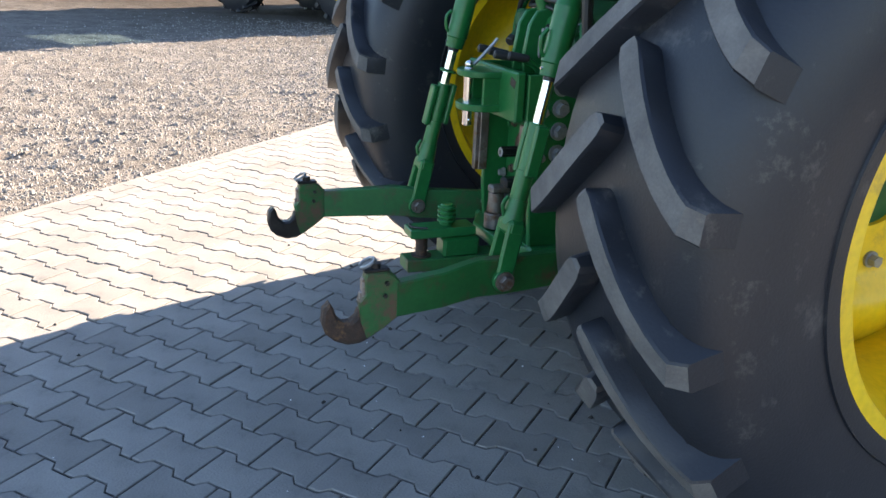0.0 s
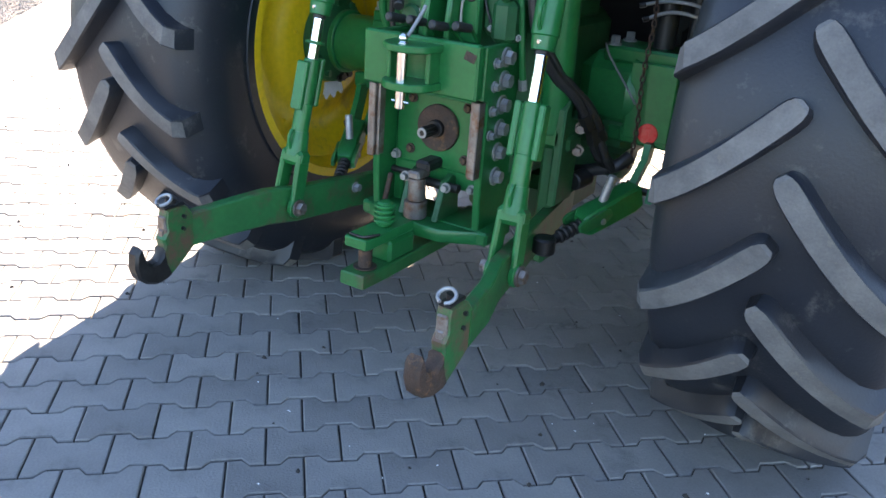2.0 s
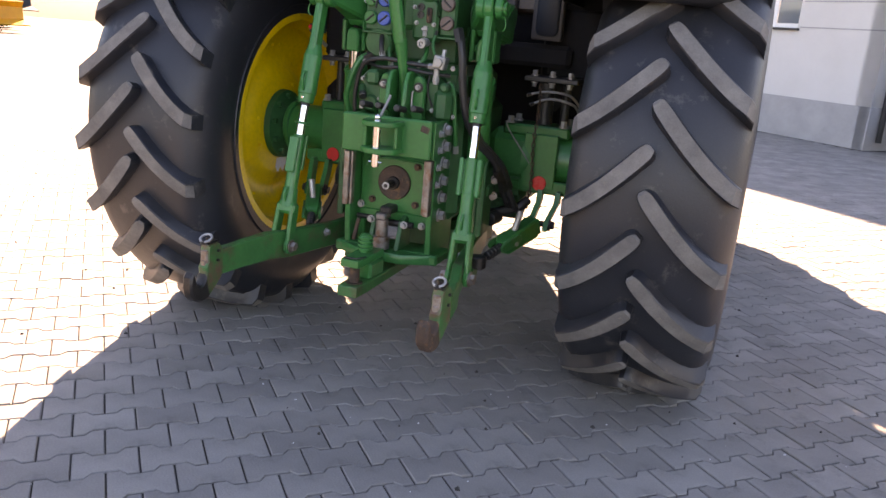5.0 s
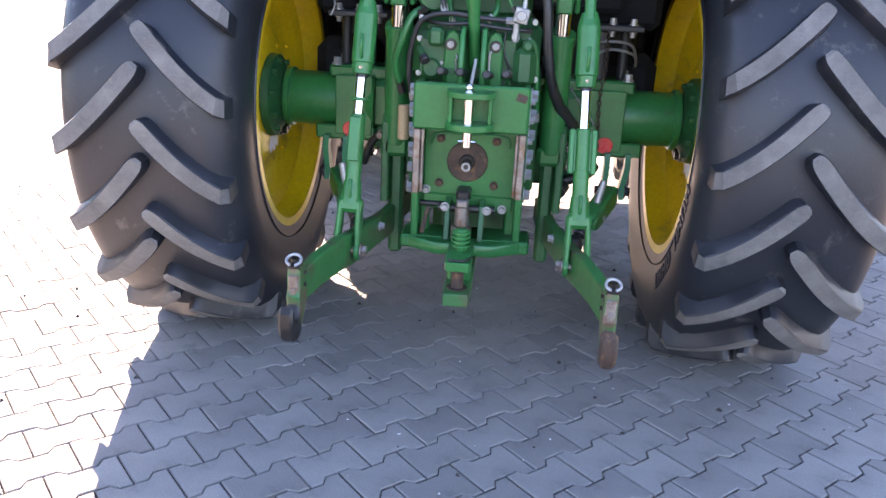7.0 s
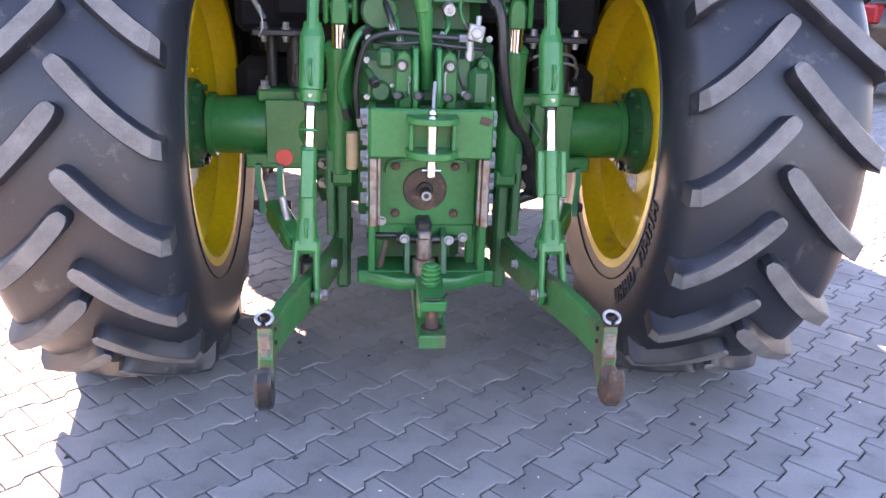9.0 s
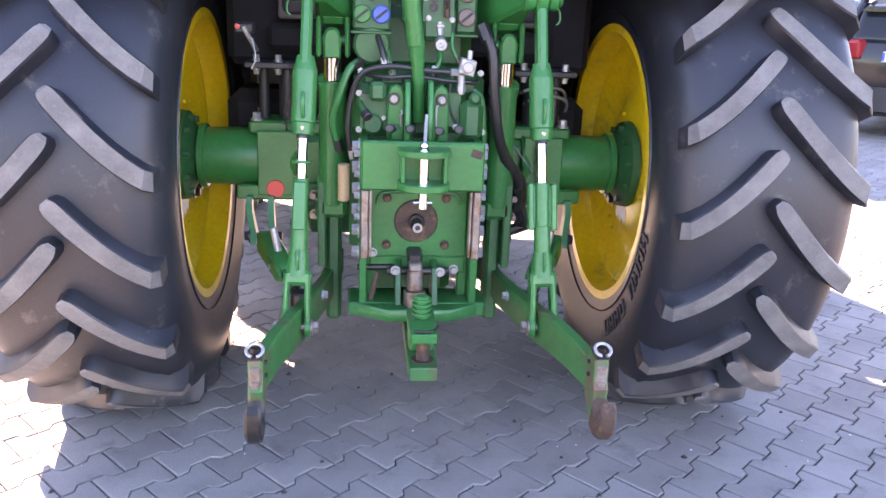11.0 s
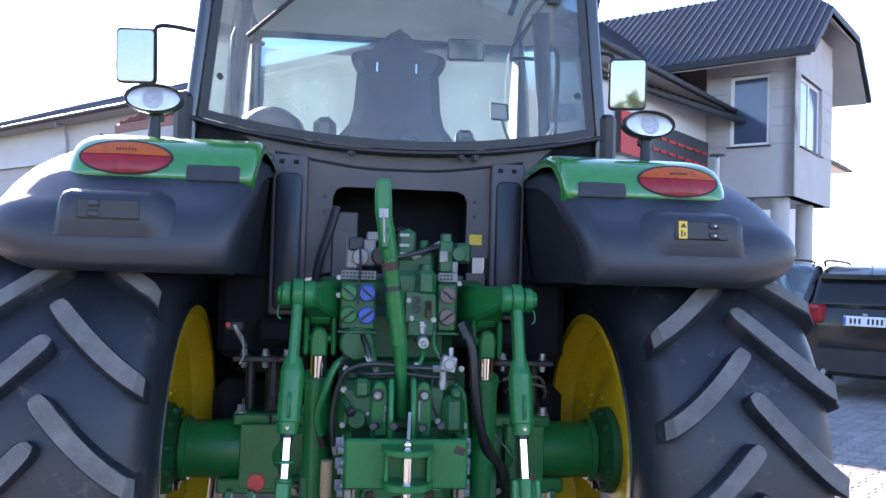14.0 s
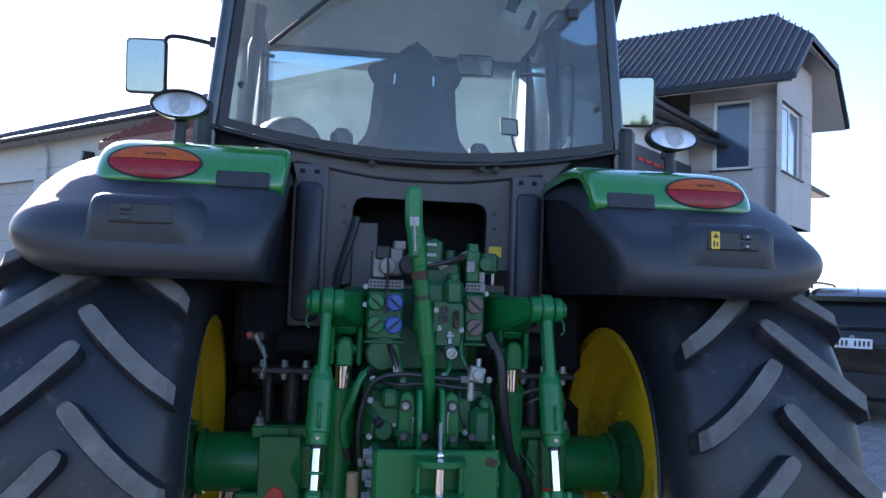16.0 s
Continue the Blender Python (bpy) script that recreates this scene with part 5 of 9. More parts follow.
# top link bracket: two upright lugs
for sx, xf, xr, xb in ((-1, -0.082, -0.047, -0.089), (1, 0.061, 0.026, 0.064)):
    s = Shape()
    s.prism([(-0.028, 1.07), (0.028, 1.07), (0.028, 1.215), (0.018, 1.242), (0.0, 1.252), (-0.018, 1.242), (-0.028, 1.215)], lambda a, b, c: (xf + a, -0.575 + c, b), 0.035, 0.006)
    s.prism([(0.45, 1.07), (0.655, 1.07), (0.66, 1.12), (0.645, 1.22), (0.62, 1.26), (0.58, 1.268), (0.53, 1.25), (0.45, 1.20)], yz(xr), 0.018, 0.004)
    b = part("top_link_bracket", s, "green", tractor, "green upright bracket with a bolted foot")
    s = Shape()
    s.cyl((xb, -0.592, 1.205), (xb, -0.599, 1.205), 0.020, seg=20, chamfer=0.002)
    part("washer", s, "darksteel", b)
    bolt_set("bracket_bolt", [(xb, -0.599, 1.205)], (0, -1, 0), 0.0085, 0.016, "zinc", b)
s = Shape()
s.tube([(-0.067, -0.61, 1.172), (-0.062, -0.615, 1.164), (-0.068, -0.617, 1.155), (-0.066, -0.612, 1.146), (-0.066, -0.61, 1.12)], 0.0034, 8)
part("spring_clip", s, "zinc", tractor, "bent wire spring clip")
s = Shape()
s.tube([(0.052, -0.61, 1.187), (0.046, -0.612, 1.182), (0.046, -0.612, 1.13), (0.049, -0.61, 1.124)], 0.0042, 8)
part("spring_clip", s, "zinc", tractor, "bent wire spring clip")
# elbow fitting with a dark plug on the casting
s = Shape()
s.tube([(-0.198, -0.54, 1.185), (-0.194, -0.575, 1.178), (-0.178, -0.60, 1.156)], 0.013, 12)
el = part("elbow_fitting", s, "green_dark", tractor, "green elbow fitting with a dark plug")
s = Shape()
s.cyl((-0.181, -0.596, 1.160), (-0.170, -0.615, 1.146), 0.0165, seg=14, chamfer=0.003)
part("plug", s, "black", el)

# pick-up hitch frame
for sx in (-1, 1):
    s = Shape()
    s.prism([(0.36, 1.085), (0.712, 1.085), (0.712, 0.94), (0.680, 0.93), (0.680, 0.66), (0.665, 0.50), (0.42, 0.50), (0.42, 0.80), (0.36, 0.86)], yz(sx * 0.182), 0.024, 0.004)
    fr = part("hitch_side_plate", s, "green", tractor, "green bolted hitch side plate")
    zs = (1.05, 0.985, 0.915, 0.845, 0.775, 0.70)
    bolt_set("frame_bolt", [(sx * 0.194, -0.60, z) for z in zs], (sx, 0, 0), 0.021, 0.026, "zinc", fr, "large zinc-plated bolt")
    bolt_set("small_bolt", [(sx * 0.194, -0.655, z - 0.012) for z in zs[:4]], (sx, 0, 0), 0.012, 0.018, "zinc", fr)
    s = Shape()
    s.box((sx * 0.178, -0.702, 0.822), (0.024, 0.036, 0.225), 0.003)
    s.box((sx * 0.160, -0.692, 0.822), (0.010, 0.03, 0.22), 0.002)
    part("wear_strip", s, "steel", tractor, "worn rusty guide strip")
    s = Shape()
    s.box((sx * 0.285, -0.38, 0.585), (0.052, 0.09, 0.40), 0.012)
    s.box((sx * 0.30, -0.38, 0.79), (0.10, 0.10, 0.05), 0.01)
    part("draft_plate", s, "green_dark", tractor)
    s = Shape()
    s.box((sx * 0.155, -0.57, 0.66), (0.035, 0.04, 0.30), 0.006)
    part("guide_rail", s, "green", tractor)

s = Shape()
s.box((0, -0.575, 0.80), (0.34, 0.05, 0.25), 0.012)
s.box((0, -0.59, 0.655), (0.32, 0.02, 0.055), 0.004)
s.tube([(-0.135, -0.61, 0.865), (-0.135, -0.61, 0.885), (-0.10, -0.61, 0.905), (0.10, -0.61, 0.905), (0.135, -0.61, 0.885), (0.135, -0.61, 0.865)], 0.005, 8)
pto = part("pto_housing", s, "green", tractor, "green power take-off cover plate")
s = Shape()
s.cyl((-0.008, -0.598, 0.808), (-0.008, -0.612, 0.808), 0.072, seg=40, chamfer=0.003)
part("pto_flange", s, "rust", pto, "rusty round flange")
s = Shape()
s.cyl((-0.008, -0.61, 0.808), (-0.008, -0.630, 0.808), 0.027, seg=28, chamfer=0.003)
poly = [(-0.008 + (0.0178 if k % 2 else 0.0148) * math.cos(2 * math.pi * k / 24), 0.808 + (0.0178 if k % 2 else 0.0148) * math.sin(2 * math.pi * k / 24)) for k in range(24)]
s.prism(poly, xz(-0.665), 0.06, 0.001)
part("pto_shaft", s, "darksteel", pto, "dark splined stub shaft")
s = Shape()
s.lathe([(0.0, 0.0165), (0.003, 0.015), (0.003, 0.009), (-0.002, 0.008)], lambda a, r, t: (-0.008 + r * math.cos(t), -0.695 - a, 0.808 + r * math.sin(t)), 24)
part("shaft_centre", s, "zinc", pto)
bolt_set("cover_bolt", [(x, -0.602, z) for x in (-0.105, 0.09) for z in (0.885, 0.725)], (0, -1, 0), 0.012, 0.012, "rust", pto)

s = Shape()
s.box((0, -0.735, 1.017), (0.38, 0.032, 0.152), 0.006)
plate = part("hitch_plate", s, "green", tractor, "green hitch cross plate with chipped paint")
for z, d in ((1.070, 0.020), (0.967, 0.022)):
    s = Shape()
    outl = [(-0.079, -0.74)] + [(0.079 * math.cos(a), -0.79 - 0.072 * math.sin(a)) for a in np.linspace(math.pi, 0, 17)] + [(0.079, -0.74)]
    s.prism([(x, y) for x, y in outl], xy(z), d, 0.003)
    part("hitch_ear", s, "green", plate)
for x in (-0.064, 0.064):
    s = Shape()
    s.box((x, -0.775, 1.020), (0.014, 0.06, 0.088), 0.003)
    part("ear_gusset", s, "green", plate)
s = Shape()
s.cyl((-0.004, -0.825, 0.902), (-0.004, -0.825, 1.085), 0.0155, seg=20, chamfer=0.003)
s.ball((-0.004, -0.825, 1.094), 0.014, 12)
s.cyl((-0.032, -0.825, 0.922), (0.024, -0.825, 0.922), 0.004, seg=8)
pin = part("hitch_pin", s, "chrome", plate, "bright plated drop pin")
s = Shape()
s.tube([(-0.004, -0.825, 1.085), (-0.001, -0.80, 1.105), (0.005, -0.75, 1.16), (0.006, -0.74, 1.175)], 0.0055, 8)
part("pin_handle", s, "zinc", pin)
s = Shape()
s.box((0.165, -0.752, 1.06), (0.035, 0.002, 0.025), 0.0008, (0, 18, 0))
part("chipped_paint", s, "rust", plate)
# release levers with black grips above the plate
for x, y, z in ((-0.100, -0.70, 1.128), (-0.037, -0.69, 1.126), (0.050, -0.71, 1.125), (0.112, -0.69, 1.128)):
    s = Shape()
    s.tube([(x, -0.60, 1.06), (x, -0.64, 1.10), (x + 0.008, y, z)], 0.006, 8)
    lev = part("release_lever", s, "green", tractor)
    s = Shape()
    s.cyl((x + 0.006, y + 0.01, z - 0.004), (x - 0.008, y - 0.055, z + 0.006), 0.012, 0.0135, seg=14, chamfer=0.004)
    part("lever_grip", s, "black", lev, "black plastic grip")

# base bar, drawbar and clevis
s = Shape()
s.box((0, -0.60, 0.522), (0.46, 0.16, 0.045), 0.008)
s.prism([(-0.23, -0.66), (0.23, -0.66), (0.10, -0.74), (-0.10, -0.74)], xy(0.522), 0.04, 0.004)
base = part("hitch_base", s, "green", tractor)
s = Shape()
s.prism([(-0.045, -0.30), (0.045, -0.30), (0.045, -0.95), (0.04, -1.025), (-0.04, -1.025), (-0.045, -0.95)], xy(0.449), 0.042, 0.004)
bar = part("drawbar", s, "green_worn", tractor, "green drawbar with worn end")
s = Shape()
s.box((0.0, -0.835, 0.50), (0.078, 0.13, 0.07), 0.01)
s.prism([(-0.042, -0.79), (0.042, -0.79), (0.042, -1.0), (0.036, -1.015), (-0.036, -1.015), (-0.042, -1.0)], xy(0.557), 0.03, 0.003)
part("clevis", s, "green", bar)
s = Shape()
s.cyl((0, -0.965, 0.47), (0, -0.965, 0.545), 0.020, seg=20, chamfer=0.002)
s.cyl((0, -0.965, 0.471), (0, -0.965, 0.474), 0.034, seg=20)
part("clevis_pin", s, "rust", bar, "bare rusty clevis pin")
s = Shape()
s.cyl((0, -0.88, 0.572), (0, -0.88, 0.645), 0.022, seg=18, chamfer=0.004)
for k in range(4):
    s.cyl((0, -0.88, 0.585 + k * 0.015), (0, -0.88, 0.593 + k * 0.015), 0.031, seg=20, chamfer=0.002)
part("clevis_bolt", s, "green", bar)
s = Shape()
s.tube([(-0.03, -1.00, 0.576), (0.02, -1.005, 0.578), (0.042, -0.96, 0.578)], 0.004, 8)
part("spring_clip", s, "darksteel", bar)
# latch hook and pin behind the clevis
s = Shape()
s.cyl((-0.012, -0.70, 0.545), (-0.012, -0.70, 0.60), 0.036, seg=22, chamfer=0.004)
s.cyl((-0.012, -0.70, 0.60), (-0.012, -0.70, 0.67), 0.026, seg=22, chamfer=0.003)
s.box((-0.012, -0.69, 0.682), (0.042, 0.07, 0.026), 0.006)
latch = part("latch_pin", s, "steel", tractor, "bare steel latch pin")
s = Shape()
s.box((-0.012, -0.62, 0.70), (0.05, 0.12, 0.035), 0.008)
s.cyl((-0.10, -0.64, 0.645), (0.10, -0.64, 0.645), 0.014, seg=14)
s.cyl((-0.20, -0.60, 0.645), (-0.08, -0.60, 0.645), 0.011, seg=12)
part("latch_arm", s, "darksteel", latch)
for x in (-0.065, 0.055):
    s = Shape()
    s.prism([(0.57, 0.545), (0.70, 0.545), (0.66, 0.66), (0.62, 0.68), (0.58, 0.66)], yz(x), 0.02, 0.003)
    part("latch_cheek", s, "green_dark", latch)
bolt_set("latch_bolt", [(-0.075, -0.665, 0.655), (0.072, -0.665, 0.65), (0.125, -0.60, 0.64), (-0.15, -0.61, 0.70)], (0, -1, 0), 0.012, 0.02, "zinc", latch)
s = Shape()
s.box((-0.145, -0.66, 0.60), (0.016, 0.012, 0.10), 0.003, (0, 12, 0))
part("latch_strip", s, "rust", latch)

# ---- three-point linkage ----
HOOK = [(0.0, 0.585), (0.02, 0.606), (0.048, 0.617), (0.108, 0.614), (0.116, 0.585), (0.112, 0.556), (0.131, 0.535), (0.126, 0.512), (0.135, 0.488), (0.155, 0.474), (0.182, 0.474), (0.203, 0.490), (0.213, 0.520), (0.222, 0.533), (0.238, 0.520), (0.243, 0.480), (0.232, 0.450), (0.205, 0.428), (0.165, 0.414), (0.125, 0.416), (0.085, 0.432), (0.04, 0.458), (0.0, 0.485)]
for sx in (-1, 1):
    # lower link: flat bar that bends outwards, with a claw end
    P = [(-0.18, 0.275, 0.535, 0.048), (-0.50, 0.315, 0.525, 0.052), (-0.84, 0.378, 0.535, 0.056), (-0.94, 0.400, 0.545, 0.056), (-1.06, 0.435, 0.537, 0.052), (-1.20, 0.458, 0.533, 0.049)]
    s = Shape()
    sec = []
    for y, x, z, h in P:
        w = 0.019
        sec.append([(sx * (x - w), y, z - h + 0.004), (sx * (x - w + 0.004), y, z - h), (sx * (x + w - 0.004), y, z - h), (sx * (x + w), y, z - h + 0.004),
                    (sx * (x + w), y, z + h - 0.004), (sx * (x + w - 0.004), y, z + h), (sx * (x - w + 0.004), y, z + h), (sx * (x - w), y, z + h - 0.004)])
    n = 8
    verts = [p for q in sec for p in q]
    faces = [(k * n + i, k * n + (i + 1) % n, (k + 1) * n + (i + 1) % n, (k + 1) * n + i) for k in range(len(sec) - 1) for i in range(n)] + [tuple(range(n)), tuple(range((len(sec) - 1) * n, len(sec) * n))]
    s.add(verts, faces)
    link = part("lower_link", s, "green_worn", tractor, "green lower lift link with chipped paint")
    s = Shape()
    turn = lambda a, b, c: (sx * (0.455 + c - 0.04 * a), -1.19 - 0.86 * a, b)
    s.prism(HOOK, turn, 0.038, 0.006)
    part("hook", s, "hook_paint", link, "claw hook with rusty worn jaw")
    s = Shape()
    jaw = [(0.130, 0.512), (0.139, 0.491), (0.157, 0.478), (0.180, 0.478), (0.199, 0.493), (0.209, 0.521), (0.221, 0.537), (0.240, 0.520), (0.245, 0.480), (0.234, 0.449), (0.206, 0.426), (0.165, 0.412), (0.125, 0.414), (0.10, 0.425), (0.115, 0.465)]
    s.prism(jaw, turn, 0.042, 0.008)
    part("hook_jaw", s, "rust" if sx > 0 else "darksteel", link, "bare rusty hook jaw" if sx > 0 else "dark greasy hook jaw")
    s = Shape()
    s.box(turn(0.112, 0.56, 0), (0.03, 0.014, 0.075), 0.004)
    s.box(turn(0.118, 0.545, 0), (0.02, 0.014, 0.03), 0.003)
    part("hook_latch", s, "steel", link, "worn steel latch tongue")
    s = Shape()
    s.box(turn(0.075, 0.620, 0), (0.034, 0.07, 0.010), 0.003)
    s.cyl(turn(0.075, 0.62, 0), turn(0.075, 0.638, 0), 0.014, seg=14)
    part("latch_release", s, "darksteel", link)
    s = Shape()
    c = Vector(turn(0.095, 0.636, 0))
    s.tube([c + Vector((0.021 * math.cos(a), 0.019 * math.sin(a) - 0.006, 0.004 + 0.010 * math.sin(a))) for a in np.linspace(-1.3, 4.4, 14)], 0.0046, 8, smooth=2)
    part("pull_ring", s, "zinc", link, "bright zinc pull ring")
    for a, b in ((0.045, 0.585), (0.05, 0.55)):
        s = Shape()
        s.cyl(turn(a, b, -0.027), turn(a, b, 0.027), 0.006, seg=10)
        part("hook_rivet", s, "darksteel", link)
    for bx, q in ((0.338, sx), (0.318, -sx)):
        s = Shape()
        s.hexa((sx * bx, -0.60, 0.545), (q, 0, 0), 0.014, 0.02)
        part("link_bolt", s, "zinc", link)

    # lift link: eye, sleeve, rod, turnbuckle, fork
    top, low = Vector((sx * 0.352, -0.645, 1.53)), Vector((sx * 0.384, -0.862, 0.535))
    ax = (low - top).normalized()
    at = lambda d: top + ax * d
    tot = (low - top).length
    rot_x = math.degrees(math.atan2(-(top.y - low.y), top.z - low.z)) * -1
    tilt = (math.degrees(math.atan2(top.y - low.y, top.z - low.z)) * -1, math.degrees(math.atan2(top.x - low.x, top.z - low.z)), 0)
    s = Shape()
    s.box(at(0.115), (0.032, 0.062, 0.24), 0.008, tilt)
    s.cyl(top - Vector((0.018, 0, 0)), top + Vector((0.018, 0, 0)), 0.050, seg=28, chamfer=0.005)
    s.cyl(at(0.20), at(0.245), 0.026, 0.037, 24)
    s.cyl(at(0.24), at(0.40), 0.037, seg=24, chamfer=0.004)
    s.cyl(at(0.40), at(0.425), 0.034, 0.032, 24)
    s.cyl(at(0.375), at(0.435), 0.031, seg=24, chamfer=0.002)
    s.tube([at(0.335) + Vector((0, -0.037, 0.03)), at(0.335) + Vector((0, -0.055, 0.01)), at(0.335) + Vector((0, -0.053, -0.03)), at(0.335) + Vector((0, -0.037, -0.045))], 0.006, 8)
    ll = part("lift_link", s, "green", tractor, "green adjustable lift link")
    s = Shape()
    s.hexa(at(0.41) + Vector((0, -0.031, 0)), (0, -1, 0), 0.005, 0.006)
    s.cyl(at(0.43), at(0.585), 0.0165, seg=20)
    part("lift_rod", s, "chrome", ll, "bright chromed adjusting rod")
    s = Shape()
    s.cyl(at(0.434), at(0.446), 0.019, seg=18)
    s.cyl(at(0.70), at(0.706), 0.0235, seg=18)
    each_part("rod_seal", s, "black", ll)
    s = Shape()
    if sx < 0:
        s.cyl(at(0.512), at(0.522), 0.030, seg=20, chamfer=0.003)
        part("lock_ring", s, "green", ll)
        s = Shape()
    s.cyl(at(0.565), at(0.72), 0.024, seg=20, chamfer=0.003)
    wide = Vector((1, 0, 0)) if sx > 0 else Vector((0, 1, 0))
    for q in (-1, 1):
        s.box(at(0.64) + wide * q * 0.036, (0.018, 0.040, 0.145) if sx > 0 else (0.040, 0.018, 0.145), 0.004, tilt)
        s.box(at(0.64) + wide * q * 0.024, (0.03, 0.016, 0.135) if sx > 0 else (0.016, 0.03, 0.135), 0.003, tilt)
    part("turnbuckle", s, "green", ll, "green winged turnbuckle")
    s = Shape()
    s.cyl(at(0.70), at(0.79), 0.026, seg=22, chamfer=0.002)
    s.cyl(at(0.785), at(0.86), 0.029, 0.035, 22)
    s.box(at(0.865), (0.084, 0.055, 0.05), 0.012, tilt)
    for q in (-1, 1):
        s.box(at(0.945) + Vector((q * 0.033, 0, 0)), (0.018, 0.055, 0.19), 0.006, (tilt[0], tilt[1] - q * 2, 0))
        s.cyl(low + Vector((q * 0.027, 0, 0.0)), low + Vector((q * 0.045, 0, 0.0)), 0.034, seg=20, chamfer=0.003)
    s.tube([at(0.795) + Vector((0, -0.030, 0.02)), at(0.80) + Vector((0, -0.045, 0)), at(0.81) + Vector((0, -0.032, -0.03))], 0.006, 8)
    part("link_fork", s, "green", ll, "green fork end")
    s = Shape()
    s.cyl(low - Vector((0.062, 0, 0)), low + Vector((0.062, 0, 0)), 0.013, seg=16, chamfer=0.002)
    s.hexa(low + Vector((sx * 0.046, 0, 0)), (sx, 0, 0), 0.022, 0.022)
    s.hexa(low - Vector((sx * 0.046, 0, 0)), (-sx, 0, 0), 0.020, 0.022)
    part("fork_pin", s, "steel", ll)

    # rockshaft arm
    s = Shape()
    sec = []
    for y, xa, xb, za, zb in ((-0.20, 0.165, 0.33, 1.40, 1.555), (-0.36, 0.19, 0.334, 1.42, 1.565), (-0.48, 0.225, 0.336, 1.445, 1.568), (-0.57, 0.272, 0.337, 1.478, 1.566), (-0.645, 0.298, 0.335, 1.50, 1.562)):
        c = 0.012
        sec.append([(sx * x, y, z) for x, z in ((xa, za + c), (xa + c, za), (xb - c, za), (xb, za + c), (xb, zb - c), (xb - c, zb), (xa + c, zb), (xa, zb - c))])
    k = loft(sec)
    s.add(k.v, k.f)
    s.cyl((sx * 0.299, -0.645, 1.53), (sx * 0.336, -0.645, 1.53), 0.043, seg=26, chamfer=0.006)
    s.cyl((sx * 0.372, -0.645, 1.53), (sx * 0.405, -0.645, 1.53), 0.040, seg=26, chamfer=0.006)
    s.cyl((sx * 0.19, -0.26, 1.50), (sx * 0.33, -0.26, 1.475), 0.085, seg=32, chamfer=0.01)
    s.box((sx * 0.285, -0.44, 1.455), (0.10, 0.09, 0.06), 0.02)
    for q in (-1, 1):
        s.box((sx * 0.285 + q * 0.046, -0.455, 1.385), (0.016, 0.085, 0.13), 0.008)
    arm = part("lift_arm", s, "green", tractor, "green cast lift arm")
    s = Shape()
    s.tube([(sx * 0.40, -0.645, 1.505), (sx * 0.412, -0.648, 1.49), (sx * 0.415, -0.65, 1.462), (sx * 0.405, -0.648, 1.45)], 0.003, 6)
    s.cyl((sx * 0.402, -0.645, 1.53), (sx * 0.418, -0.645, 1.53), 0.026, seg=20, chamfer=0.004)
    part("arm_pin", s, "green", arm)
    # hydraulic lift cylinder
    s = Shape()
    s.cyl((sx * 0.288, -0.42, 0.82), (sx * 0.288, -0.45, 1.245), 0.046, seg=30, chamfer=0.004)
    s.cyl((sx * 0.288, -0.43, 1.215), (sx * 0.288, -0.451, 1.25), 0.051, seg=30, chamfer=0.004)
    s.box((sx * 0.288, -0.41, 0.81), (0.10, 0.10, 0.07), 0.015)
    cy = part("lift_cylinder", s, "green", tractor, "green hydraulic lift cylinder")
    s = Shape()
    s.cyl((sx * 0.288, -0.451, 1.245), (sx * 0.288, -0.453, 1.325), 0.0285, seg=26)
    part("cylinder_rod", s, "chrome", cy, "bright cylinder rod")
    s = Shape()
    s.prism([(-0.027, 1.318), (0.027, 1.318), (0.029, 1.38), (0.022, 1.404), (0.010, 1.414), (-0.010, 1.414), (-0.022, 1.404), (-0.029, 1.38)], lambda a, b, c: (sx * 0.288 + a, -0.47 + c, b), 0.06, 0.008)
    s.cyl((sx * 0.235, -0.46, 1.375), (sx * 0.341, -0.46, 1.375), 0.016, seg=16, chamfer=0.003)
    part("rod_eye", s, "green", cy)

    # sway stabilizer: ball joint on the link, threaded rod, square telescopic tube up to the axle bracket
    a, b = Vector((sx * 0.388, -0.615, 0.535)), Vector((sx * 0.548, -0.285, 0.660))
    d = (b - a).normalized()
    low_end, up = a.lerp(b, 0.40), d.orthogonal().normalized()
    s = Shape()
    s.cyl(a, low_end, 0.015, seg=14)
    for q in (0.14, 0.19, 0.24, 0.29, 0.34):
        s.cyl(a.lerp(b, q), a.lerp(b, q + 0.03), 0.021, seg=14, chamfer=0.003)
    s.cyl(a - Vector((0, 0, 0.026)), a + Vector((0, 0, 0.026)), 0.034, seg=20, chamfer=0.006)
    s.cyl(a, a + Vector((-sx * 0.06, 0, 0)), 0.018, seg=12)
    st = part("stabilizer", s, "darksteel", tractor, "dark threaded sway stabilizer")
    s = Shape()
    side = d.cross(Vector((0, 0, 1))).normalized()
    lift = side.cross(d)
    ring = lambda p, w, h: [p + side * (w * i) + lift * (h * j) for i, j in ((-1, -0.8), (-0.8, -1), (0.8, -1), (1, -0.8), (1, 0.8), (0.8, 1), (-0.8, 1), (-1, 0.8))]
    body = loft([ring(a.lerp(b, q), w, h) for q, w, h in ((0.36, 0.024, 0.026), (0.40, 0.032, 0.036), (0.52, 0.033, 0.038), (0.86, 0.034, 0.042), (0.94, 0.030, 0.036))])
    part("stabilizer_tube", body, "green", st, "square green stabilizer tube")
    s = Shape()
    for q in (-1, 1):
        k = loft([ring(a.lerp(b, u) + side * (q * 0.036) + lift * 0.012, 0.006, h) for u, h in ((0.28, 0.010), (0.32, 0.018), (0.55, 0.020), (0.60, 0.010))])
        s.add(k.v, k.f)
    part("stabilizer_cheek", s, "green_worn", st)
    s = Shape()
    c = a.lerp(b, 0.60) + lift * 0.035
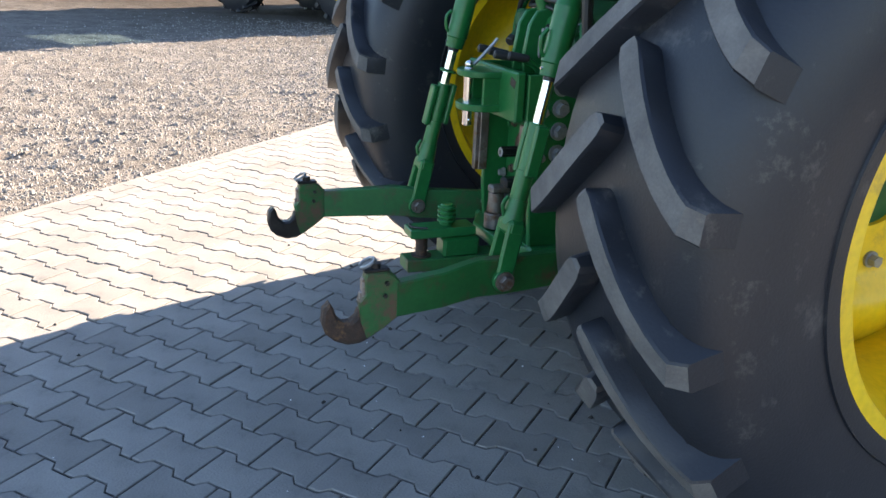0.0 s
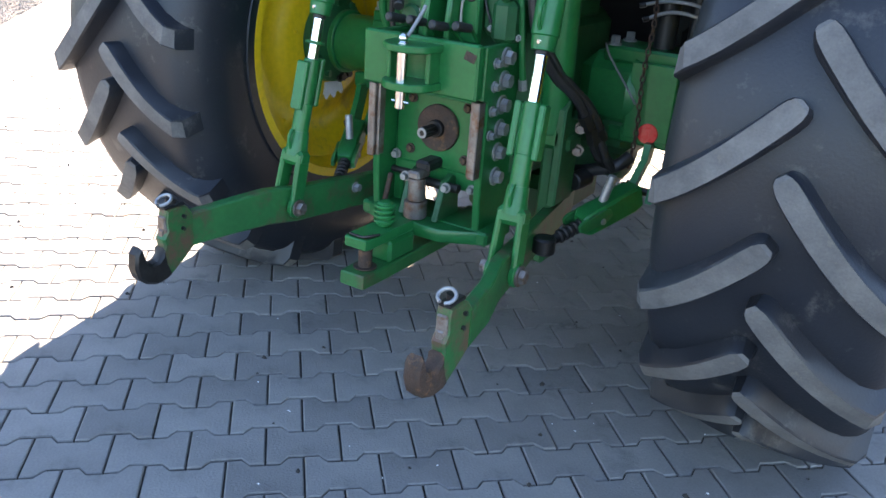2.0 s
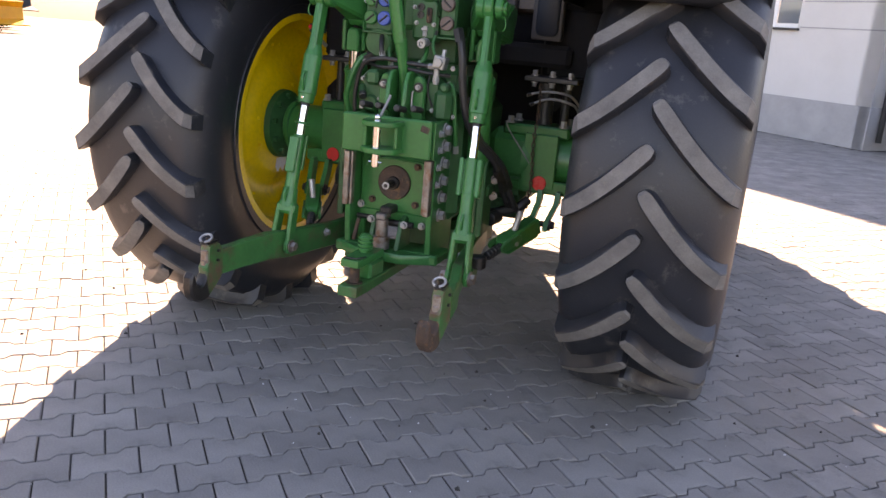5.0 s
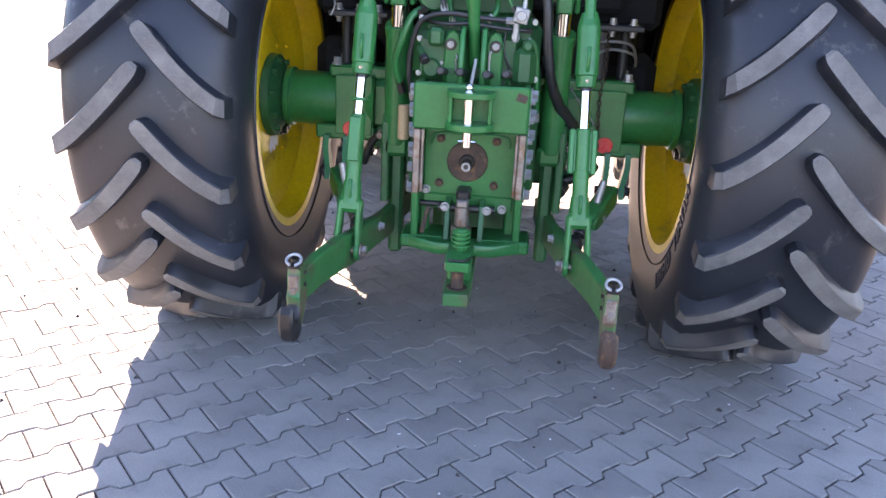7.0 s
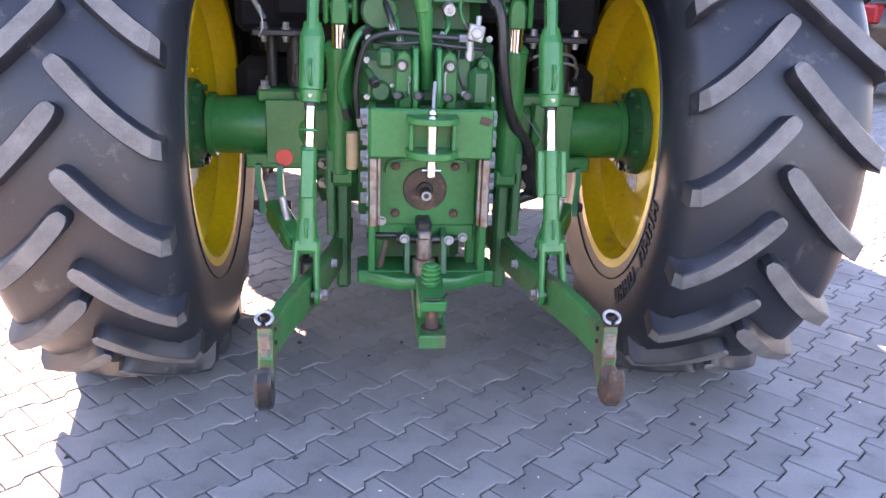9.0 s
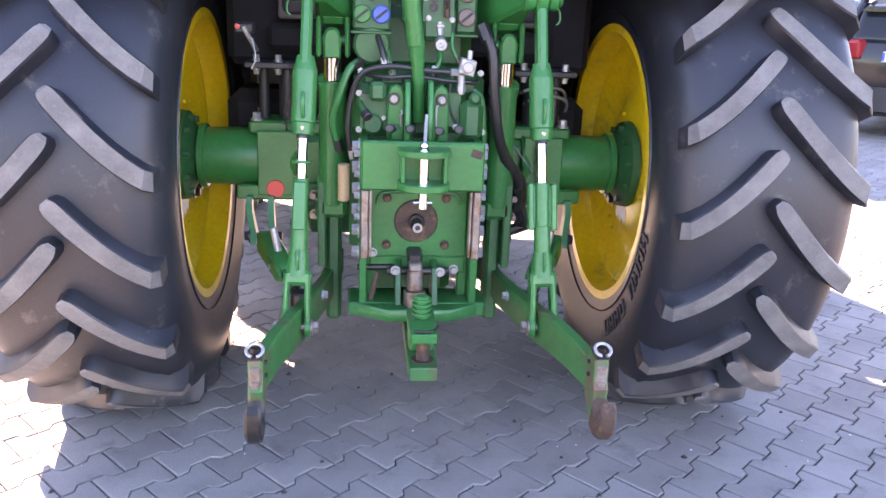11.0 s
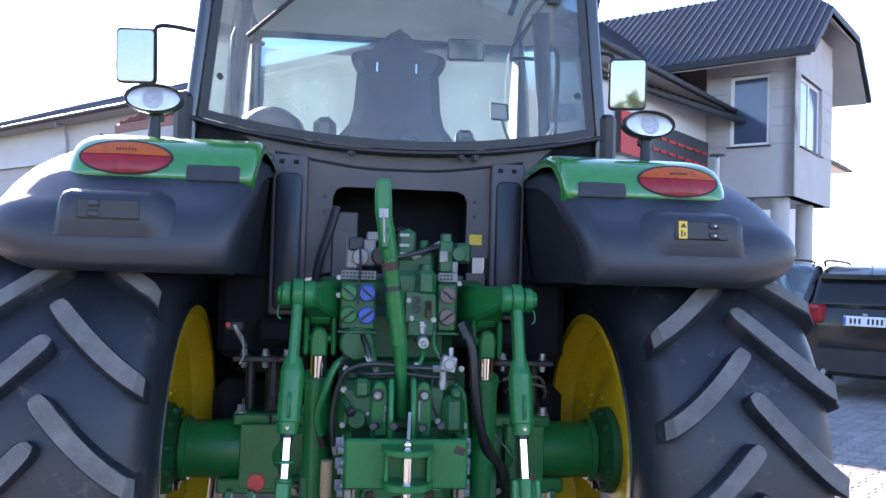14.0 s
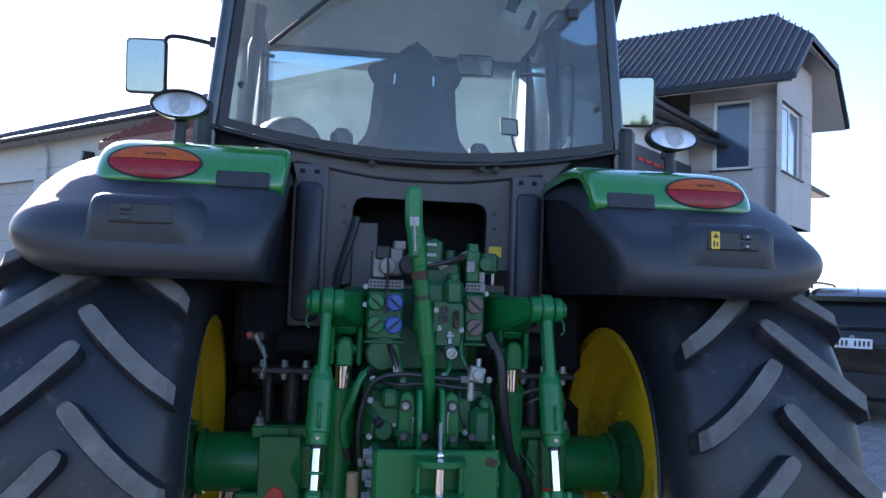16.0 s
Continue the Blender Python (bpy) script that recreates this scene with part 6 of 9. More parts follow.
    s.cyl(c, c + Vector((sx * 0.018, 0.012, 0.085)), 0.0135, seg=14, chamfer=0.003)
    s.cyl(a.lerp(b, 0.50) - side * 0.045, a.lerp(b, 0.50) + side * 0.045, 0.010, seg=12)
    part("lock_pin", s, "zinc", st, "grey spring lock pin")
    # forked bracket hanging from the axle pad
    for q in (-1, 1):
        s = Shape()
        x0, x1 = sx * 0.565 + q * 0.040, sx * 0.548 + q * 0.034
        k = loft([[(x0 + i * 0.011, -0.19 + j * 0.024, 0.79) for i, j in ((-1, -1), (1, -1), (1, 1), (-1, 1))],
                  [(x0 + i * 0.011, -0.205 + j * 0.024, 0.74) for i, j in ((-1, -1), (1, -1), (1, 1), (-1, 1))],
                  [(x1 + i * 0.011, -0.265 + j * 0.026, 0.665) for i, j in ((-1, -1), (1, -1), (1, 1), (-1, 1))],
                  [(x1 + i * 0.010, -0.285 + j * 0.022, 0.63) for i, j in ((-1, -1), (1, -1), (1, 1), (-1, 1))]])
        part("stabilizer_bracket", k, "green", tractor)
    s = Shape()
    s.cyl((sx * 0.548 - 0.058, -0.272, 0.655), (sx * 0.548 + 0.058, -0.272, 0.655), 0.013, seg=14)
    s.hexa((sx * 0.548 + 0.046, -0.272, 0.655), (1, 0, 0), 0.02, 0.022)
    s.hexa((sx * 0.548 - 0.046, -0.272, 0.655), (-1, 0, 0), 0.02, 0.022)
    part("bracket_pin", s, "darksteel", st)

# top link, parked upright in its hook
s = Shape()
s.tube([(-0.005, -0.55, 1.13), (-0.012, -0.575, 1.25), (-0.022, -0.60, 1.36)], 0.0205, 16, smooth=2)
s.cyl((-0.016, -0.588, 1.305), (-0.024, -0.602, 1.385), 0.0205, 0.027, 22)
s.cyl((-0.024, -0.602, 1.37), (-0.062, -0.638, 1.625), 0.027, seg=24, chamfer=0.005)
s.cyl((-0.062, -0.638, 1.62), (-0.066, -0.642, 1.66), 0.024, seg=20)
s.cyl((-0.066, -0.642, 1.655), (-0.080, -0.655, 1.755), 0.027, 0.025, seg=20, chamfer=0.004)
tl = part("top_link", s, "green", tractor, "green top link parked upright")
s = Shape()
s.tube([(-0.062, -0.638, 1.615), (-0.0655, -0.6415, 1.642)], 0.028, 18, smooth=0)
part("rusty_collar", s, "rust", tl)
s = Shape()
s.prism([(-0.119, 1.80), (-0.121, 1.87), (-0.116, 1.900), (-0.106, 1.908), (-0.080, 1.908), (-0.071, 1.898), (-0.067, 1.86), (-0.064, 1.79), (-0.055, 1.74), (-0.070, 1.68), (-0.100, 1.68), (-0.108, 1.74)], xz(-0.655), 0.045, 0.010)
part("top_link_hook", s, "green", tl)
s = Shape()
s.tube([(-0.092, -0.682, 1.80), (-0.090, -0.686, 1.75), (-0.086, -0.684, 1.70)], 0.004, 6)
s.box((-0.092, -0.680, 1.795), (0.03, 0.006, 0.03), 0.002)
part("hook_spring", s, "zinc", tl)
s = Shape()
s.cyl((-0.052, -0.63, 1.55), (-0.0545, -0.632, 1.565), 0.0276, seg=20)
part("link_band", s, "hose", tl)

# ---- hydraulic couplers and pipes ----
def coupler_block(x0, x1, caps, z0=1.41, z1=1.575):
    s = Shape()
    s.box(((x0 + x1) / 2, -0.42, (z0 + z1) / 2), (x1 - x0, 0.20, z1 - z0), 0.008)
    s.box(((x0 + x1) / 2, -0.50, z0 - 0.006), (x1 - x0 + 0.012, 0.06, 0.010), 0.003)
    blk = part("coupler_block", s, "green_dark", tractor, "green hydraulic coupler block")
    for x, z, m in caps:
        s = Shape()
        s.cyl((x, -0.518, z), (x, -0.540, z), 0.0285, seg=26, chamfer=0.004)
        cap = part("coupler_cap", s, m, blk, {"blue": "blue coupler cap", "green": "green coupler cap"}.get(m, "grey-brown coupler cap"))
        s = Shape()
        s.box((x, -0.5415, z), (0.044, 0.008, 0.007), 0.002, (0, 40 if z > 1.5 else -40, 0))
        part("cap_grip", s, "black" if m != "blue" else "darksteel", cap)
    s = Shape()
    s.box(((x0 + x1) / 2, -0.524, z1 + 0.02), (x1 - x0 - 0.004, 0.006, 0.030), 0.002)
    lb = part("coupler_label", s, "label_grey", blk, "pale label strip with dark bars")
    s = Shape()
    w = x1 - x0
    for k in range(int(w / 0.012) - 1):
        for q in (-0.006, 0.006):
            s.box((x0 + 0.010 + k * 0.012, -0.528, z1 + 0.02 + q), (0.008, 0.004, 0.006), 0.001)
    part("label_bar", s, "black", lb)
    return blk


coupler_block(-0.222, -0.102, [(-0.192, 1.535, "green"), (-0.132, 1.535, "blue"), (-0.192, 1.461, "green"), (-0.132, 1.461, "blue")])
coupler_block(0.105, 0.175, [(0.140, 1.535, "brown_cap"), (0.140, 1.461, "brown_cap")])
s = Shape()
s.box((-0.185, -0.43, 1.665), (0.045, 0.14, 0.10), 0.006)
s.box((-0.130, -0.43, 1.672), (0.045, 0.14, 0.09), 0.006)
s.box((-0.118, -0.47, 1.728), (0.04, 0.06, 0.030), 0.004)
sol = part("solenoid", s, "alloy", tractor, "bare grey solenoid valve block")
s = Shape()
s.cyl((-0.158, -0.49, 1.655), (-0.158, -0.53, 1.655), 0.028, seg=22, chamfer=0.004)
part("solenoid_coil", s, "alloy", sol)
s = Shape()
s.box((-0.175, -0.50, 1.700), (0.05, 0.03, 0.045), 0.005)
part("coil_connector", s, "black", sol)
s = Shape()
s.tube([(-0.16, -0.52, 1.69), (-0.158, -0.545, 1.64), (-0.160, -0.535, 1.58), (-0.162, -0.555, 1.50)], 0.004, 8)
s.cyl((-0.09, -0.50, 1.66), (-0.09, -0.56, 1.66), 0.033, seg=20, chamfer=0.006)
part("solenoid_plug", s, "black", tractor)
s = Shape()
s.box((0.135, -0.43, 1.665), (0.05, 0.14, 0.11), 0.006)
s.box((0.195, -0.43, 1.68), (0.06, 0.12, 0.07), 0.01)
s.box((0.135, -0.47, 1.725), (0.035, 0.05, 0.04), 0.004)
s.cyl((0.175, -0.49, 1.675), (0.175, -0.53, 1.675), 0.024, seg=20, chamfer=0.003)
part("solenoid", s, "green_dark", tractor, "green solenoid valve block")
s = Shape()
s.box((0.125, -0.505, 1.665), (0.03, 0.012, 0.04), 0.003)
s.box((0.165, -0.505, 1.63), (0.02, 0.012, 0.04), 0.003)
part("solenoid_label", s, "alloy", tractor)
# middle valve stack between the couplers
s = Shape()
s.box((0.03, -0.40, 1.60), (0.13, 0.16, 0.16), 0.012)
s.box((0.00, -0.44, 1.70), (0.06, 0.10, 0.10), 0.008)
s.cyl((0.06, -0.44, 1.66), (0.06, -0.44, 1.72), 0.02, seg=16)
s.cyl((0.03, -0.48, 1.53), (0.03, -0.51, 1.53), 0.022, seg=18, chamfer=0.003)
s.cyl((0.03, -0.48, 1.50), (0.03, -0.505, 1.49), 0.020, seg=18, chamfer=0.003)
part("valve_body", s, "green_dark", tractor)
s = Shape()
for x, z in ((-0.01, 1.70), (-0.01, 1.67), (-0.01, 1.735)):
    s.box((x, -0.493, z), (0.035, 0.006, 0.012), 0.002)
for x, y, z in ((0.006, -0.546, 1.515), (0.017, -0.546, 1.455), (-0.228, -0.50, 1.585), (-0.228, -0.50, 1.525), (0.182, -0.50, 1.575), (0.092, -0.546, 1.452)):
    s.hexa((x, y, z), (0, -1, 0), 0.0068, 0.014)
each_part("valve_bolt", s, "zinc", tractor)
s = Shape()
s.prism([(-0.004, 1.442), (0.100, 1.442), (0.100, 1.53), (0.088, 1.545), (-0.004, 1.545)], xz(-0.535), 0.022, 0.004)
vp = part("valve_plate", s, "green_dark", tractor, "green valve plate with plugs and a small lever")
s = Shape()
s.box((0.064, -0.53, 1.575), (0.066, 0.05, 0.085), 0.014)
s.cyl((0.064, -0.52, 1.61), (0.064, -0.52, 1.64), 0.022, seg=18, chamfer=0.004)
part("valve_head", s, "green_dark", vp)
for z in (1.517, 1.487):
    s = Shape()
    s.lathe([(0.0, 0.015), (0.006, 0.015), (0.006, 0.009), (0.001, 0.008), (0.001, 0.0004)], lambda a, r, t: (0.033 + r * math.cos(t), -0.546 - a, z + r * math.sin(t)), 20)
    part("valve_plug", s, "darksteel", vp)
s = Shape()
s.box((0.073, -0.556, 1.487), (0.019, 0.022, 0.060), 0.005)
lever = part("valve_lever", s, "rust", vp, "small brown locking lever")
s = Shape()
s.box((0.073, -0.568, 1.497), (0.008, 0.006, 0.026), 0.002)
part("lever_slot", s, "matte_black", lever)
# quick coupler nipple and the pressure switch
s = Shape()
s.cyl((0.055, -0.545, 1.445), (0.056, -0.550, 1.405), 0.010, seg=6)
s.box((0.055, -0.548, 1.432), (0.026, 0.022, 0.012), 0.003)
s.lathe([(0.0, 0.019), (0.055, 0.019), (0.060, 0.017), (0.060, 0.0105), (0.050, 0.010), (0.050, 0.0045), (0.058, 0.004), (0.058, 0.0003)], lambda a, r, t: (0.057 + r * math.cos(t), -0.525 - a, 1.385 - 0.15 * a + r * math.sin(t)), 24)
part("hydraulic_nipple", s, "zinc", tractor, "zinc-plated hydraulic nipple")
s = Shape()
s.box((0.143, -0.575, 1.310), (0.050, 0.05, 0.050), 0.004, (0, 12, 0))
s.cyl((0.143, -0.60, 1.310), (0.143, -0.612, 1.310), 0.018, seg=20, chamfer=0.003)
s.cyl((0.127, -0.57, 1.222), (0.127, -0.57, 1.285), 0.012, seg=16, chamfer=0.002)
s.cyl((0.127, -0.57, 1.232), (0.127, -0.57, 1.25), 0.0155, seg=6)
s.cyl((0.150, -0.57, 1.33), (0.153, -0.565, 1.36), 0.009, seg=12)
part("pressure_valve", s, "zinc", tractor, "bare aluminium pressure valve")
def hydraulic_line(pts, r, m):
    """A bent pipe or hose with a nut at either end."""
    s = Shape()
    s.tube(pts, r, 10, smooth=5)
    hz = part("hydraulic_hose" if m == "hose" else "hydraulic_pipe", s, m, tractor)
    for a, b in ((pts[0], pts[1]), (pts[-1], pts[-2])):
        a, b = Vector(a), Vector(b)
        d = (b - a).normalized()
        s = Shape()
        s.cyl(a, a + d * r * 3.2, r * 1.35, seg=6)
        part("pipe_nut", s, "zinc" if 0.008 < r < 0.0125 else "darksteel", hz)


hydraulic_line([(-0.22, -0.53, 1.0), (-0.235, -0.55, 1.1), (-0.225, -0.56, 1.2), (-0.19, -0.57, 1.28), (-0.1, -0.58, 1.305), (0.02, -0.58, 1.295), (0.12, -0.57, 1.29)], 0.009, "hose")
hydraulic_line([(-0.2, -0.52, 1.28), (-0.12, -0.57, 1.27), (-0.02, -0.575, 1.275), (0.08, -0.575, 1.265), (0.18, -0.55, 1.26)], 0.007, "hose")
hydraulic_line([(-0.26, -0.5, 1.02), (-0.285, -0.53, 1.12), (-0.262, -0.545, 1.21), (-0.23, -0.53, 1.29), (-0.19, -0.5, 1.315)], 0.013, "green")
hydraulic_line([(0.19, -0.53, 1.44), (0.225, -0.56, 1.36), (0.24, -0.56, 1.22), (0.262, -0.54, 1.1), (0.3, -0.48, 1.0), (0.355, -0.42, 0.93), (0.38, -0.36, 0.84)], 0.017, "hose")
hydraulic_line([(0.24, -0.52, 1.18), (0.275, -0.5, 1.07), (0.325, -0.44, 0.98), (0.385, -0.38, 0.9), (0.405, -0.3, 0.8)], 0.015, "hose")
hydraulic_line([(0.1, -0.53, 1.43), (0.095, -0.55, 1.37), (0.12, -0.56, 1.32)], 0.006, "green")
hydraulic_line([(0.17, -0.54, 1.23), (0.2, -0.55, 1.2), (0.215, -0.54, 1.05), (0.22, -0.52, 0.95)], 0.01, "green")
hydraulic_line([(-0.005, -0.44, 1.63), (0.01, -0.46, 1.69), (0.012, -0.44, 1.74), (-0.02, -0.38, 1.75)], 0.016, "green")
hydraulic_line([(0.02, -0.48, 1.66), (0.08, -0.5, 1.69), (0.12, -0.47, 1.71)], 0.01, "hose")
hydraulic_line([(-0.1, -0.54, 1.69), (-0.05, -0.56, 1.66), (0.03, -0.53, 1.675), (0.1, -0.5, 1.7)], 0.008, "hose")
hydraulic_line([(0.1, -0.55, 1.28), (0.09, -0.56, 1.2), (0.115, -0.56, 1.13)], 0.004, "hose")
hydraulic_line([(-0.155, -0.48, 1.42), (-0.13, -0.55, 1.36), (-0.115, -0.56, 1.3)], 0.01, "hose")
hydraulic_line([(-0.12, -0.47, 1.4), (-0.105, -0.52, 1.33), (-0.09, -0.52, 1.26)], 0.009, "green")
hydraulic_line([(0.04, -0.47, 1.4), (0.06, -0.53, 1.33), (0.03, -0.54, 1.28)], 0.009, "green")
hydraulic_line([(0.62, 0.02, 1.1), (0.6, -0.06, 1.16), (0.5, -0.1, 1.18), (0.42, -0.14, 1.15)], 0.006, "zinc")
hydraulic_line([(0.62, 0.02, 1.14), (0.58, -0.07, 1.2), (0.48, -0.1, 1.21), (0.4, -0.13, 1.19)], 0.006, "zinc")
hydraulic_line([(0.38, -0.34, 0.84), (0.39, -0.3, 0.76), (0.42, -0.24, 0.7)], 0.018, "hose")
s = Shape()
s.cyl((-0.247, -0.555, 0.862), (-0.247, -0.555, 0.985), 0.0205, seg=20, chamfer=0.003)
part("hose_sleeve", s, "tan", tractor, "tan plastic hose sleeve")
# thin wire on the axle casing, bent dark pipe and hose ends under it
s = Shape()
s.tube([(0.335, -0.20, 1.075), (0.346, -0.195, 1.045), (0.372, -0.195, 1.01), (0.40, -0.195, 0.975), (0.432, -0.195, 0.935), (0.458, -0.195, 0.90)], 0.0035, 6)
part("sensor_wire", s, "label_grey", tractor, "thin pale wire")
s = Shape()
s.tube([(0.30, -0.24, 0.66), (0.345, -0.25, 0.672), (0.40, -0.25, 0.692), (0.45, -0.25, 0.712), (0.475, -0.22, 0.74)], 0.021, 14)
s.cyl((0.335, -0.32, 0.648), (0.355, -0.25, 0.656), 0.030, seg=18, chamfer=0.004)
part("drain_pipe", s, "black", tractor, "bent black pipe")
for sx in (-1, 1):
    s = Shape()
    for z in (0.835, 0.765):
        s.hexa((sx * 0.352, -0.36, z), (0.3 * sx, -1, 0), 0.014, 0.03)
    each_part("hose_nut", s, "steel", tractor)
    s = Shape()
    s.tube([(sx * 0.37, -0.33, 0.83), (sx * 0.405, -0.31, 0.79), (sx * 0.425, -0.29, 0.735), (sx * 0.44, -0.26, 0.70)], 0.014, 10)
    part("hydraulic_hose", s, "hose", tractor)
    s = Shape()
    s.prism([(0.33, 0.60), (0.46, 0.60), (0.46, 0.90), (0.43, 0.93), (0.40, 0.87), (0.36, 0.86), (0.33, 0.88)], yz(sx * 0.325), 0.03, 0.006)
    part("axle_ear", s, "green_dark", tractor)
# safety chain by the axle
s = Shape()
for k in range(22):
    c = Vector((-0.46 + 0.012 * math.sin(k * 0.5), -0.16, 1.27 - k * 0.021))
    rot = pose(*c, 0, 0, 90 * (k % 2))
    ring = [rot @ Vector((0.006 * math.cos(a), 0, 0.0125 * math.sin(a))) for a in np.linspace(0, 2 * math.pi, 9)]
    s.tube(ring, 0.0022, 5, smooth=0)
part("safety_chain", s, "darksteel", tractor, "dark hanging chain")
s = Shape()
for k in range(26):
    c = Vector((0.474 + 0.004 * math.sin(k * 0.4), -0.205, 1.235 - k * 0.021))
    rot = pose(*c, 0, 0, 90 * (k % 2))
    s.tube([rot @ Vector((0.007 * math.cos(a), 0, 0.0125 * math.sin(a))) for a in np.linspace(0, 2 * math.pi, 9)], 0.0028, 5, smooth=0)
part("safety_chain", s, "rust", tractor, "rusty hanging chain")
# cab suspension brackets and boxes under the cab
for sx in (-1, 1):
    s = Shape()
    s.box((sx * 0.50, -0.02, 1.262), (0.24, 0.22, 0.022), 0.004)
    s.cyl((sx * 0.47, -0.04, 1.05), (sx * 0.47, -0.04, 1.25), 0.035, seg=18, chamfer=0.005)
    s.cyl((sx * 0.56, -0.04, 1.05), (sx * 0.56, -0.04, 1.25), 0.02, seg=14)
    br = part("cab_bracket", s, "black", tractor)
    bolt_set("bracket_bolt", [(sx * x, -0.10, 1.274) for x in (0.42, 0.50, 0.58)], (0, 0, 1), 0.013, 0.025, "zinc", br)
    bolt_set("bracket_nut", [(sx * x, -0.10, 1.25) for x in (0.42, 0.50, 0.58)], (0, 0, -1), 0.012, 0.022, "zinc", br)
    s = Shape()
    s.box((sx * 0.56, 0.25, 1.42), (0.30, 0.40, 0.34), 0.03)
    s.box((sx * 0.60, 0.5, 0.95), (0.26, 0.8, 0.40), 0.05)
    part("side_box", s, "matte_black", tractor)
s = Shape()
s.tube([(-0.565, -0.20, 1.32), (-0.58, -0.25, 1.36), (-0.60, -0.26, 1.40)], 0.009, 8)
s.tube([(-0.575, -0.25, 1.36), (-0.56, -0.27, 1.30), (-0.575, -0.275, 1.26)], [0.008, 0.007, 0.003], 8)
part("trailer_socket_lever", s, "zinc", tractor)
s = Shape()
s.box((-0.60, -0.22, 1.395), (0.07, 0.06, 0.04), 0.008)
part("trailer_socket", s, "black", tractor)
s = Shape()
s.cyl((-0.622, -0.24, 1.40), (-0.622, -0.255, 1.40), 0.009, seg=12)
part("socket_cap", s, "red", tractor)

# ---- fenders ----
PROFILE = [(-0.77, 1.595), (-0.825, 1.597), (-0.854, 1.612), (-0.868, 1.65), (-0.862, 1.70), (-0.845, 1.742), (-0.81, 1.782), (-0.76, 1.815), (-0.70, 1.855), (-0.62, 1.905), (-0.50, 1.96), (-0.36, 2.005), (-0.20, 2.035), (0.0, 2.05), (0.22, 2.01), (0.45, 1.90), (0.68, 1.76), (0.86, 1.56), (0.97, 1.32), (1.02, 1.08)]


def refine(pts, k=3):
    out = []
    P = [Vector((a, b, 0)) for a, b in pts]
    for i in range(len(P) - 1):
        p0, p1, p2, p3 = P[max(i - 1, 0)], P[i], P[i + 1], P[min(i + 2, len(P) - 1)]
        for j in range(k):
            t = j / k
            q = 0.5 * (2 * p1 + (p2 - p0) * t + (2 * p0 - 5 * p1 + 4 * p2 - p3) * t * t + (3 * p1 - p0 - 3 * p2 + p3) * t ** 3)
            out.append((q.x, q.y))
    return out + [pts[-1]]


def shell(sx, profile, x_in, x_flat, x_out, drop, pivot, lean=0.0, z_top=1.86, soft=0.07, corner=None):
    """An arched cover: the profile (y, z) runs back to front, its outer side rounds down towards the pivot, its inner edge turns in by soft."""
    prof = refine(profile)
    cols = [x_in + soft * (1 - math.cos(radians(90 * k / 5))) for k in range(5)] + [x_in + soft + (x_flat - x_in - soft) * k / 6 for k in range(6)] + [x_flat + (x_out - x_flat) * math.sin(radians(90 * k / 10)) for k in range(11)]
    rows = []
    for y, z in prof:
        row = []
        squeeze = 1.0
        if corner and y < 0 and z < corner[0]:      # the lower outer corner of the rear face is rounded off
            squeeze = 1 - corner[1] * (1 - math.sqrt(max(0, 1 - ((corner[0] - z) / corner[2]) ** 2)))
        for x in cols:
            t = max(0.0, (x - x_flat) / (x_out - x_flat))
            d = drop * (1 - max(0, 1 - t ** 2.9) ** 0.42)
            w = max(0.0, (x_in + soft - x) / soft) if soft else 0.0
            d += soft * (1 - math.sqrt(max(0, 1 - w * w)))
            v = Vector((pivot[0] - y, pivot[1] - z))
            ln = v.length
            v = v / ln * min(d, ln * 0.8)
            xe = x_in + (x - x_in) * squeeze
            row.append((sx * (xe + lean * max(0, z_top - z) * (x_out - x) / (x_out - x_in)), y + v.x, z + v.y))
        rows.append(row)
    return rows


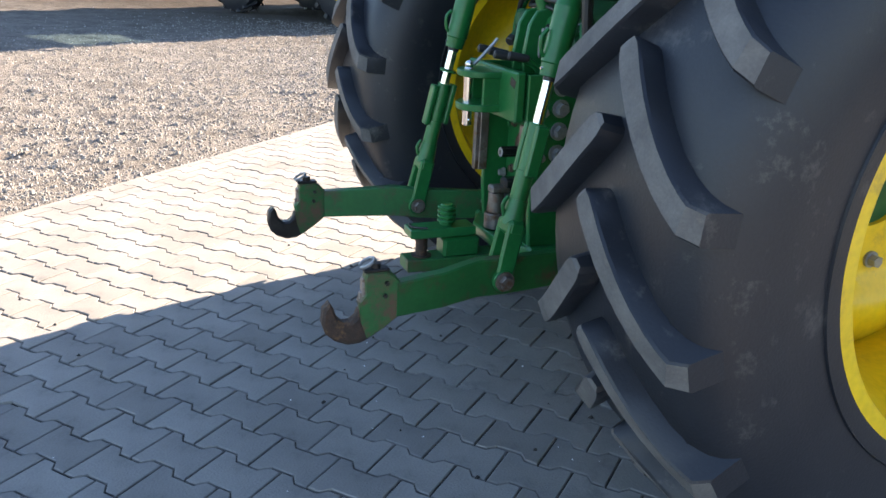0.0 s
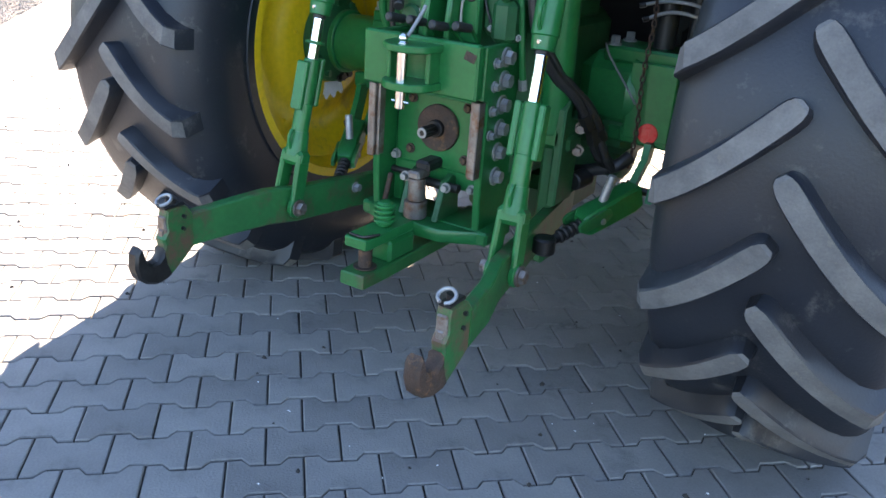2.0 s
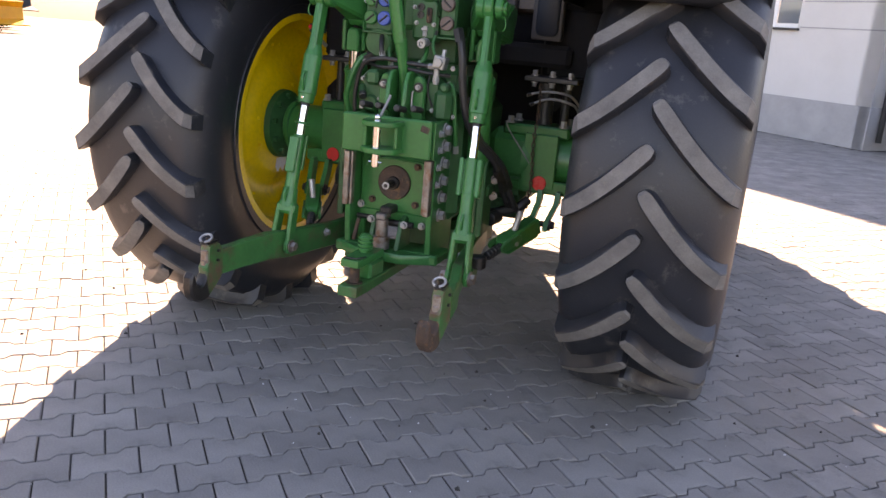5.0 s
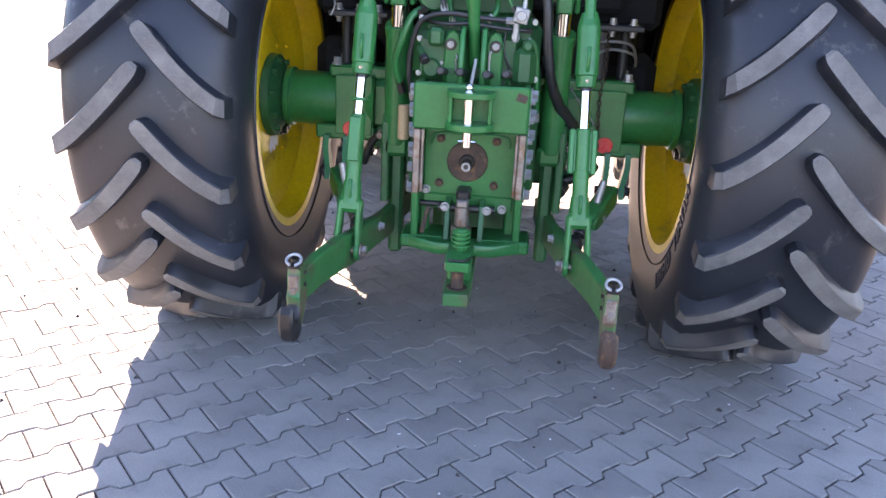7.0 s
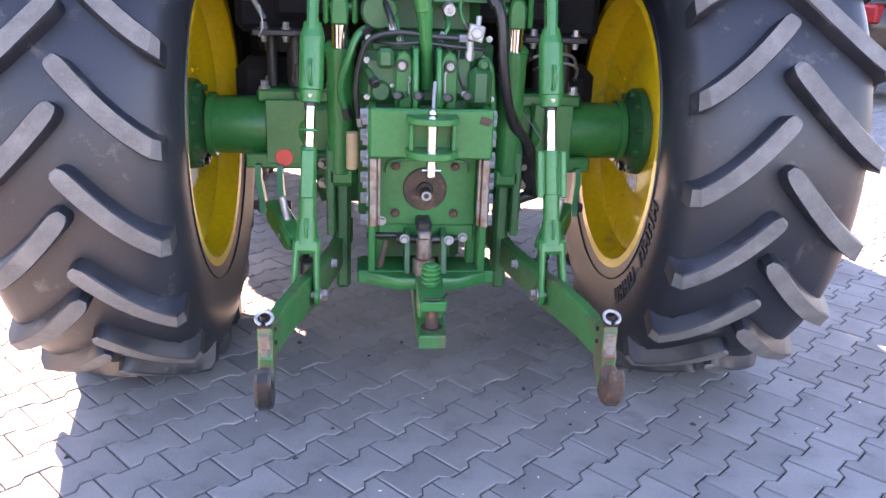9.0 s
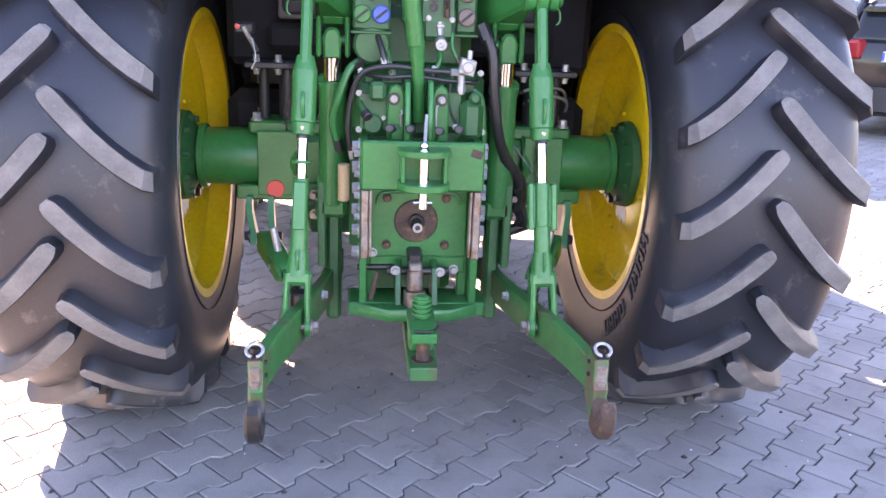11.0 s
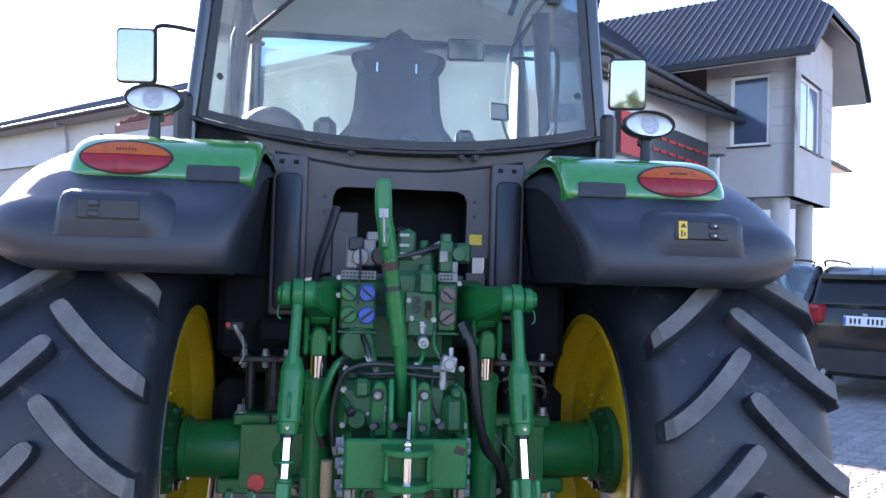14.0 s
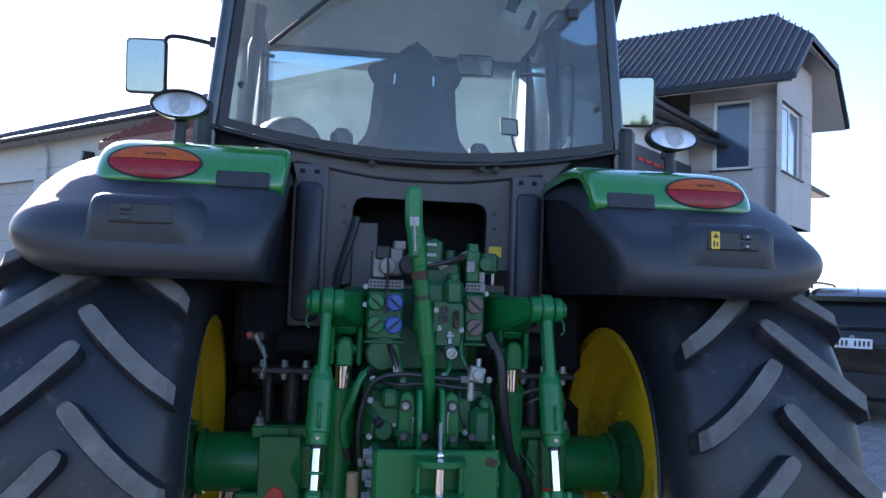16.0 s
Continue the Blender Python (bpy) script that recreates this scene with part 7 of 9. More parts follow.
for sx in (-1, 1):
    s = Shape()
    cover = shell(sx, PROFILE, 0.50, 0.945, 1.287, 0.20, (-0.05, 1.58), 0.18, corner=(1.76, 0.27, 0.17))
    s.grid(cover, lambda p: p + (Vector((p.x, -0.05, 1.25)) - p).normalized() * 0.02)
    fender = part("rear_fender", s, "plastic", tractor, "black moulded plastic rear fender", 50)
    # Inner wall in flat black: the deep shade on this side is in its colour.
    s = Shape()
    s.prism([(-y * 0.95, max(1.5 + (z - 1.5) * 0.95, 1.57)) for y, z in PROFILE[:-2]], lambda a, b, c: (sx * (0.518 + 0.18 * max(0, 1.86 - b) + c), -a, b), 0.012, 0.002)
    part("fender_inner_wall", s, "matte_black", fender)
    # Black filler box added to stop sun passing between cab and fender.
    s = Shape()
    s.box((sx * 0.565, 0.56, 1.62), (0.08, 1.0, 0.50), 0.02)
    part("inner_panel", s, "black", fender)
    # raised step on the rear face
    s = Shape()
    sec = []
    for x, w in ((0.70, 0.0), (0.73, 0.35), (0.76, 0.8), (0.78, 1.0), (0.985, 1.0), (1.005, 0.9), (1.02, 0.5), (1.03, 0.0)):
        sec.append([(sx * x, -0.800, 1.67), (sx * x, -0.864 - 0.003 * w, 1.685), (sx * x, -0.855 - 0.020 * w, 1.715), (sx * x, -0.838 - 0.042 * w, 1.755 + 0.040 * w), (sx * x, -0.80 - 0.062 * w, 1.785 + 0.028 * w), (sx * x, -0.70, 1.835 + 0.004 * w)])
    m = 6
    verts = [p for q in sec for p in q]
    s.add(verts, [(k * m + i, k * m + (i + 1) % m, (k + 1) * m + (i + 1) % m, (k + 1) * m + i) for k in range(len(sec) - 1) for i in range(m)])
    part("fender_step", s, "plastic", fender, "", 60)
    s = Shape()
    s.box((sx * 0.876, -0.881, 1.763), (0.17, 0.008, 0.056), 0.006, (-4, 0, 0))
    sp = part("switch_plate", s, "black", fender, "black switch plate")
    for z in (1.779, 1.749):
        s = Shape()
        s.box((sx * 0.915, -0.886, z), (0.034, 0.012, 0.019), 0.004, (-4, 0, 0))
        part("fender_switch", s, "plastic", sp)
        if sx > 0:
            s = Shape()
            s.box((sx * 0.915, -0.8935, z), (0.007, 0.002, 0.005), 0.0006, (-4, 0, 0))
            part("switch_mark", s, "label_white", sp)
    if sx > 0:
        s = Shape()
        s.box((0.814, -0.8865, 1.764), (0.027, 0.003, 0.054), 0.001, (-4, 0, 0))
        wl = part("warning_label", s, "label_yellow", fender, "small yellow warning sticker with black bars")
        s = Shape()
        s.prism([(0.804, 1.771), (0.824, 1.771), (0.814, 1.786)], xz(-0.889), 0.001, 0.0002)
        s.box((0.809, -0.8885, 1.753), (0.006, 0.0012, 0.02), 0.0004, (-4, 0, 0))
        s.box((0.819, -0.8885, 1.752), (0.006, 0.0012, 0.014), 0.0004, (-4, 0, 0))
        part("label_bar", s, "black", wl)
    # green cap with the lamps
    cap_prof = [(-0.655, 1.868), (-0.665, 1.885), (-0.655, 1.925), (-0.625, 1.972), (-0.57, 2.012), (-0.46, 2.038), (-0.30, 2.048), (-0.10, 2.035), (0.10, 1.985), (0.2, 1.94)]
    s = Shape()
    s.grid(shell(sx, cap_prof, 0.49, 0.95, 1.085, 0.09, (-0.25, 1.80), 0.12, 2.0, 0.03), lambda p: p + (Vector((p.x * 0.97, -0.2, 1.7)) - p).normalized() * 0.02)
    cap = part("fender_cap", s, "green_gloss", fender, "glossy green fender cap")
    # oval tail lamp: amber over red, black surround
    def oval(cx, cz, rx, rz, y0, top=None, bulge=0.018, slot=0, sh=None, n=40):
        """A bulged oval lens; top: +1 upper part only, -1 lower part only."""
        rings = []
        for q in (1.0, 0.85, 0.6, 0.3, 0.02):
            ring = []
            for k in range(n):
                a = 2 * math.pi * k / n
                x, z = rx * q * math.cos(a), rz * q * math.sin(a)
                split = 0.12 * rz
                if top == 1:
                    z = max(z, split + 0.002)
                elif top == -1:
                    z = min(z, split)
                f = (x / rx) ** 2 + (z / rz) ** 2
                ring.append((cx + x, y0 + 0.42 * (z) - bulge * max(0, 1 - f), cz + z))
            rings.append(ring)
        back = [(p[0], p[1] + 0.03, p[2]) for p in rings[0]]
        verts = [p for r in [back, *rings] for p in r]
        m = len(rings) + 1
        sh.add(verts, [(k * n + i, k * n + (i + 1) % n, (k + 1) * n + (i + 1) % n, (k + 1) * n + i) for k in range(m - 1) for i in range(n)] + [tuple(range((m - 1) * n, m * n))], slot)
        return sh

    s = oval(sx * 0.893, 1.941, 0.142, 0.057, -0.648, None, 0.004, sh=Shape())
    part("tail_light_surround", s, "black", fender)
    s = oval(sx * 0.893, 1.941, 0.134, 0.051, -0.653, -1, 0.016, sh=Shape())
    part("tail_light", s, "tail_red", fender, "red tail light lens")
    s = oval(sx * 0.893, 1.941, 0.134, 0.051, -0.653, 1, 0.016, sh=Shape())
    part("turn_light", s, "tail_amber", fender, "amber turn light lens")
    s = Shape()
    for k in range(7):
        s.box((sx * 0.893 + (k - 3) * 0.009, -0.655, 1.963), (0.005, 0.004, 0.014), 0.001)
    s.box((sx * 0.905, -0.667, 1.925), (0.05, 0.004, 0.022), 0.002)
    part("lens_mark", s, "rust", fender)
    s = Shape()
    s.box((sx * 0.627, -0.664, 1.897), (0.162, 0.016, 0.058), 0.006, (-14, 0, 0))
    part("side_reflector", s, "black", fender, "dark rectangular reflector panel")
    # oval work lamp on a stalk
    s = Shape()
    s.cyl((sx * 0.868, -0.42, 2.03), (sx * 0.868, -0.41, 2.115), 0.022, 0.018, seg=16, chamfer=0.003)
    s.box((sx * 0.868, -0.40, 2.11), (0.05, 0.03, 0.03), 0.006)
    stalk = part("work_lamp", s, "black", fender, "oval black work lamp on a stalk")
    s = Shape()
    n = 36
    rings = []
    for yy, q in ((-0.442, 0.86), (-0.452, 0.97), (-0.445, 1.0), (-0.40, 0.95), (-0.36, 0.65), (-0.345, 0.2)):
        rings.append([(sx * 0.868 + 0.098 * q * math.cos(2 * math.pi * k / n), yy, 2.17 + 0.051 * q * math.sin(2 * math.pi * k / n)) for k in range(n)])
    verts = [p for r in rings for p in r]
    s.add(verts, [(k * n + i, k * n + (i + 1) % n, (k + 1) * n + (i + 1) % n, (k + 1) * n + i) for k in range(len(rings) - 1) for i in range(n)] + [tuple(range(5 * n, 6 * n))])
    part("lamp_housing", s, "black", stalk)
    s = oval(sx * 0.868, 2.17, 0.086, 0.045, -0.444, None, 0.008, sh=Shape())
    part("lamp_lens", s, "lens", stalk, "clear ribbed lamp lens")
    s = oval(sx * 0.868, 2.17, 0.034, 0.038, -0.452, None, 0.006, sh=Shape())
    part("lamp_bowl", s, "bulb", stalk)

# ---- cab ----
s = Shape()
# floor and lower rear wall round the opening
s.box((0, 0.80, 1.36), (1.10, 1.62, 0.10), 0.02)
# Black sheet added under the cab to shut out the bright view behind.
s.box((0, 0.45, 1.27), (1.36, 0.04, 0.56), 0.01)
part("cab_floor", s, "matte_black", tractor)
s = Shape()
hole = [(-0.268, 1.60), (-0.268, 1.90), (-0.255, 1.93), (-0.23, 1.942), (0.23, 1.942), (0.262, 1.93), (0.275, 1.90), (0.275, 1.675)]
outer = [(-0.40, 1.56), (-0.40, 1.93), (-0.66, 2.165), (-0.30, 2.105), (0.30, 2.105), (0.66, 2.165), (0.40, 1.93), (0.40, 1.675)]
verts = [(x, y, z) for y in (0.0, 0.03) for x, z in hole + outer]
n = 8
faces = []
for i in range(n - 1):
    faces += [(i, i + 1, n + i + 1, n + i), (2 * n + i, 2 * n + i + 1, 3 * n + i + 1, 3 * n + i), (i, i + 1, 2 * n + i + 1, 2 * n + i)]
s.add(verts, faces)
s.box((0.0, 0.03, 1.56), (0.54, 0.05, 0.08), 0.006)
rear_panel = part("rear_panel", s, "grey_panel", tractor, "brown-grey sheet panel below the rear window")
s = Shape()
s.tube([(-0.50, 0.0, 2.07), (-0.2, -0.002, 2.025), (0, -0.002, 2.018), (0.2, -0.002, 2.025), (0.50, 0.0, 2.07)], 0.006, 8)
s.tube([(-0.375, 0.0, 2.02), (-0.378, 0.0, 1.5)], 0.005, 6, smooth=0)
s.tube([(0.378, 0.0, 2.02), (0.378, 0.0, 1.68)], 0.005, 6, smooth=0)
part("panel_seam", s, "black", rear_panel)
s = Shape()
for x, z in ((-0.30, 1.90), (-0.30, 1.84), (0.305, 1.90), (0.305, 1.84)):
    s.cyl((x, 0.004, z), (x, -0.004, z), 0.008, seg=12)
each_part("panel_plug", s, "black", rear_panel)
bolt_set("panel_bolt", [(x, -0.03, 2.075) for x in (-0.20, 0.24, 0.30)], (0, -1, 0), 0.012, 0.018, "darksteel", rear_panel)
s = Shape()
s.box((0.313, -0.002, 1.747), (0.052, 0.004, 0.042), 0.001)
part("yellow_label", s, "label_yellow", rear_panel, "blank yellow sticker")
s = Shape()
s.box((0.322, 0.030, 1.585), (0.080, 0.012, 0.054), 0.002)
part("pale_label", s, "brown_cap", rear_panel)
s = Shape()
s.box((0, 0.36, 1.78), (0.60, 0.02, 0.42), 0.004)
s.box((0, 0.195, 1.985), (0.60, 0.33, 0.02), 0.004)
s.box((-0.30, 0.20, 1.78), (0.02, 0.32, 0.42), 0.004)
s.box((0.30, 0.20, 1.78), (0.02, 0.32, 0.42), 0.004)
each_part("panel_recess", s, "matte_black", rear_panel, "dark recess behind the valves")
s = Shape()
s.box((-0.215, 0.0, 1.70), (0.10, 0.012, 0.28), 0.004)
part("cable_guide", s, "grey_panel", rear_panel)
s = Shape()
s.tube([(-0.25, -0.02, 1.86), (-0.27, -0.03, 1.78), (-0.31, -0.05, 1.65), (-0.33, -0.05, 1.52)], 0.016, 8)
part("cable_sleeve", s, "black", rear_panel)
for sx in (-1, 1):
    def slab(w, h, r):
        return [(cx * (w - r) + r * math.cos(radians(q)), cy * (h - r) + r * math.sin(radians(q))) for cx, cy, a0 in ((1, 1, 0), (-1, 1, 90), (-1, -1, 180), (1, -1, 270)) for q in range(a0, a0 + 91, 15)]
    s = Shape()
    s.prism(slab(0.068, 0.315, 0.012), lambda a, b, c: (sx * 0.435 + a, -0.02 + c, 1.742 + b), 0.05, 0.006)
    col = part("rear_column", s, "grey_panel", tractor, "brown-grey corner column with a dark inset", 50)
    s = Shape()
    s.prism(slab(0.052, 0.27, 0.03), lambda a, b, c: (sx * 0.437 + a, -0.045 + c, 1.715 + b), 0.022, 0.009)
    part("column_inset", s, "plastic", col, "dark rounded plastic inset", 60)
    s = Shape()
    for q in (-0.034, 0.022):
        s.box((sx * 0.435 + q, -0.046, 2.028), (0.020, 0.004, 0.017), 0.002)
    each_part("column_slot", s, "matte_black", col)
    # Corner block widened, with a black sheet added, to keep sun and sky out.
    s = Shape()
    s.box((sx * 0.625, 0.15, 1.86), (0.37, 0.22, 0.60), 0.03)
    s.prism([(0.42, 1.90), (0.42, 2.02), (0.62, 2.135), (0.83, 2.19), (0.83, 1.90)], lambda a, b, c: (sx * a, 0.05 + c, b), 0.03, 0.004)
    part("cab_corner", s, "matte_black", tractor)
# sill under the rear window, bowed down in the middle
rows = []
for k in range(25):
    x = -0.83 + 1.66 * k / 24
    q = 1 - (x / 0.83) ** 2
    zt = 2.20 - 0.105 * q
    yy = 0.0 - 0.05 * q
    rows.append([(x, yy, zt), (x, yy - 0.010, zt - 0.006), (x, yy - 0.008, zt - 0.016), (x, yy + 0.02, zt - 0.022)])
s = Shape()
s.grid(rows, lambda p: p + Vector((0, 0.03, 0)))
part("window_sill", s, "plastic", tractor)


def rear_line(x, z):
    """Depth of the bowed rear window."""
    return -0.05 * (1 - (x / 0.83) ** 2) + 0.0 + 0.05 * (z - 2.1)


def wx(z):
    return 0.815 - 0.085 * (z - 2.2)


rows = []
for i in range(13):
    t = i / 12
    row = []
    for k in range(25):
        u = -1 + 2 * k / 24
        zb = 2.20 - 0.105 * (1 - u * u)
        z = zb + (2.955 - zb) * t
        x = u * (wx(z) - 0.012)
        row.append((x, rear_line(x, z), z))
    rows.append(row)
s = Shape()
s.grid(rows)
pane = part("rear_window", s, "glass", tractor, "large clear rear window")
pane.visible_shadow = False
# black band printed round the pane and the bright corner posts
s = Shape()
for sx in (-1, 1):
    band = [[(sx * (wx(z) - 0.014), rear_line(wx(z), z) - 0.004, z), (sx * (wx(z) - 0.05), rear_line(wx(z) - 0.05, z) - 0.004, z)] for z in np.linspace(2.19, 2.95, 12)]
    s.grid(band, lambda p: p + Vector((0, 0.003, 0)))
top = [[(x, rear_line(x, 2.955) - 0.004, 2.955), (x, rear_line(x, 2.91) - 0.004, 2.91)] for x in np.linspace(-0.75, 0.75, 20)]
s.grid(top, lambda p: p + Vector((0, 0.003, 0)))
bot = []
for x in np.linspace(-0.80, 0.80, 24):
    zb = 2.20 - 0.105 * (1 - (x / 0.815) ** 2)
    bot.append([(x, rear_line(x, zb) - 0.005, zb), (x, rear_line(x, zb) - 0.005, zb + 0.035)])
s.grid(bot, lambda p: p + Vector((0, 0.003, 0)))
part("window_band", s, "black", pane)
for sx in (-1, 1):
    s = Shape()
    s.tube([(sx * (wx(z) + 0.015), 0.03 + 0.03 * (z - 2.1), z) for z in (1.95, 2.2, 2.45, 2.7, 2.96)], 0.032, 12)
    part("rear_post", s, "gloss_black", tractor, "dark rear cab post")
    s = Shape()
    s.tube([(sx * 0.80, 0.80, 1.5), (sx * 0.80, 0.82, 2.2), (sx * 0.745, 0.85, 2.97)], 0.035, 10)
    part("middle_post", s, "black", tractor)
    s = Shape()
    s.tube([(sx * 0.74, 1.66, 1.45), (sx * 0.79, 1.68, 2.1), (sx * 0.785, 1.62, 3.05)], 0.035, 10)
    fp = part("front_post", s, "black", tractor)
    # Dark panel added beside the post to darken the edge of the cab view.
    s = Shape()
    s.prism([(1.10, 1.60), (1.66, 1.55), (1.66, 3.0), (1.42, 3.0), (1.36, 2.4), (1.18, 2.1)], lambda a, b, c: (sx * (0.762 + 0.02 * (b - 2.3) + c), a, b), 0.02, 0.006)
    part("post_trim", s, "console", fp)
    s = Shape()
    s.grid([[(sx * 0.81, 0.08, 1.9), (sx * 0.80, 0.80, 1.6), (sx * 0.76, 1.66, 1.5)], [(sx * 0.80, 0.08, 2.3), (sx * 0.80, 0.80, 2.3), (sx * 0.79, 1.68, 2.3)], [(sx * 0.745, 0.08, 2.99), (sx * 0.755, 0.85, 2.99), (sx * 0.785, 1.60, 2.99)]])
    sw = part("side_window", s, "side_glass", tractor, "clear cab door glass")
    sw.visible_shadow = False
    s = Shape()
    s.tube([(sx * 0.70, 0.30, 2.1), (sx * 0.72, 0.34, 2.3), (sx * 0.73, 0.36, 2.62), (sx * 0.70, 0.40, 2.66)], 0.012, 8)
    part("grab_rail", s, "black", tractor)
s = Shape()
s.grid([[(x, 1.70 - 0.09 * (z - 2.0) + 0.12 * (1 - (x / 0.78) ** 2), z) for x in np.linspace(-0.78, 0.78, 11)] for z in np.linspace(1.50, 3.05, 7)])
ws = part("windscreen", s, "windscreen", tractor, "clear bowed windscreen")
ws.visible_shadow = False
# Column added beyond the right door glass to darken that side of the cab.
s = Shape()
s.cyl((0.93, 1.95, 1.30), (0.93, 1.95, 3.02), 0.10, seg=28, chamfer=0.02)
s.tube([(0.93, 1.95, 3.0), (0.93, 1.95, 3.08), (0.94, 2.02, 3.15)], 0.055, 14)
part("exhaust_stack", s, "matte_black", tractor, "black column added to darken the right cab window")
# clear crumpled wrap hung inside the windscreen
rng = random.Random(12)
s = Shape()
rows = []
folds = [(rng.uniform(4, 22), rng.uniform(0, 6.28), rng.uniform(0, 6.28), rng.uniform(0.3, 1)) for _ in range(9)]
for i in range(45):
    z = 1.95 + 0.95 * i / 44
    row = []
    for k in range(71):
        x = -0.765 + 1.53 * k / 70
        f = sum(w * abs(math.sin(q * (x * math.cos(d) + z * math.sin(d)) + o)) / q for q, o, d, w in folds)
        row.append((x, 1.57 - 0.09 * (z - 2.0) + 0.10 * (1 - (x / 0.78) ** 2) + 0.10 * f, z))
    rows.append(row)
s.grid(rows)
wrap = part("film_wrap", s, "film", tractor, "crumpled clear plastic film", 20)
wrap.visible_shadow = False
s = Shape()
s.tube([(0.02, 1.72, 2.86), (0.12, 1.74, 2.70), (0.24, 1.72, 2.45)], 0.009, 8)
part("wiper", s, "black", tractor)
# roof: black apron with four lamps under a green top
def roof_top(x):
    a = abs(x)
    t = max(0.0, min(1.0, (0.62 - a) / 0.22))
    return 3.132 + 0.045 * (1 - (a / 0.86) ** 2) + 0.030 * t * t * (3 - 2 * t)


def roof_section(x, lift=0.0, y0=-0.19, shrink=1.0):
    zt, zb = roof_top(x) + lift, 2.928
    e = max(0.0, (abs(x) - 0.74) / 0.12)
    d = 0.05 * e * e
    pts = [(0.10, 2.99), (-0.06, zb + 0.01), (-0.15, zb), (y0 + 0.01 + d, zb + 0.02), (y0 - 0.004 + d, zb + 0.06), (y0 + d, (zb + zt) / 2 + 0.02), (y0 + 0.012 + d, zt - 0.035), (y0 + 0.045 + d, zt - 0.006),
           (-0.02, zt + 0.010), (0.5, zt + 0.025), (1.2, zt + 0.02), (1.72, zt - 0.03), (1.86, zt - 0.10), (1.80, 3.03), (0.9, 3.035)]
    mz = 3.02
    return [(x, y, mz + (z - mz) * shrink) for y, z in pts]


xs2 = [-0.862, -0.852, -0.83, -0.78, *np.linspace(-0.70, 0.70, 29), 0.78, 0.83, 0.852, 0.862]
s = loft([roof_section(x, 0, -0.19, 0.35 if abs(x) > 0.86 else 0.72 if abs(x) > 0.85 else 0.92 if abs(x) > 0.82 else 1.0) for x in xs2])
roof_part = part("cab_roof", s, "roof_black", tractor, "black cab roof with work lights")
s = Shape()
rows = []
for x in np.linspace(-0.74, 0.74, 39):
    zt = roof_top(x)
    zt -= 0.012 * max(0, (abs(x) - 0.5) / 0.24)
    rows.append([(x, -0.150, zt - 0.006), (x, -0.135, zt + 0.010), (x, 0.0, zt + 0.022), (x, 0.5, zt + 0.038), (x, 1.2, zt + 0.034), (x, 1.70, zt - 0.012)])
s.grid(rows, lambda p: p - Vector((0, 0, 0.015)))
part("roof_cap", s, "green_gloss", roof_part, "green roof cap")
bolt_set("roof_bolt", [(x, -0.192, 3.085) for x in (-0.14, 0.13)], (0, -1, 0), 0.010, 0.012, "zinc", roof_part)
for cx, cz in ((-0.718, 3.018), (-0.49, 3.04), (0.50, 3.04), (0.72, 3.018)):
    s = Shape()
    n = 36
    turn_in = -0.024
    rings = []
    for yy, q in ((-0.150, 1.12), (-0.205, 1.12), (-0.212, 1.06), (-0.206, 0.99), (-0.19, 0.97)):
        rings.append([(cx + 0.088 * q * math.cos(2 * math.pi * k / n), yy + turn_in * 0.5, cz + 0.042 * q * math.sin(2 * math.pi * k / n)) for k in range(n)])
    s.add([p for r in rings for p in r], [(k * n + i, k * n + (i + 1) % n, (k + 1) * n + (i + 1) % n, (k + 1) * n + i) for k in range(len(rings) - 1) for i in range(n)])
    rl = part("roof_light", s, "black", roof_part, "oval work light in the roof")
    for rx, rz, yy, m, nm in ((0.084, 0.040, -0.190, "lens", "light_lens"), (0.034, 0.036, -0.196, "bulb", "light_bowl")):
        s = Shape()
        rings = []
        for q in (1.0, 0.8, 0.5, 0.02):
            rings.append([(cx + rx * q * math.cos(2 * math.pi * k / n), yy - 0.008 * (1 - q * q) + turn_in * 0.5, cz + rz * q * math.sin(2 * math.pi * k / n)) for k in range(n)])
        s.add([p for r in rings for p in r], [(k * n + i, k * n + (i + 1) % n, (k + 1) * n + (i + 1) % n, (k + 1) * n + i) for k in range(3) for i in range(n)] + [tuple(range(3 * n, 4 * n))])
        part(nm, s, m, rl)
for sx in (-1, 1):
    s = Shape()
    s.prism([(-0.10, 3.05), (0.05, 3.06), (0.10, 2.95), (0.06, 2.78), (0.02, 2.70), (-0.02, 2.80), (-0.09, 2.93)], lambda a, b, c: (sx * (0.842 + c - 0.10 * (3.05 - b)), 0.10 + a, b), 0.05, 0.012)
    part("roof_side_cover", s, "roof_black", tractor)
s = Shape()
s.box((0, 0.85, 3.022), (1.52, 1.50, 0.02), 0.008)
s.box((0.0, 0.12, 2.975), (1.36, 0.16, 0.07), 0.03)
part("headliner", s, "lining", tractor, "light grey roof lining")
s = Shape()
s.box((0.44, 0.28, 2.84), (0.20, 0.13, 0.17), 0.05, (20, 25, -20))
sp = part("speaker_pod", s, "lining", tractor, "light grey speaker pod")
s = Shape()
s.box((0.405, 0.215, 2.865), (0.055, 0.012, 0.085), 0.012, (20, 25, -20))
s.box((0.475, 0.225, 2.80), (0.055, 0.012, 0.085), 0.012, (20, 25, -20))
part("speaker_grille", s, "black", sp)
# rear window wiper and hardware
s = Shape()
s.tube([(-0.16, -0.03, 2.93), (-0.30, -0.045, 2.81), (-0.45, -0.045, 2.67), (-0.62, -0.035, 2.515)], 0.009, 8)
s.tube([(-0.10, -0.035, 2.92), (-0.38, -0.055, 2.715)], 0.006, 6, smooth=0)
part("rear_wiper", s, "black", tractor, "black rear wiper arm")
s = Shape()
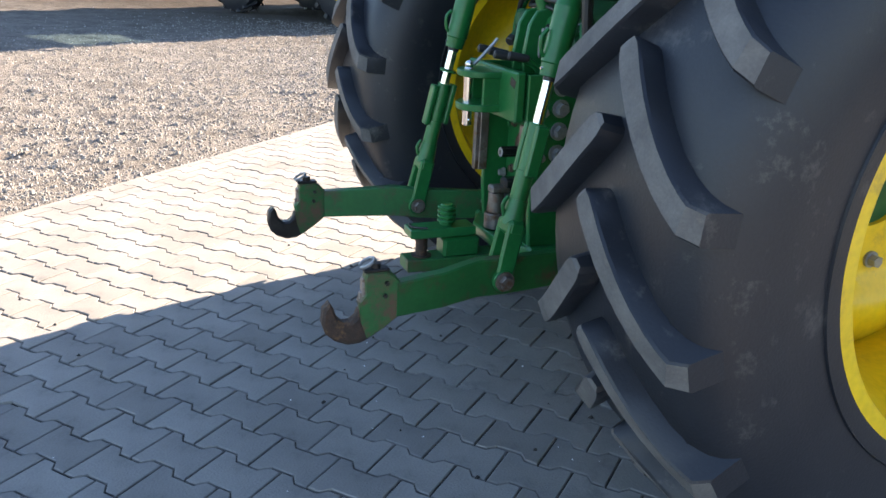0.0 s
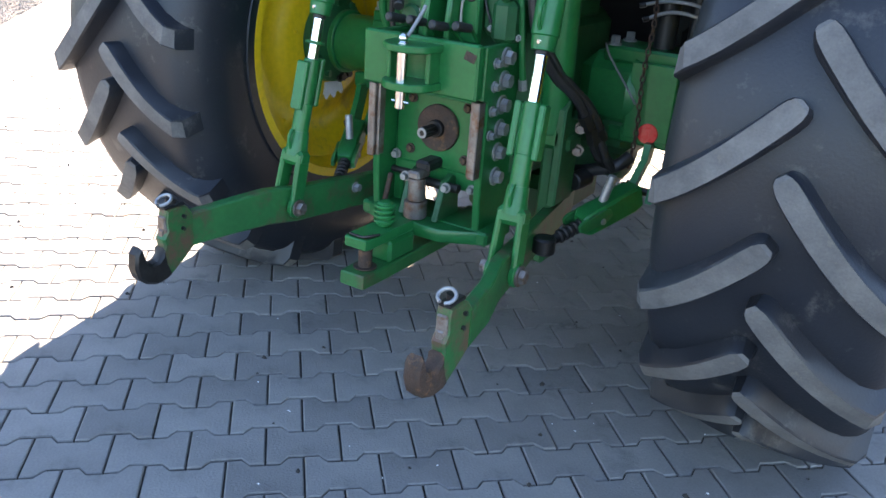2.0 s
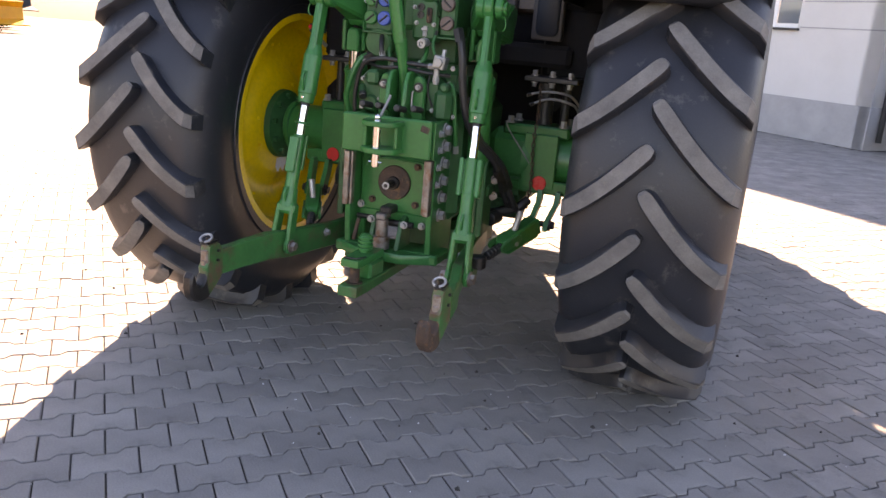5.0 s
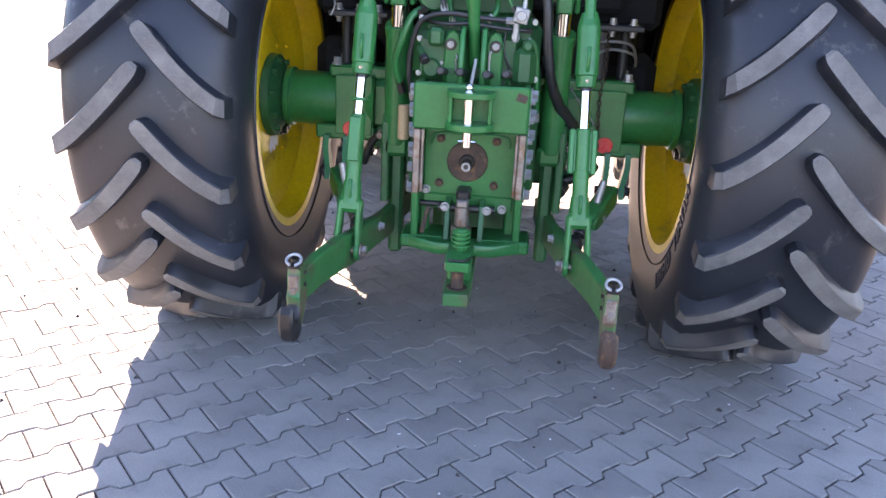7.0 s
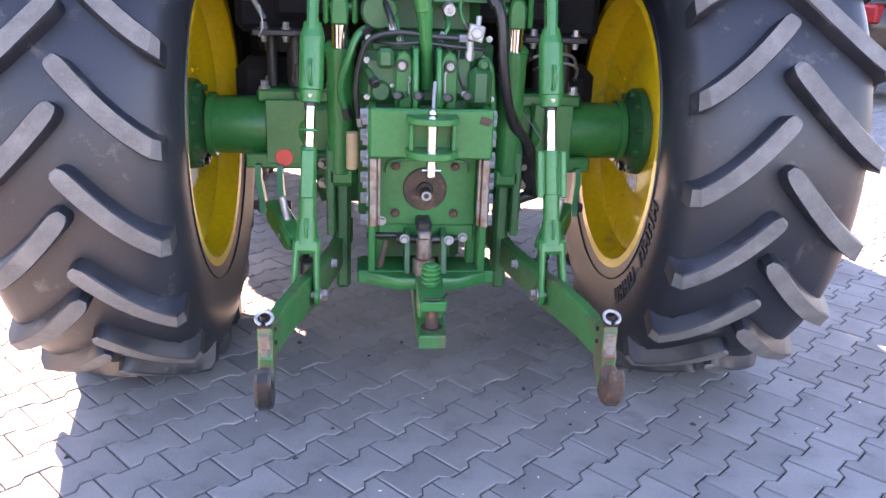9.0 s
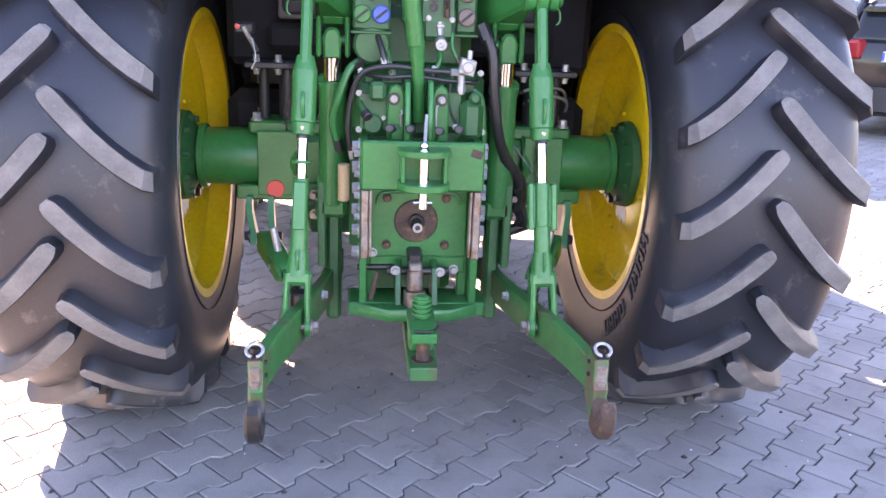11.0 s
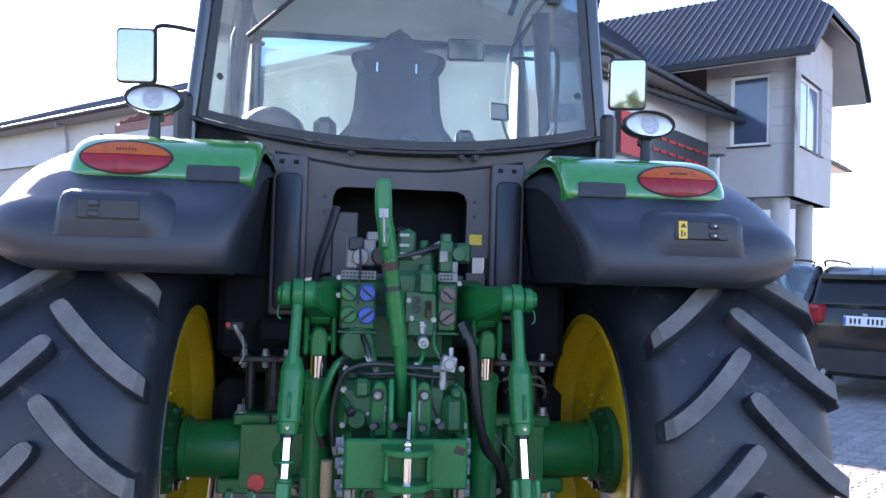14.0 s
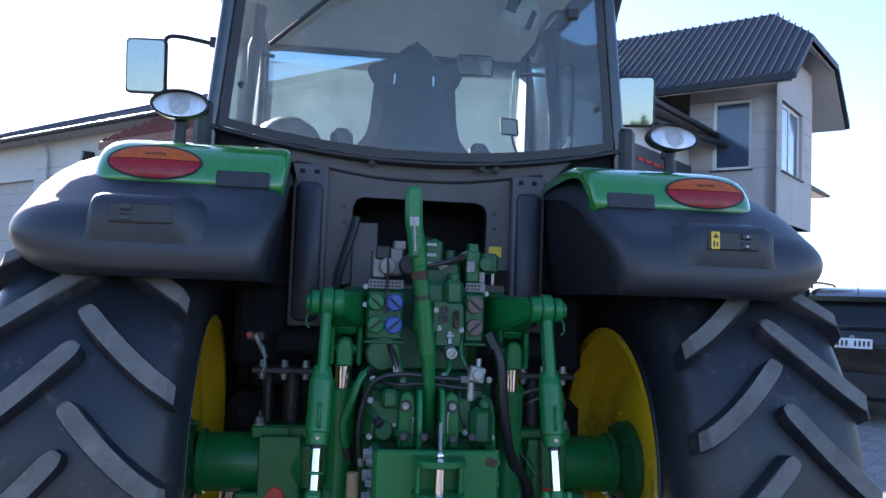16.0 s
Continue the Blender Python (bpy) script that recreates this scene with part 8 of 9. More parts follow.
for sx in (-1, 1):
    s.box((sx * 0.61, 0.0, 2.755), (0.05, 0.02, 0.045), 0.006)
    s.cyl((sx * 0.725, -0.005, 2.36), (sx * 0.725, 0.02, 2.36), 0.012, seg=14)
each_part("window_hinge", s, "black", tractor)
s = Shape()
s.tube([(0.60, 0.02, 2.76), (0.56, 0.10, 2.79), (0.53, 0.2, 2.74), (0.52, 0.3, 2.66)], 0.010, 8)
part("gas_strut", s, "black", tractor)
# seat
s = Shape()
s.box((0, 0.62, 2.02), (0.50, 0.50, 0.13), 0.05)
s.box((0, 0.62, 1.75), (0.34, 0.40, 0.44), 0.04)
seat = part("seat", s, "seat", tractor, "dark grey driver's seat")
s = loft([[(x, y + 0.02 * (1 - abs(x) / 0.25), z) for x, y in ((-w, 0.40), (-w + 0.05, 0.34), (w - 0.05, 0.34), (w, 0.40), (w - 0.03, 0.47), (-w + 0.03, 0.47))] for z, w in ((2.02, 0.285), (2.17, 0.28), (2.22, 0.255), (2.27, 0.215), (2.34, 0.198), (2.45, 0.19), (2.54, 0.182), (2.585, 0.15))])
part("backrest", s, "seat", seat)
s = loft([[(x, y, z) for x, y in ((-w, 0.40), (-w + 0.04, 0.345), (w - 0.04, 0.345), (w, 0.40), (w - 0.03, 0.45), (-w + 0.03, 0.45))] for z, w in ((2.49, 0.17), (2.51, 0.192), (2.55, 0.213), (2.575, 0.215), (2.592, 0.205), (2.60, 0.135), (2.66, 0.075), (2.69, 0.04), (2.695, 0.03))])
part("headrest", s, "seat", seat)
s = Shape()
for x in (-0.1, 0.1):
    s.cyl((x * 0.87 - 0.012, 0.332, 2.495), (x * 0.87 - 0.012, 0.332, 2.538), 0.006, seg=10)
each_part("headrest_rod", s, "chrome", seat)
for sx in (-1, 1):
    s = Shape()
    s.box((sx * 0.33, 0.55, 2.20), (0.10, 0.36, 0.07), 0.03)
    s.box((sx * 0.33, 0.52, 2.10), (0.06, 0.10, 0.18), 0.02)
    part("armrest", s, "seat", seat)
s = Shape()
s.ball((-0.55, 0.34, 2.18), (0.155, 0.22, 0.13))
s.box((-0.56, 0.42, 2.10), (0.30, 0.50, 0.16), 0.05)
s.box((-0.32, 0.36, 2.20), (0.10, 0.12, 0.16), 0.03)
s.box((0.335, 0.58, 2.245), (0.085, 0.08, 0.10), 0.02)
s.box((0.05, 0.24, 2.13), (0.085, 0.06, 0.14), 0.02)
s.box((0.52, 0.55, 2.05), (0.30, 0.80, 0.30), 0.05)
each_part("side_console", s, "console", tractor)
# Pale tube imitates sunlight on the rim of the right console.
s = Shape()
s.tube([(0.52, 0.24, 2.19), (0.60, 0.25, 2.205), (0.66, 0.28, 2.225), (0.695, 0.30, 2.27), (0.70, 0.31, 2.30)], [0.012, 0.016, 0.02, 0.016, 0.01], 10)
part("console_trim", s, "lining", tractor, "pale curved strip imitating the sunlit rim of the console")
s = Shape()
s.tube([(0.22 * math.cos(a), 1.20 + 0.10 * math.sin(a), 2.20 + 0.18 * math.sin(a)) for a in np.linspace(0, 2 * math.pi, 25)], 0.015, 8, smooth=0)
s.tube([(0, 1.20, 2.20), (0, 1.32, 2.0), (0, 1.42, 1.5)], 0.03, 10)
part("steering_wheel", s, "black", tractor)
s = Shape()
s.box((0, 1.48, 1.95), (0.60, 0.22, 0.5), 0.06)
part("dashboard", s, "black", tractor)
s = Shape()
s.box((0.60, 1.10, 2.50), (0.11, 0.025, 0.10), 0.008, (-10, 0, 15))
s.tube([(0.61, 1.12, 2.50), (0.66, 1.2, 2.40), (0.72, 1.3, 2.35)], 0.008, 8)
sc = part("monitor", s, "black", tractor)
s = Shape()
s.box((0.5965, 1.086, 2.4985), (0.09, 0.004, 0.08), 0.001, (-10, 0, 15))
part("screen", s, "lining", sc)
s = Shape()
s.box((0.45, 1.42, 2.92), (0.22, 0.03, 0.125), 0.014, (9, 0, -4))
rm = part("inside_mirror", s, "black", tractor)
s = Shape()
s.box((0.449, 1.4015, 2.9172), (0.20, 0.004, 0.107), 0.001, (9, 0, -4))
part("mirror_glass", s, "chrome", rm)
# outside mirrors
for sx in (-1, 1):
    s = Shape()
    rr = lambda w, h, r: [(cx * (w - r) + r * math.cos(radians(q)), cy * (h - r) + r * math.sin(radians(q))) for cx, cy, a0 in ((1, 1, 0), (-1, 1, 90), (-1, -1, 180), (1, -1, 270)) for q in (a0, a0 + 30, a0 + 60, a0 + 90)]
    mp = pose(sx * 1.325, 1.10, 2.69, 5.2, 0, -6 if sx < 0 else -17)
    at_m = lambda y: lambda a, b, c: tuple(mp @ Vector((a, y + c, b)))
    s.prism(rr(0.104, 0.142, 0.024), at_m(-0.010), 0.036, 0.006)
    s.prism(rr(0.09, 0.125, 0.03), at_m(0.024), 0.034, 0.014)
    mr = part("side_mirror", s, "black", tractor, "black side mirror on an arm")
    s = Shape()
    s.prism(rr(0.094, 0.131, 0.018), at_m(-0.0285), 0.004, 0.001)
    part("mirror_glass", s, "mirror", mr)
    s = Shape()
    s.tube([(sx * 1.25, 1.12, 2.83), (sx * 1.23, 1.13, 2.865), (sx * 1.15, 1.16, 2.875), (sx * 0.95, 1.22, 2.86), (sx * 0.70, 1.30, 2.85)], 0.012, 8)
    s.cyl((sx * 1.012, 1.19, 2.845), (sx * 1.012, 1.19, 2.895), 0.022, seg=14)
    part("mirror_arm", s, "black", mr)
    s = Shape()
    s.box((sx * 0.86, 0.02, 2.18), (0.07, 0.08, 0.22), 0.02)
    part("lamp_bracket", s, "black", tractor)
s = Shape()
s.tube([(-0.78, 0.3, 3.15), (-0.60, 0.30, 3.75), (-0.48, 0.30, 4.1)], [0.006, 0.004, 0.003], 6)
part("aerial", s, "black", tractor)

# ---- machines parked on the gravel ----
def parked_tractor(at, rz, paint, rim, label, k=1.0, loader=None, stripe=None, lift=0.0):
    """A tractor seen from afar, facing +y at the origin's front wheels."""
    tr = thing("parked_tractor", label, "tractor", "row of parked tractors", at, rz)
    z = lambda *p: tuple(v * k for v in p)
    sec = [rounded(w * k, a * k, b * k, y * k, 0.12 * k, 0.85) for y, w, a, b in ((0.62, 0.20, 1.0, 1.50), (0.45, 0.35, 0.92, 1.70), (-0.3, 0.40, 0.95, 1.85), (-1.3, 0.42, 1.0, 2.0), (-2.15, 0.44, 1.0, 2.08))]
    part("bonnet", loft(sec), paint, tr)
    s = Shape()
    s.box(z(0, 0.52, 1.25), z(0.40, 0.16, 0.42), 0.03 * k)
    s.box(z(0, -1.7, 0.85), z(0.5, 4.0, 0.5), 0.05 * k)
    part("chassis", s, "black", tr)
    for sx in (-1, 1):
        s = Shape()
        s.prism([(y * k, h * k) for y, h in ((0.30, 1.05), (0.34, 1.50), (-0.10, 1.62), (-0.62, 1.55), (-0.72, 1.05))], lambda a, b, c: (sx * 0.392 * k + c, a, b), 0.06 * k, 0.01)
        part("side_grille", s, "black", tr)
        if stripe:
            s = Shape()
            s.prism([(y * k, h * k) for y, h in ((0.20, 1.63), (-2.1, 1.90), (-2.1, 1.80), (0.10, 1.57))], lambda a, b, c: (sx * (0.405 - 0.005 * a) * k + c, a, b), 0.03 * k, 0.004)
            part("bonnet_stripe", s, stripe, tr)
    s = Shape()
    for sx in (-1, 1):
        s.box(z(sx * 0.24, 0.56, 1.36), z(0.16, 0.06, 0.12), 0.02 * k)
    part("headlight", s, "lens", tr)
    sec = [rounded(w * k, 1.5 * k, h * k, y * k, 0.1 * k, 0.85) for y, w, h in ((-2.1, 0.62, 2.82), (-2.3, 0.7, 2.92), (-3.3, 0.78, 2.92), (-3.5, 0.75, 2.75))]
    part("cab_glass", loft(sec), "glass", tr)
    sec = [rounded(w * k, 2.88 * k, 3.10 * k, y * k, 0.08 * k, 0.95) for y, w in ((-1.95, 0.66), (-2.3, 0.78), (-3.4, 0.8), (-3.65, 0.7))]
    part("cab_roof", loft(sec), paint, tr)
    for sx in (-1, 1):
        for y in (-2.1, -2.8, -3.45):
            s = Shape()
            s.tube([z(sx * 0.72, y, 1.5), z(sx * 0.66, y, 2.92)], 0.045 * k, 6, smooth=0)
            part("cab_post", s, "black", tr)
        s = Shape()
        s.tube([z(sx * 0.70, -2.1, 2.75), z(sx * 1.05, -2.0, 2.70), z(sx * 1.10, -2.0, 2.55)], 0.022 * k, 6)
        s.box(z(sx * 1.11, -2.0, 2.38), z(0.16, 0.08, 0.36), 0.02 * k)
        part("mirror", s, "black", tr)
    for sx in (-1, 1):
        for y, r, w in ((0.0, 0.70, 0.42), (-3.1, 0.98, 0.58)):
            x = sx * 0.92
            s = Shape()
            s.lathe([(-w / 2, r * 0.58), (-w / 2, r * 0.86), (-w * 0.42, r * 0.95), (w * 0.42, r * 0.95), (w / 2, r * 0.86), (w / 2, r * 0.58)], lambda a, q, t: z(x + a, y + q * math.cos(t), r + q * math.sin(t)), 40, closed=True)
            ty = part("wheel", s, "rubber", tr, "black lugged tyre")
            tread = Shape()
            for side in (-1, 1):
                for i in range(18):
                    a = 2 * math.pi * (i + (0.5 if side > 0 else 0)) / 18
                    p = []
                    for u, da in ((0.0, 0.12), (0.0, 0.20), (side * w / 2, -0.12), (side * w / 2, -0.20)):
                        for rr in (0.93, 1.0):
                            p.append(z(x + u, y + r * rr * math.cos(a + da), r + r * rr * math.sin(a + da)))
                    tread.add(p, [(1, 3, 7, 5), (0, 1, 5, 4), (2, 3, 7, 6), (0, 1, 3, 2), (4, 5, 7, 6)])
            tagged(part("tread", tread, "rubber", ty), kind="stuff")
            s = Shape()
            s.lathe([(sx * w * 0.45, r * 0.60), (sx * w * 0.40, r * 0.52), (sx * w * 0.1, r * 0.40), (sx * w * 0.15, r * 0.2), (sx * w * 0.3, r * 0.16), (sx * w * 0.3, 0.001)], lambda a, q, t: z(x + a, y + q * math.cos(t), r + q * math.sin(t)), 30)
            part("rim", s, rim, ty)
            s = Shape()
            rows = []
            for i in range(11):
                a = radians(20 + 14 * i)
                rows.append([z(x + u, y - (r * 1.1) * math.cos(a), r + r * 1.1 * math.sin(a)) for u in (-w * 0.5, -w * 0.25, 0, w * 0.25, w * 0.5)])
            s.grid(rows, lambda p: p - Vector((0, 0, 0.03)))
            if y < -1:
                part("mudguard", s, paint, tr)
    if loader:
        s = Shape()
        prof = [(0.9, 0.15), (1.7, 0.12), (1.72, 0.16), (1.1, 0.32), (1.0, 0.75), (1.15, 0.95), (1.08, 0.98), (0.88, 0.78)]
        s.prism([(p[0] * k, (p[1] + lift) * k) for p in prof], lambda a, b, c: (c, a + 0.4 * k, b), 2.3 * k, 0.01)
        part("loader_bucket", s, loader, tr, "black loader bucket" if loader == "black" else "yellow loader bucket")
        for sx in (-1, 1):
            s = Shape()
            s.tube([z(sx * 0.55, -0.9, 1.75), z(sx * 0.55, 0.7, 1.45 + lift * 0.5), z(sx * 0.55, 1.35, 0.6 + lift)], 0.07 * k, 8)
            part("loader_arm", s, loader, tr)
    return tr


def on_gravel(x, y):
    return (x, y, -0.03 + rise((y - x) * S2, (x + y - EDGE) * S2))


parked_tractor(on_gravel(-19.09, 11.35), -62, "paint_blue", "paint_white", "blue tractor with white nose parked on gravel", 1.08, None, "paint_white")
parked_tractor(on_gravel(-20.54, 13.59), -62, "green_gloss", "yellow", "green tractor with a yellow stripe parked in the row", 1.12, None, "signal_yellow")
parked_tractor(on_gravel(-22.84, 16.32), -62, "paint_red", "darksteel", "red tractor with a white stripe parked in the row", 1.27, None, "paint_white")
parked_tractor(on_gravel(-30.8, 23.3), -125, "paint_yellow", "black", "tall yellow machine parked behind the row", 1.40)
parked_tractor(on_gravel(-26.50, 20.52), -112, "paint_lime", "paint_red", "lime-green tractor with yellow bucket parked in the row", 1.05, "paint_yellow", "paint_white")
parked_tractor(on_gravel(-29.18, 23.54), -108, "paint_lime", "paint_white", "lime-green tractor with a raised black bucket parked in the row", 1.0, "black", None, 0.55)


def tipping_trailer(at, rz):
    """A farm trailer: ribbed yellow body on two axles, dark cover bowed over it."""
    t = thing("farm_trailer", "yellow farm trailer with a dark grey cover", "trailer", at=at, rz=rz)
    s = Shape()
    s.prism([(-1.15, 1.05), (1.15, 1.05), (1.25, 3.25), (-1.25, 3.25)], lambda a, b, c: (a, c, b), 5.0, 0.03)
    body = part("body", s, "paint_yellow", t)
    s = Shape()
    for sx in (-1, 1):
        for k in range(7):
            s.box((sx * 1.25, -2.3 + k * 0.766, 2.15), (0.07, 0.09, 2.1), 0.01, (0, sx * 2.6, 0))
    each_part("rib", s, "paint_yellow", body)
    s = loft([[(1.28 * math.cos(a), y, 3.25 + 0.75 * math.sin(a)) for a in np.linspace(0, math.pi, 11)] for y in (-2.55, -0.8, 0.9, 2.55)])
    part("cover", s, "matte_black", t, "dark grey cover")
    s = Shape()
    s.box((0, 0, 0.9), (0.9, 5.2, 0.22), 0.03)
    s.box((0, 3.1, 0.8), (0.12, 1.4, 0.12), 0.02)
    part("chassis", s, "black", t)
    for sx in (-1, 1):
        for y in (-1.2, 0.3):
            s = Shape()
            s.lathe([(-0.2, 0.30), (-0.2, 0.48), (-0.16, 0.53), (0.16, 0.53), (0.2, 0.48), (0.2, 0.30)], lambda a, q, u: (sx * 0.95 + a, y + q * math.cos(u), 0.53 + q * math.sin(u)), 32, closed=True)
            w = part("wheel", s, "rubber", t, "black trailer tyre")
            s = Shape()
            s.lathe([(sx * 0.16, 0.31), (sx * 0.08, 0.26), (sx * 0.06, 0.1), (sx * 0.12, 0.001)], lambda a, q, u: (sx * 0.95 + a, y + q * math.cos(u), 0.53 + q * math.sin(u)), 24)
            part("rim", s, "paint_white", w)
    return t


tipping_trailer(on_gravel(-31.6, 19.9), 118)


def harvester(at, rz, label):
    """A self-propelled harvester, its front axle at the origin, facing +y: cab ahead, tall body behind, large front wheels."""
    hv = thing("harvester", label, "harvester", "harvesters on the gravel", at, rz)
    sec = [rounded(w, a, b, y, 0.16, 0.92) for y, w, a, b in ((-0.5, 1.0, 1.3, 2.9), (-0.9, 1.3, 1.0, 3.5), (-3.5, 1.35, 1.0, 3.6), (-4.8, 1.25, 1.2, 3.3), (-5.1, 1.0, 1.6, 2.8))]
    part("body", loft(sec), "green_gloss", hv)
    s = Shape()
    s.box((0, 0.2, 1.0), (1.5, 1.6, 0.6), 0.08)
    s.box((0, -2.4, 0.9), (1.0, 4.6, 0.4), 0.06)
    part("chassis", s, "black", hv)
    sec = [rounded(w, 2.5, h, y, 0.12, 0.92) for y, w, h in ((1.35, 0.72, 3.7), (1.15, 0.82, 3.9), (-0.2, 0.85, 3.9), (-0.5, 0.8, 3.8))]
    part("cab_glass", loft(sec), "glass", hv)
    sec = [rounded(w, 3.86, 4.12, y, 0.09, 0.95) for y, w in ((1.6, 0.75), (1.35, 0.9), (-0.4, 0.92), (-0.7, 0.8))]
    part("cab_roof", loft(sec), "green_gloss", hv)
    sec = [rounded(w, 2.1, 2.55, y, 0.1, 0.9) for y, w in ((1.4, 0.7), (1.2, 0.88), (-0.6, 0.9))]
    part("cab_base", loft(sec), "green_gloss", hv)
    for x, y in ((-0.8, 1.2), (0.8, 1.2), (-0.84, -0.3), (0.84, -0.3)):
        s = Shape()
        s.tube([(x, y, 2.05), (x * 0.96, y, 3.88)], 0.05, 8, smooth=0)
        part("cab_post", s, "black", hv)
    for sx in (-1, 1):
        for y, r, w, c in ((0.0, 1.0, 0.75, 1.3), (-3.7, 0.72, 0.5, 1.2)):
            x = sx * c
            s = Shape()
            s.lathe([(-w / 2, r * 0.55), (-w / 2, r * 0.86), (-w * 0.42, r * 0.95), (w * 0.42, r * 0.95), (w / 2, r * 0.86), (w / 2, r * 0.55)], lambda a, q, t: (x + a, y + q * math.cos(t), r + q * math.sin(t)), 44, closed=True)
            ty = part("wheel", s, "rubber", hv, "black lugged tyre")
            tread = Shape()
            for side in (-1, 1):
                for i in range(18):
                    a = 2 * math.pi * (i + (0.5 if side > 0 else 0)) / 18
                    p = []
                    for u, da in ((0.0, 0.12), (0.0, 0.21), (side * w / 2, -0.10), (side * w / 2, -0.19)):
                        for rr in (0.90, 1.0):
                            p.append((x + u, y + r * rr * math.cos(a + da), r + r * rr * math.sin(a + da)))
                    tread.add(p, [(1, 3, 7, 5), (0, 1, 5, 4), (2, 3, 7, 6), (0, 1, 3, 2), (4, 5, 7, 6)])
            tagged(part("tread", tread, "rubber", ty), kind="stuff")
            s = Shape()
            s.lathe([(sx * w * 0.45, r * 0.57), (sx * w * 0.40, r * 0.50), (sx * w * 0.1, r * 0.40), (sx * w * 0.15, r * 0.2), (sx * w * 0.3, r * 0.16), (sx * w * 0.3, 0.001)], lambda a, q, t: (x + a, y + q * math.cos(t), r + q * math.sin(t)), 30)
            part("rim", s, "yellow", ty)
        s = Shape()
        s.tube([(sx * 0.9, 1.25, 3.7), (sx * 1.35, 1.5, 3.6), (sx * 1.4, 1.5, 3.0)], 0.03, 6)
        s.box((sx * 1.4, 1.5, 3.15), (0.22, 0.1, 0.45), 0.03)
        part("mirror", s, "black", hv)
        s = Shape()
        s.box((sx * 0.5, 1.52, 3.98), (0.3, 0.06, 0.1), 0.02)
        part("cab_light", s, "lens", hv)
    return hv


harvester(on_gravel(-17.65, 8.72), -50, "large green harvester with yellow rims parked on gravel")
harvester(on_gravel(-15.2, 3.7), -58, "green harvester standing apart on gravel")


def header_frame(at, rz):
    """A cutting unit folded up: green body, drum, white guard with a yellow edge."""
    h = thing("harvest_header", "green harvester header with white and yellow guard, parked on gravel", "farm machine", at=at, rz=rz)
    s = Shape()
    s.box((0, 0, 1.35), (0.9, 1.1, 0.9), 0.06)
    s.box((0.1, -0.1, 0.55), (0.7, 0.8, 0.5), 0.05)
    s.prism([(-0.6, 1.5), (0.7, 1.5), (0.55, 1.9), (-0.1, 2.3), (-0.6, 2.2)], xz(0.0), 0.9, 0.03)
    s.box((0, 0, 0.12), (0.9, 1.0, 0.22), 0.03)
    part("frame", s, "green", h)
    s = Shape()
    s.cyl((-0.1, -0.72, 0.95), (-0.1, -0.45, 0.95), 0.34, seg=28, chamfer=0.03)
    part("drum", s, "green_gloss", h)
    ca, sa = math.cos(radians(68)), math.sin(radians(68))
    turn = lambda a, c, z: (0.42 + (a - 0.15) * 1.15 * ca - c * sa, -0.80 + (a - 0.15) * 1.15 * sa + c * ca, z)
    s = Shape()
    for a, b, c, d in ((0.65, 0.0, 1.0, 0.12), (0.65, 1.5, 1.0, 0.16), (0.28, 0.75, 0.26, 1.5), (1.02, 0.75, 0.26, 1.5), (0.65, 0.72, 0.9, 0.14)):
        s.box(turn(a, 0.0, b + 0.14), (c * 1.15, 0.05, d), 0.012, (0, 0, 68)) if c > 0.5 else s.box(turn(a, 0.0, b + 0.14), (c, 0.05, d), 0.012, (0, 0, 68))
    part("guard", s, "paint_white", h, "white guard frame")
    s = Shape()
    s.box(turn(0.13, -0.01, 0.88), (0.10, 0.07, 1.66), 0.012, (0, 0, 68))
    s.box(turn(0.48, -0.04, 1.0), (0.30, 0.03, 0.72), 0.012, (0, 0, 68))
    part("guard_edge", s, "signal_yellow", h, "bright yellow guard edge")
    s = Shape()
    s.box((-0.2, -0.56, 1.62), (0.22, 0.02, 0.12), 0.004)
    part("machine_label", s, "label_yellow", h)
    return h


header_frame(on_gravel(-16.66, 9.57), 42).scale = (0.72, 0.72, 0.72)

# far tree line behind the yard
rng2 = random.Random(3)
s = Shape()
for i in range(4200):
    a = rng2.uniform(-0.7, 0.3) if i % 3 else rng2.uniform(2.0, 4.3)
    r = rng2.uniform(150, 190)
    cx, cy = -r * math.sin(a), r * math.cos(a)
    h = (2.5 if i % 3 else 8.0) + 1.5 * noise.noise((a * 14, 0, 0)) + 2 * noise.noise((a * 50, 2, 0))
    z = rng2.uniform(0, 1) ** 0.8 * h
    q = rng2.uniform(0.4, 1.1) * (1 if i % 3 else 2)
    v = [Vector((rng2.gauss(0, 1), rng2.gauss(0, 1), rng2.gauss(0, 1))).normalized() * q for _ in range(5)]
    s.add([(cx + p.x, cy + p.y, max(0, z + p.z)) for p in v], [(0, 1, 2), (0, 2, 3), (0, 3, 4), (1, 2, 4)])
solid("far_trees", s, "leaf", "distant line of trees behind the yard", "trees", "stuff", angle=10)

# ---- paving ----
# Interlocking bone-shaped blocks in rows; PA is the rows' direction.
PA = radians(42.0)
PL, PP, PD, GAP = 0.2075, 0.1452, 0.0135, 0.0027
ROW, COL = Vector((math.cos(PA), math.sin(PA))), Vector((-math.sin(PA), math.cos(PA)))


def bone(inset):
    """Outline of one block, its ends wide and its waist narrow."""
    l, e = PL / 2 - GAP - inset, PP / 2 - GAP * 1.25 - inset
    a, b = 0.062, 0.040
    up = [(l, e + PD), (a, e + PD), (b, e - PD), (-b, e - PD), (-a, e + PD), (-l, e + PD)]
    return up + [(-x, -y) for x, y in up]


o0, o1 = bone(0.0), bone(0.0035)
bverts = [(x, y, -0.022) for x, y in o0] + [(x, y, -0.003) for x, y in o0] + [(x, y, 0.0) for x, y in o1]
n = 12
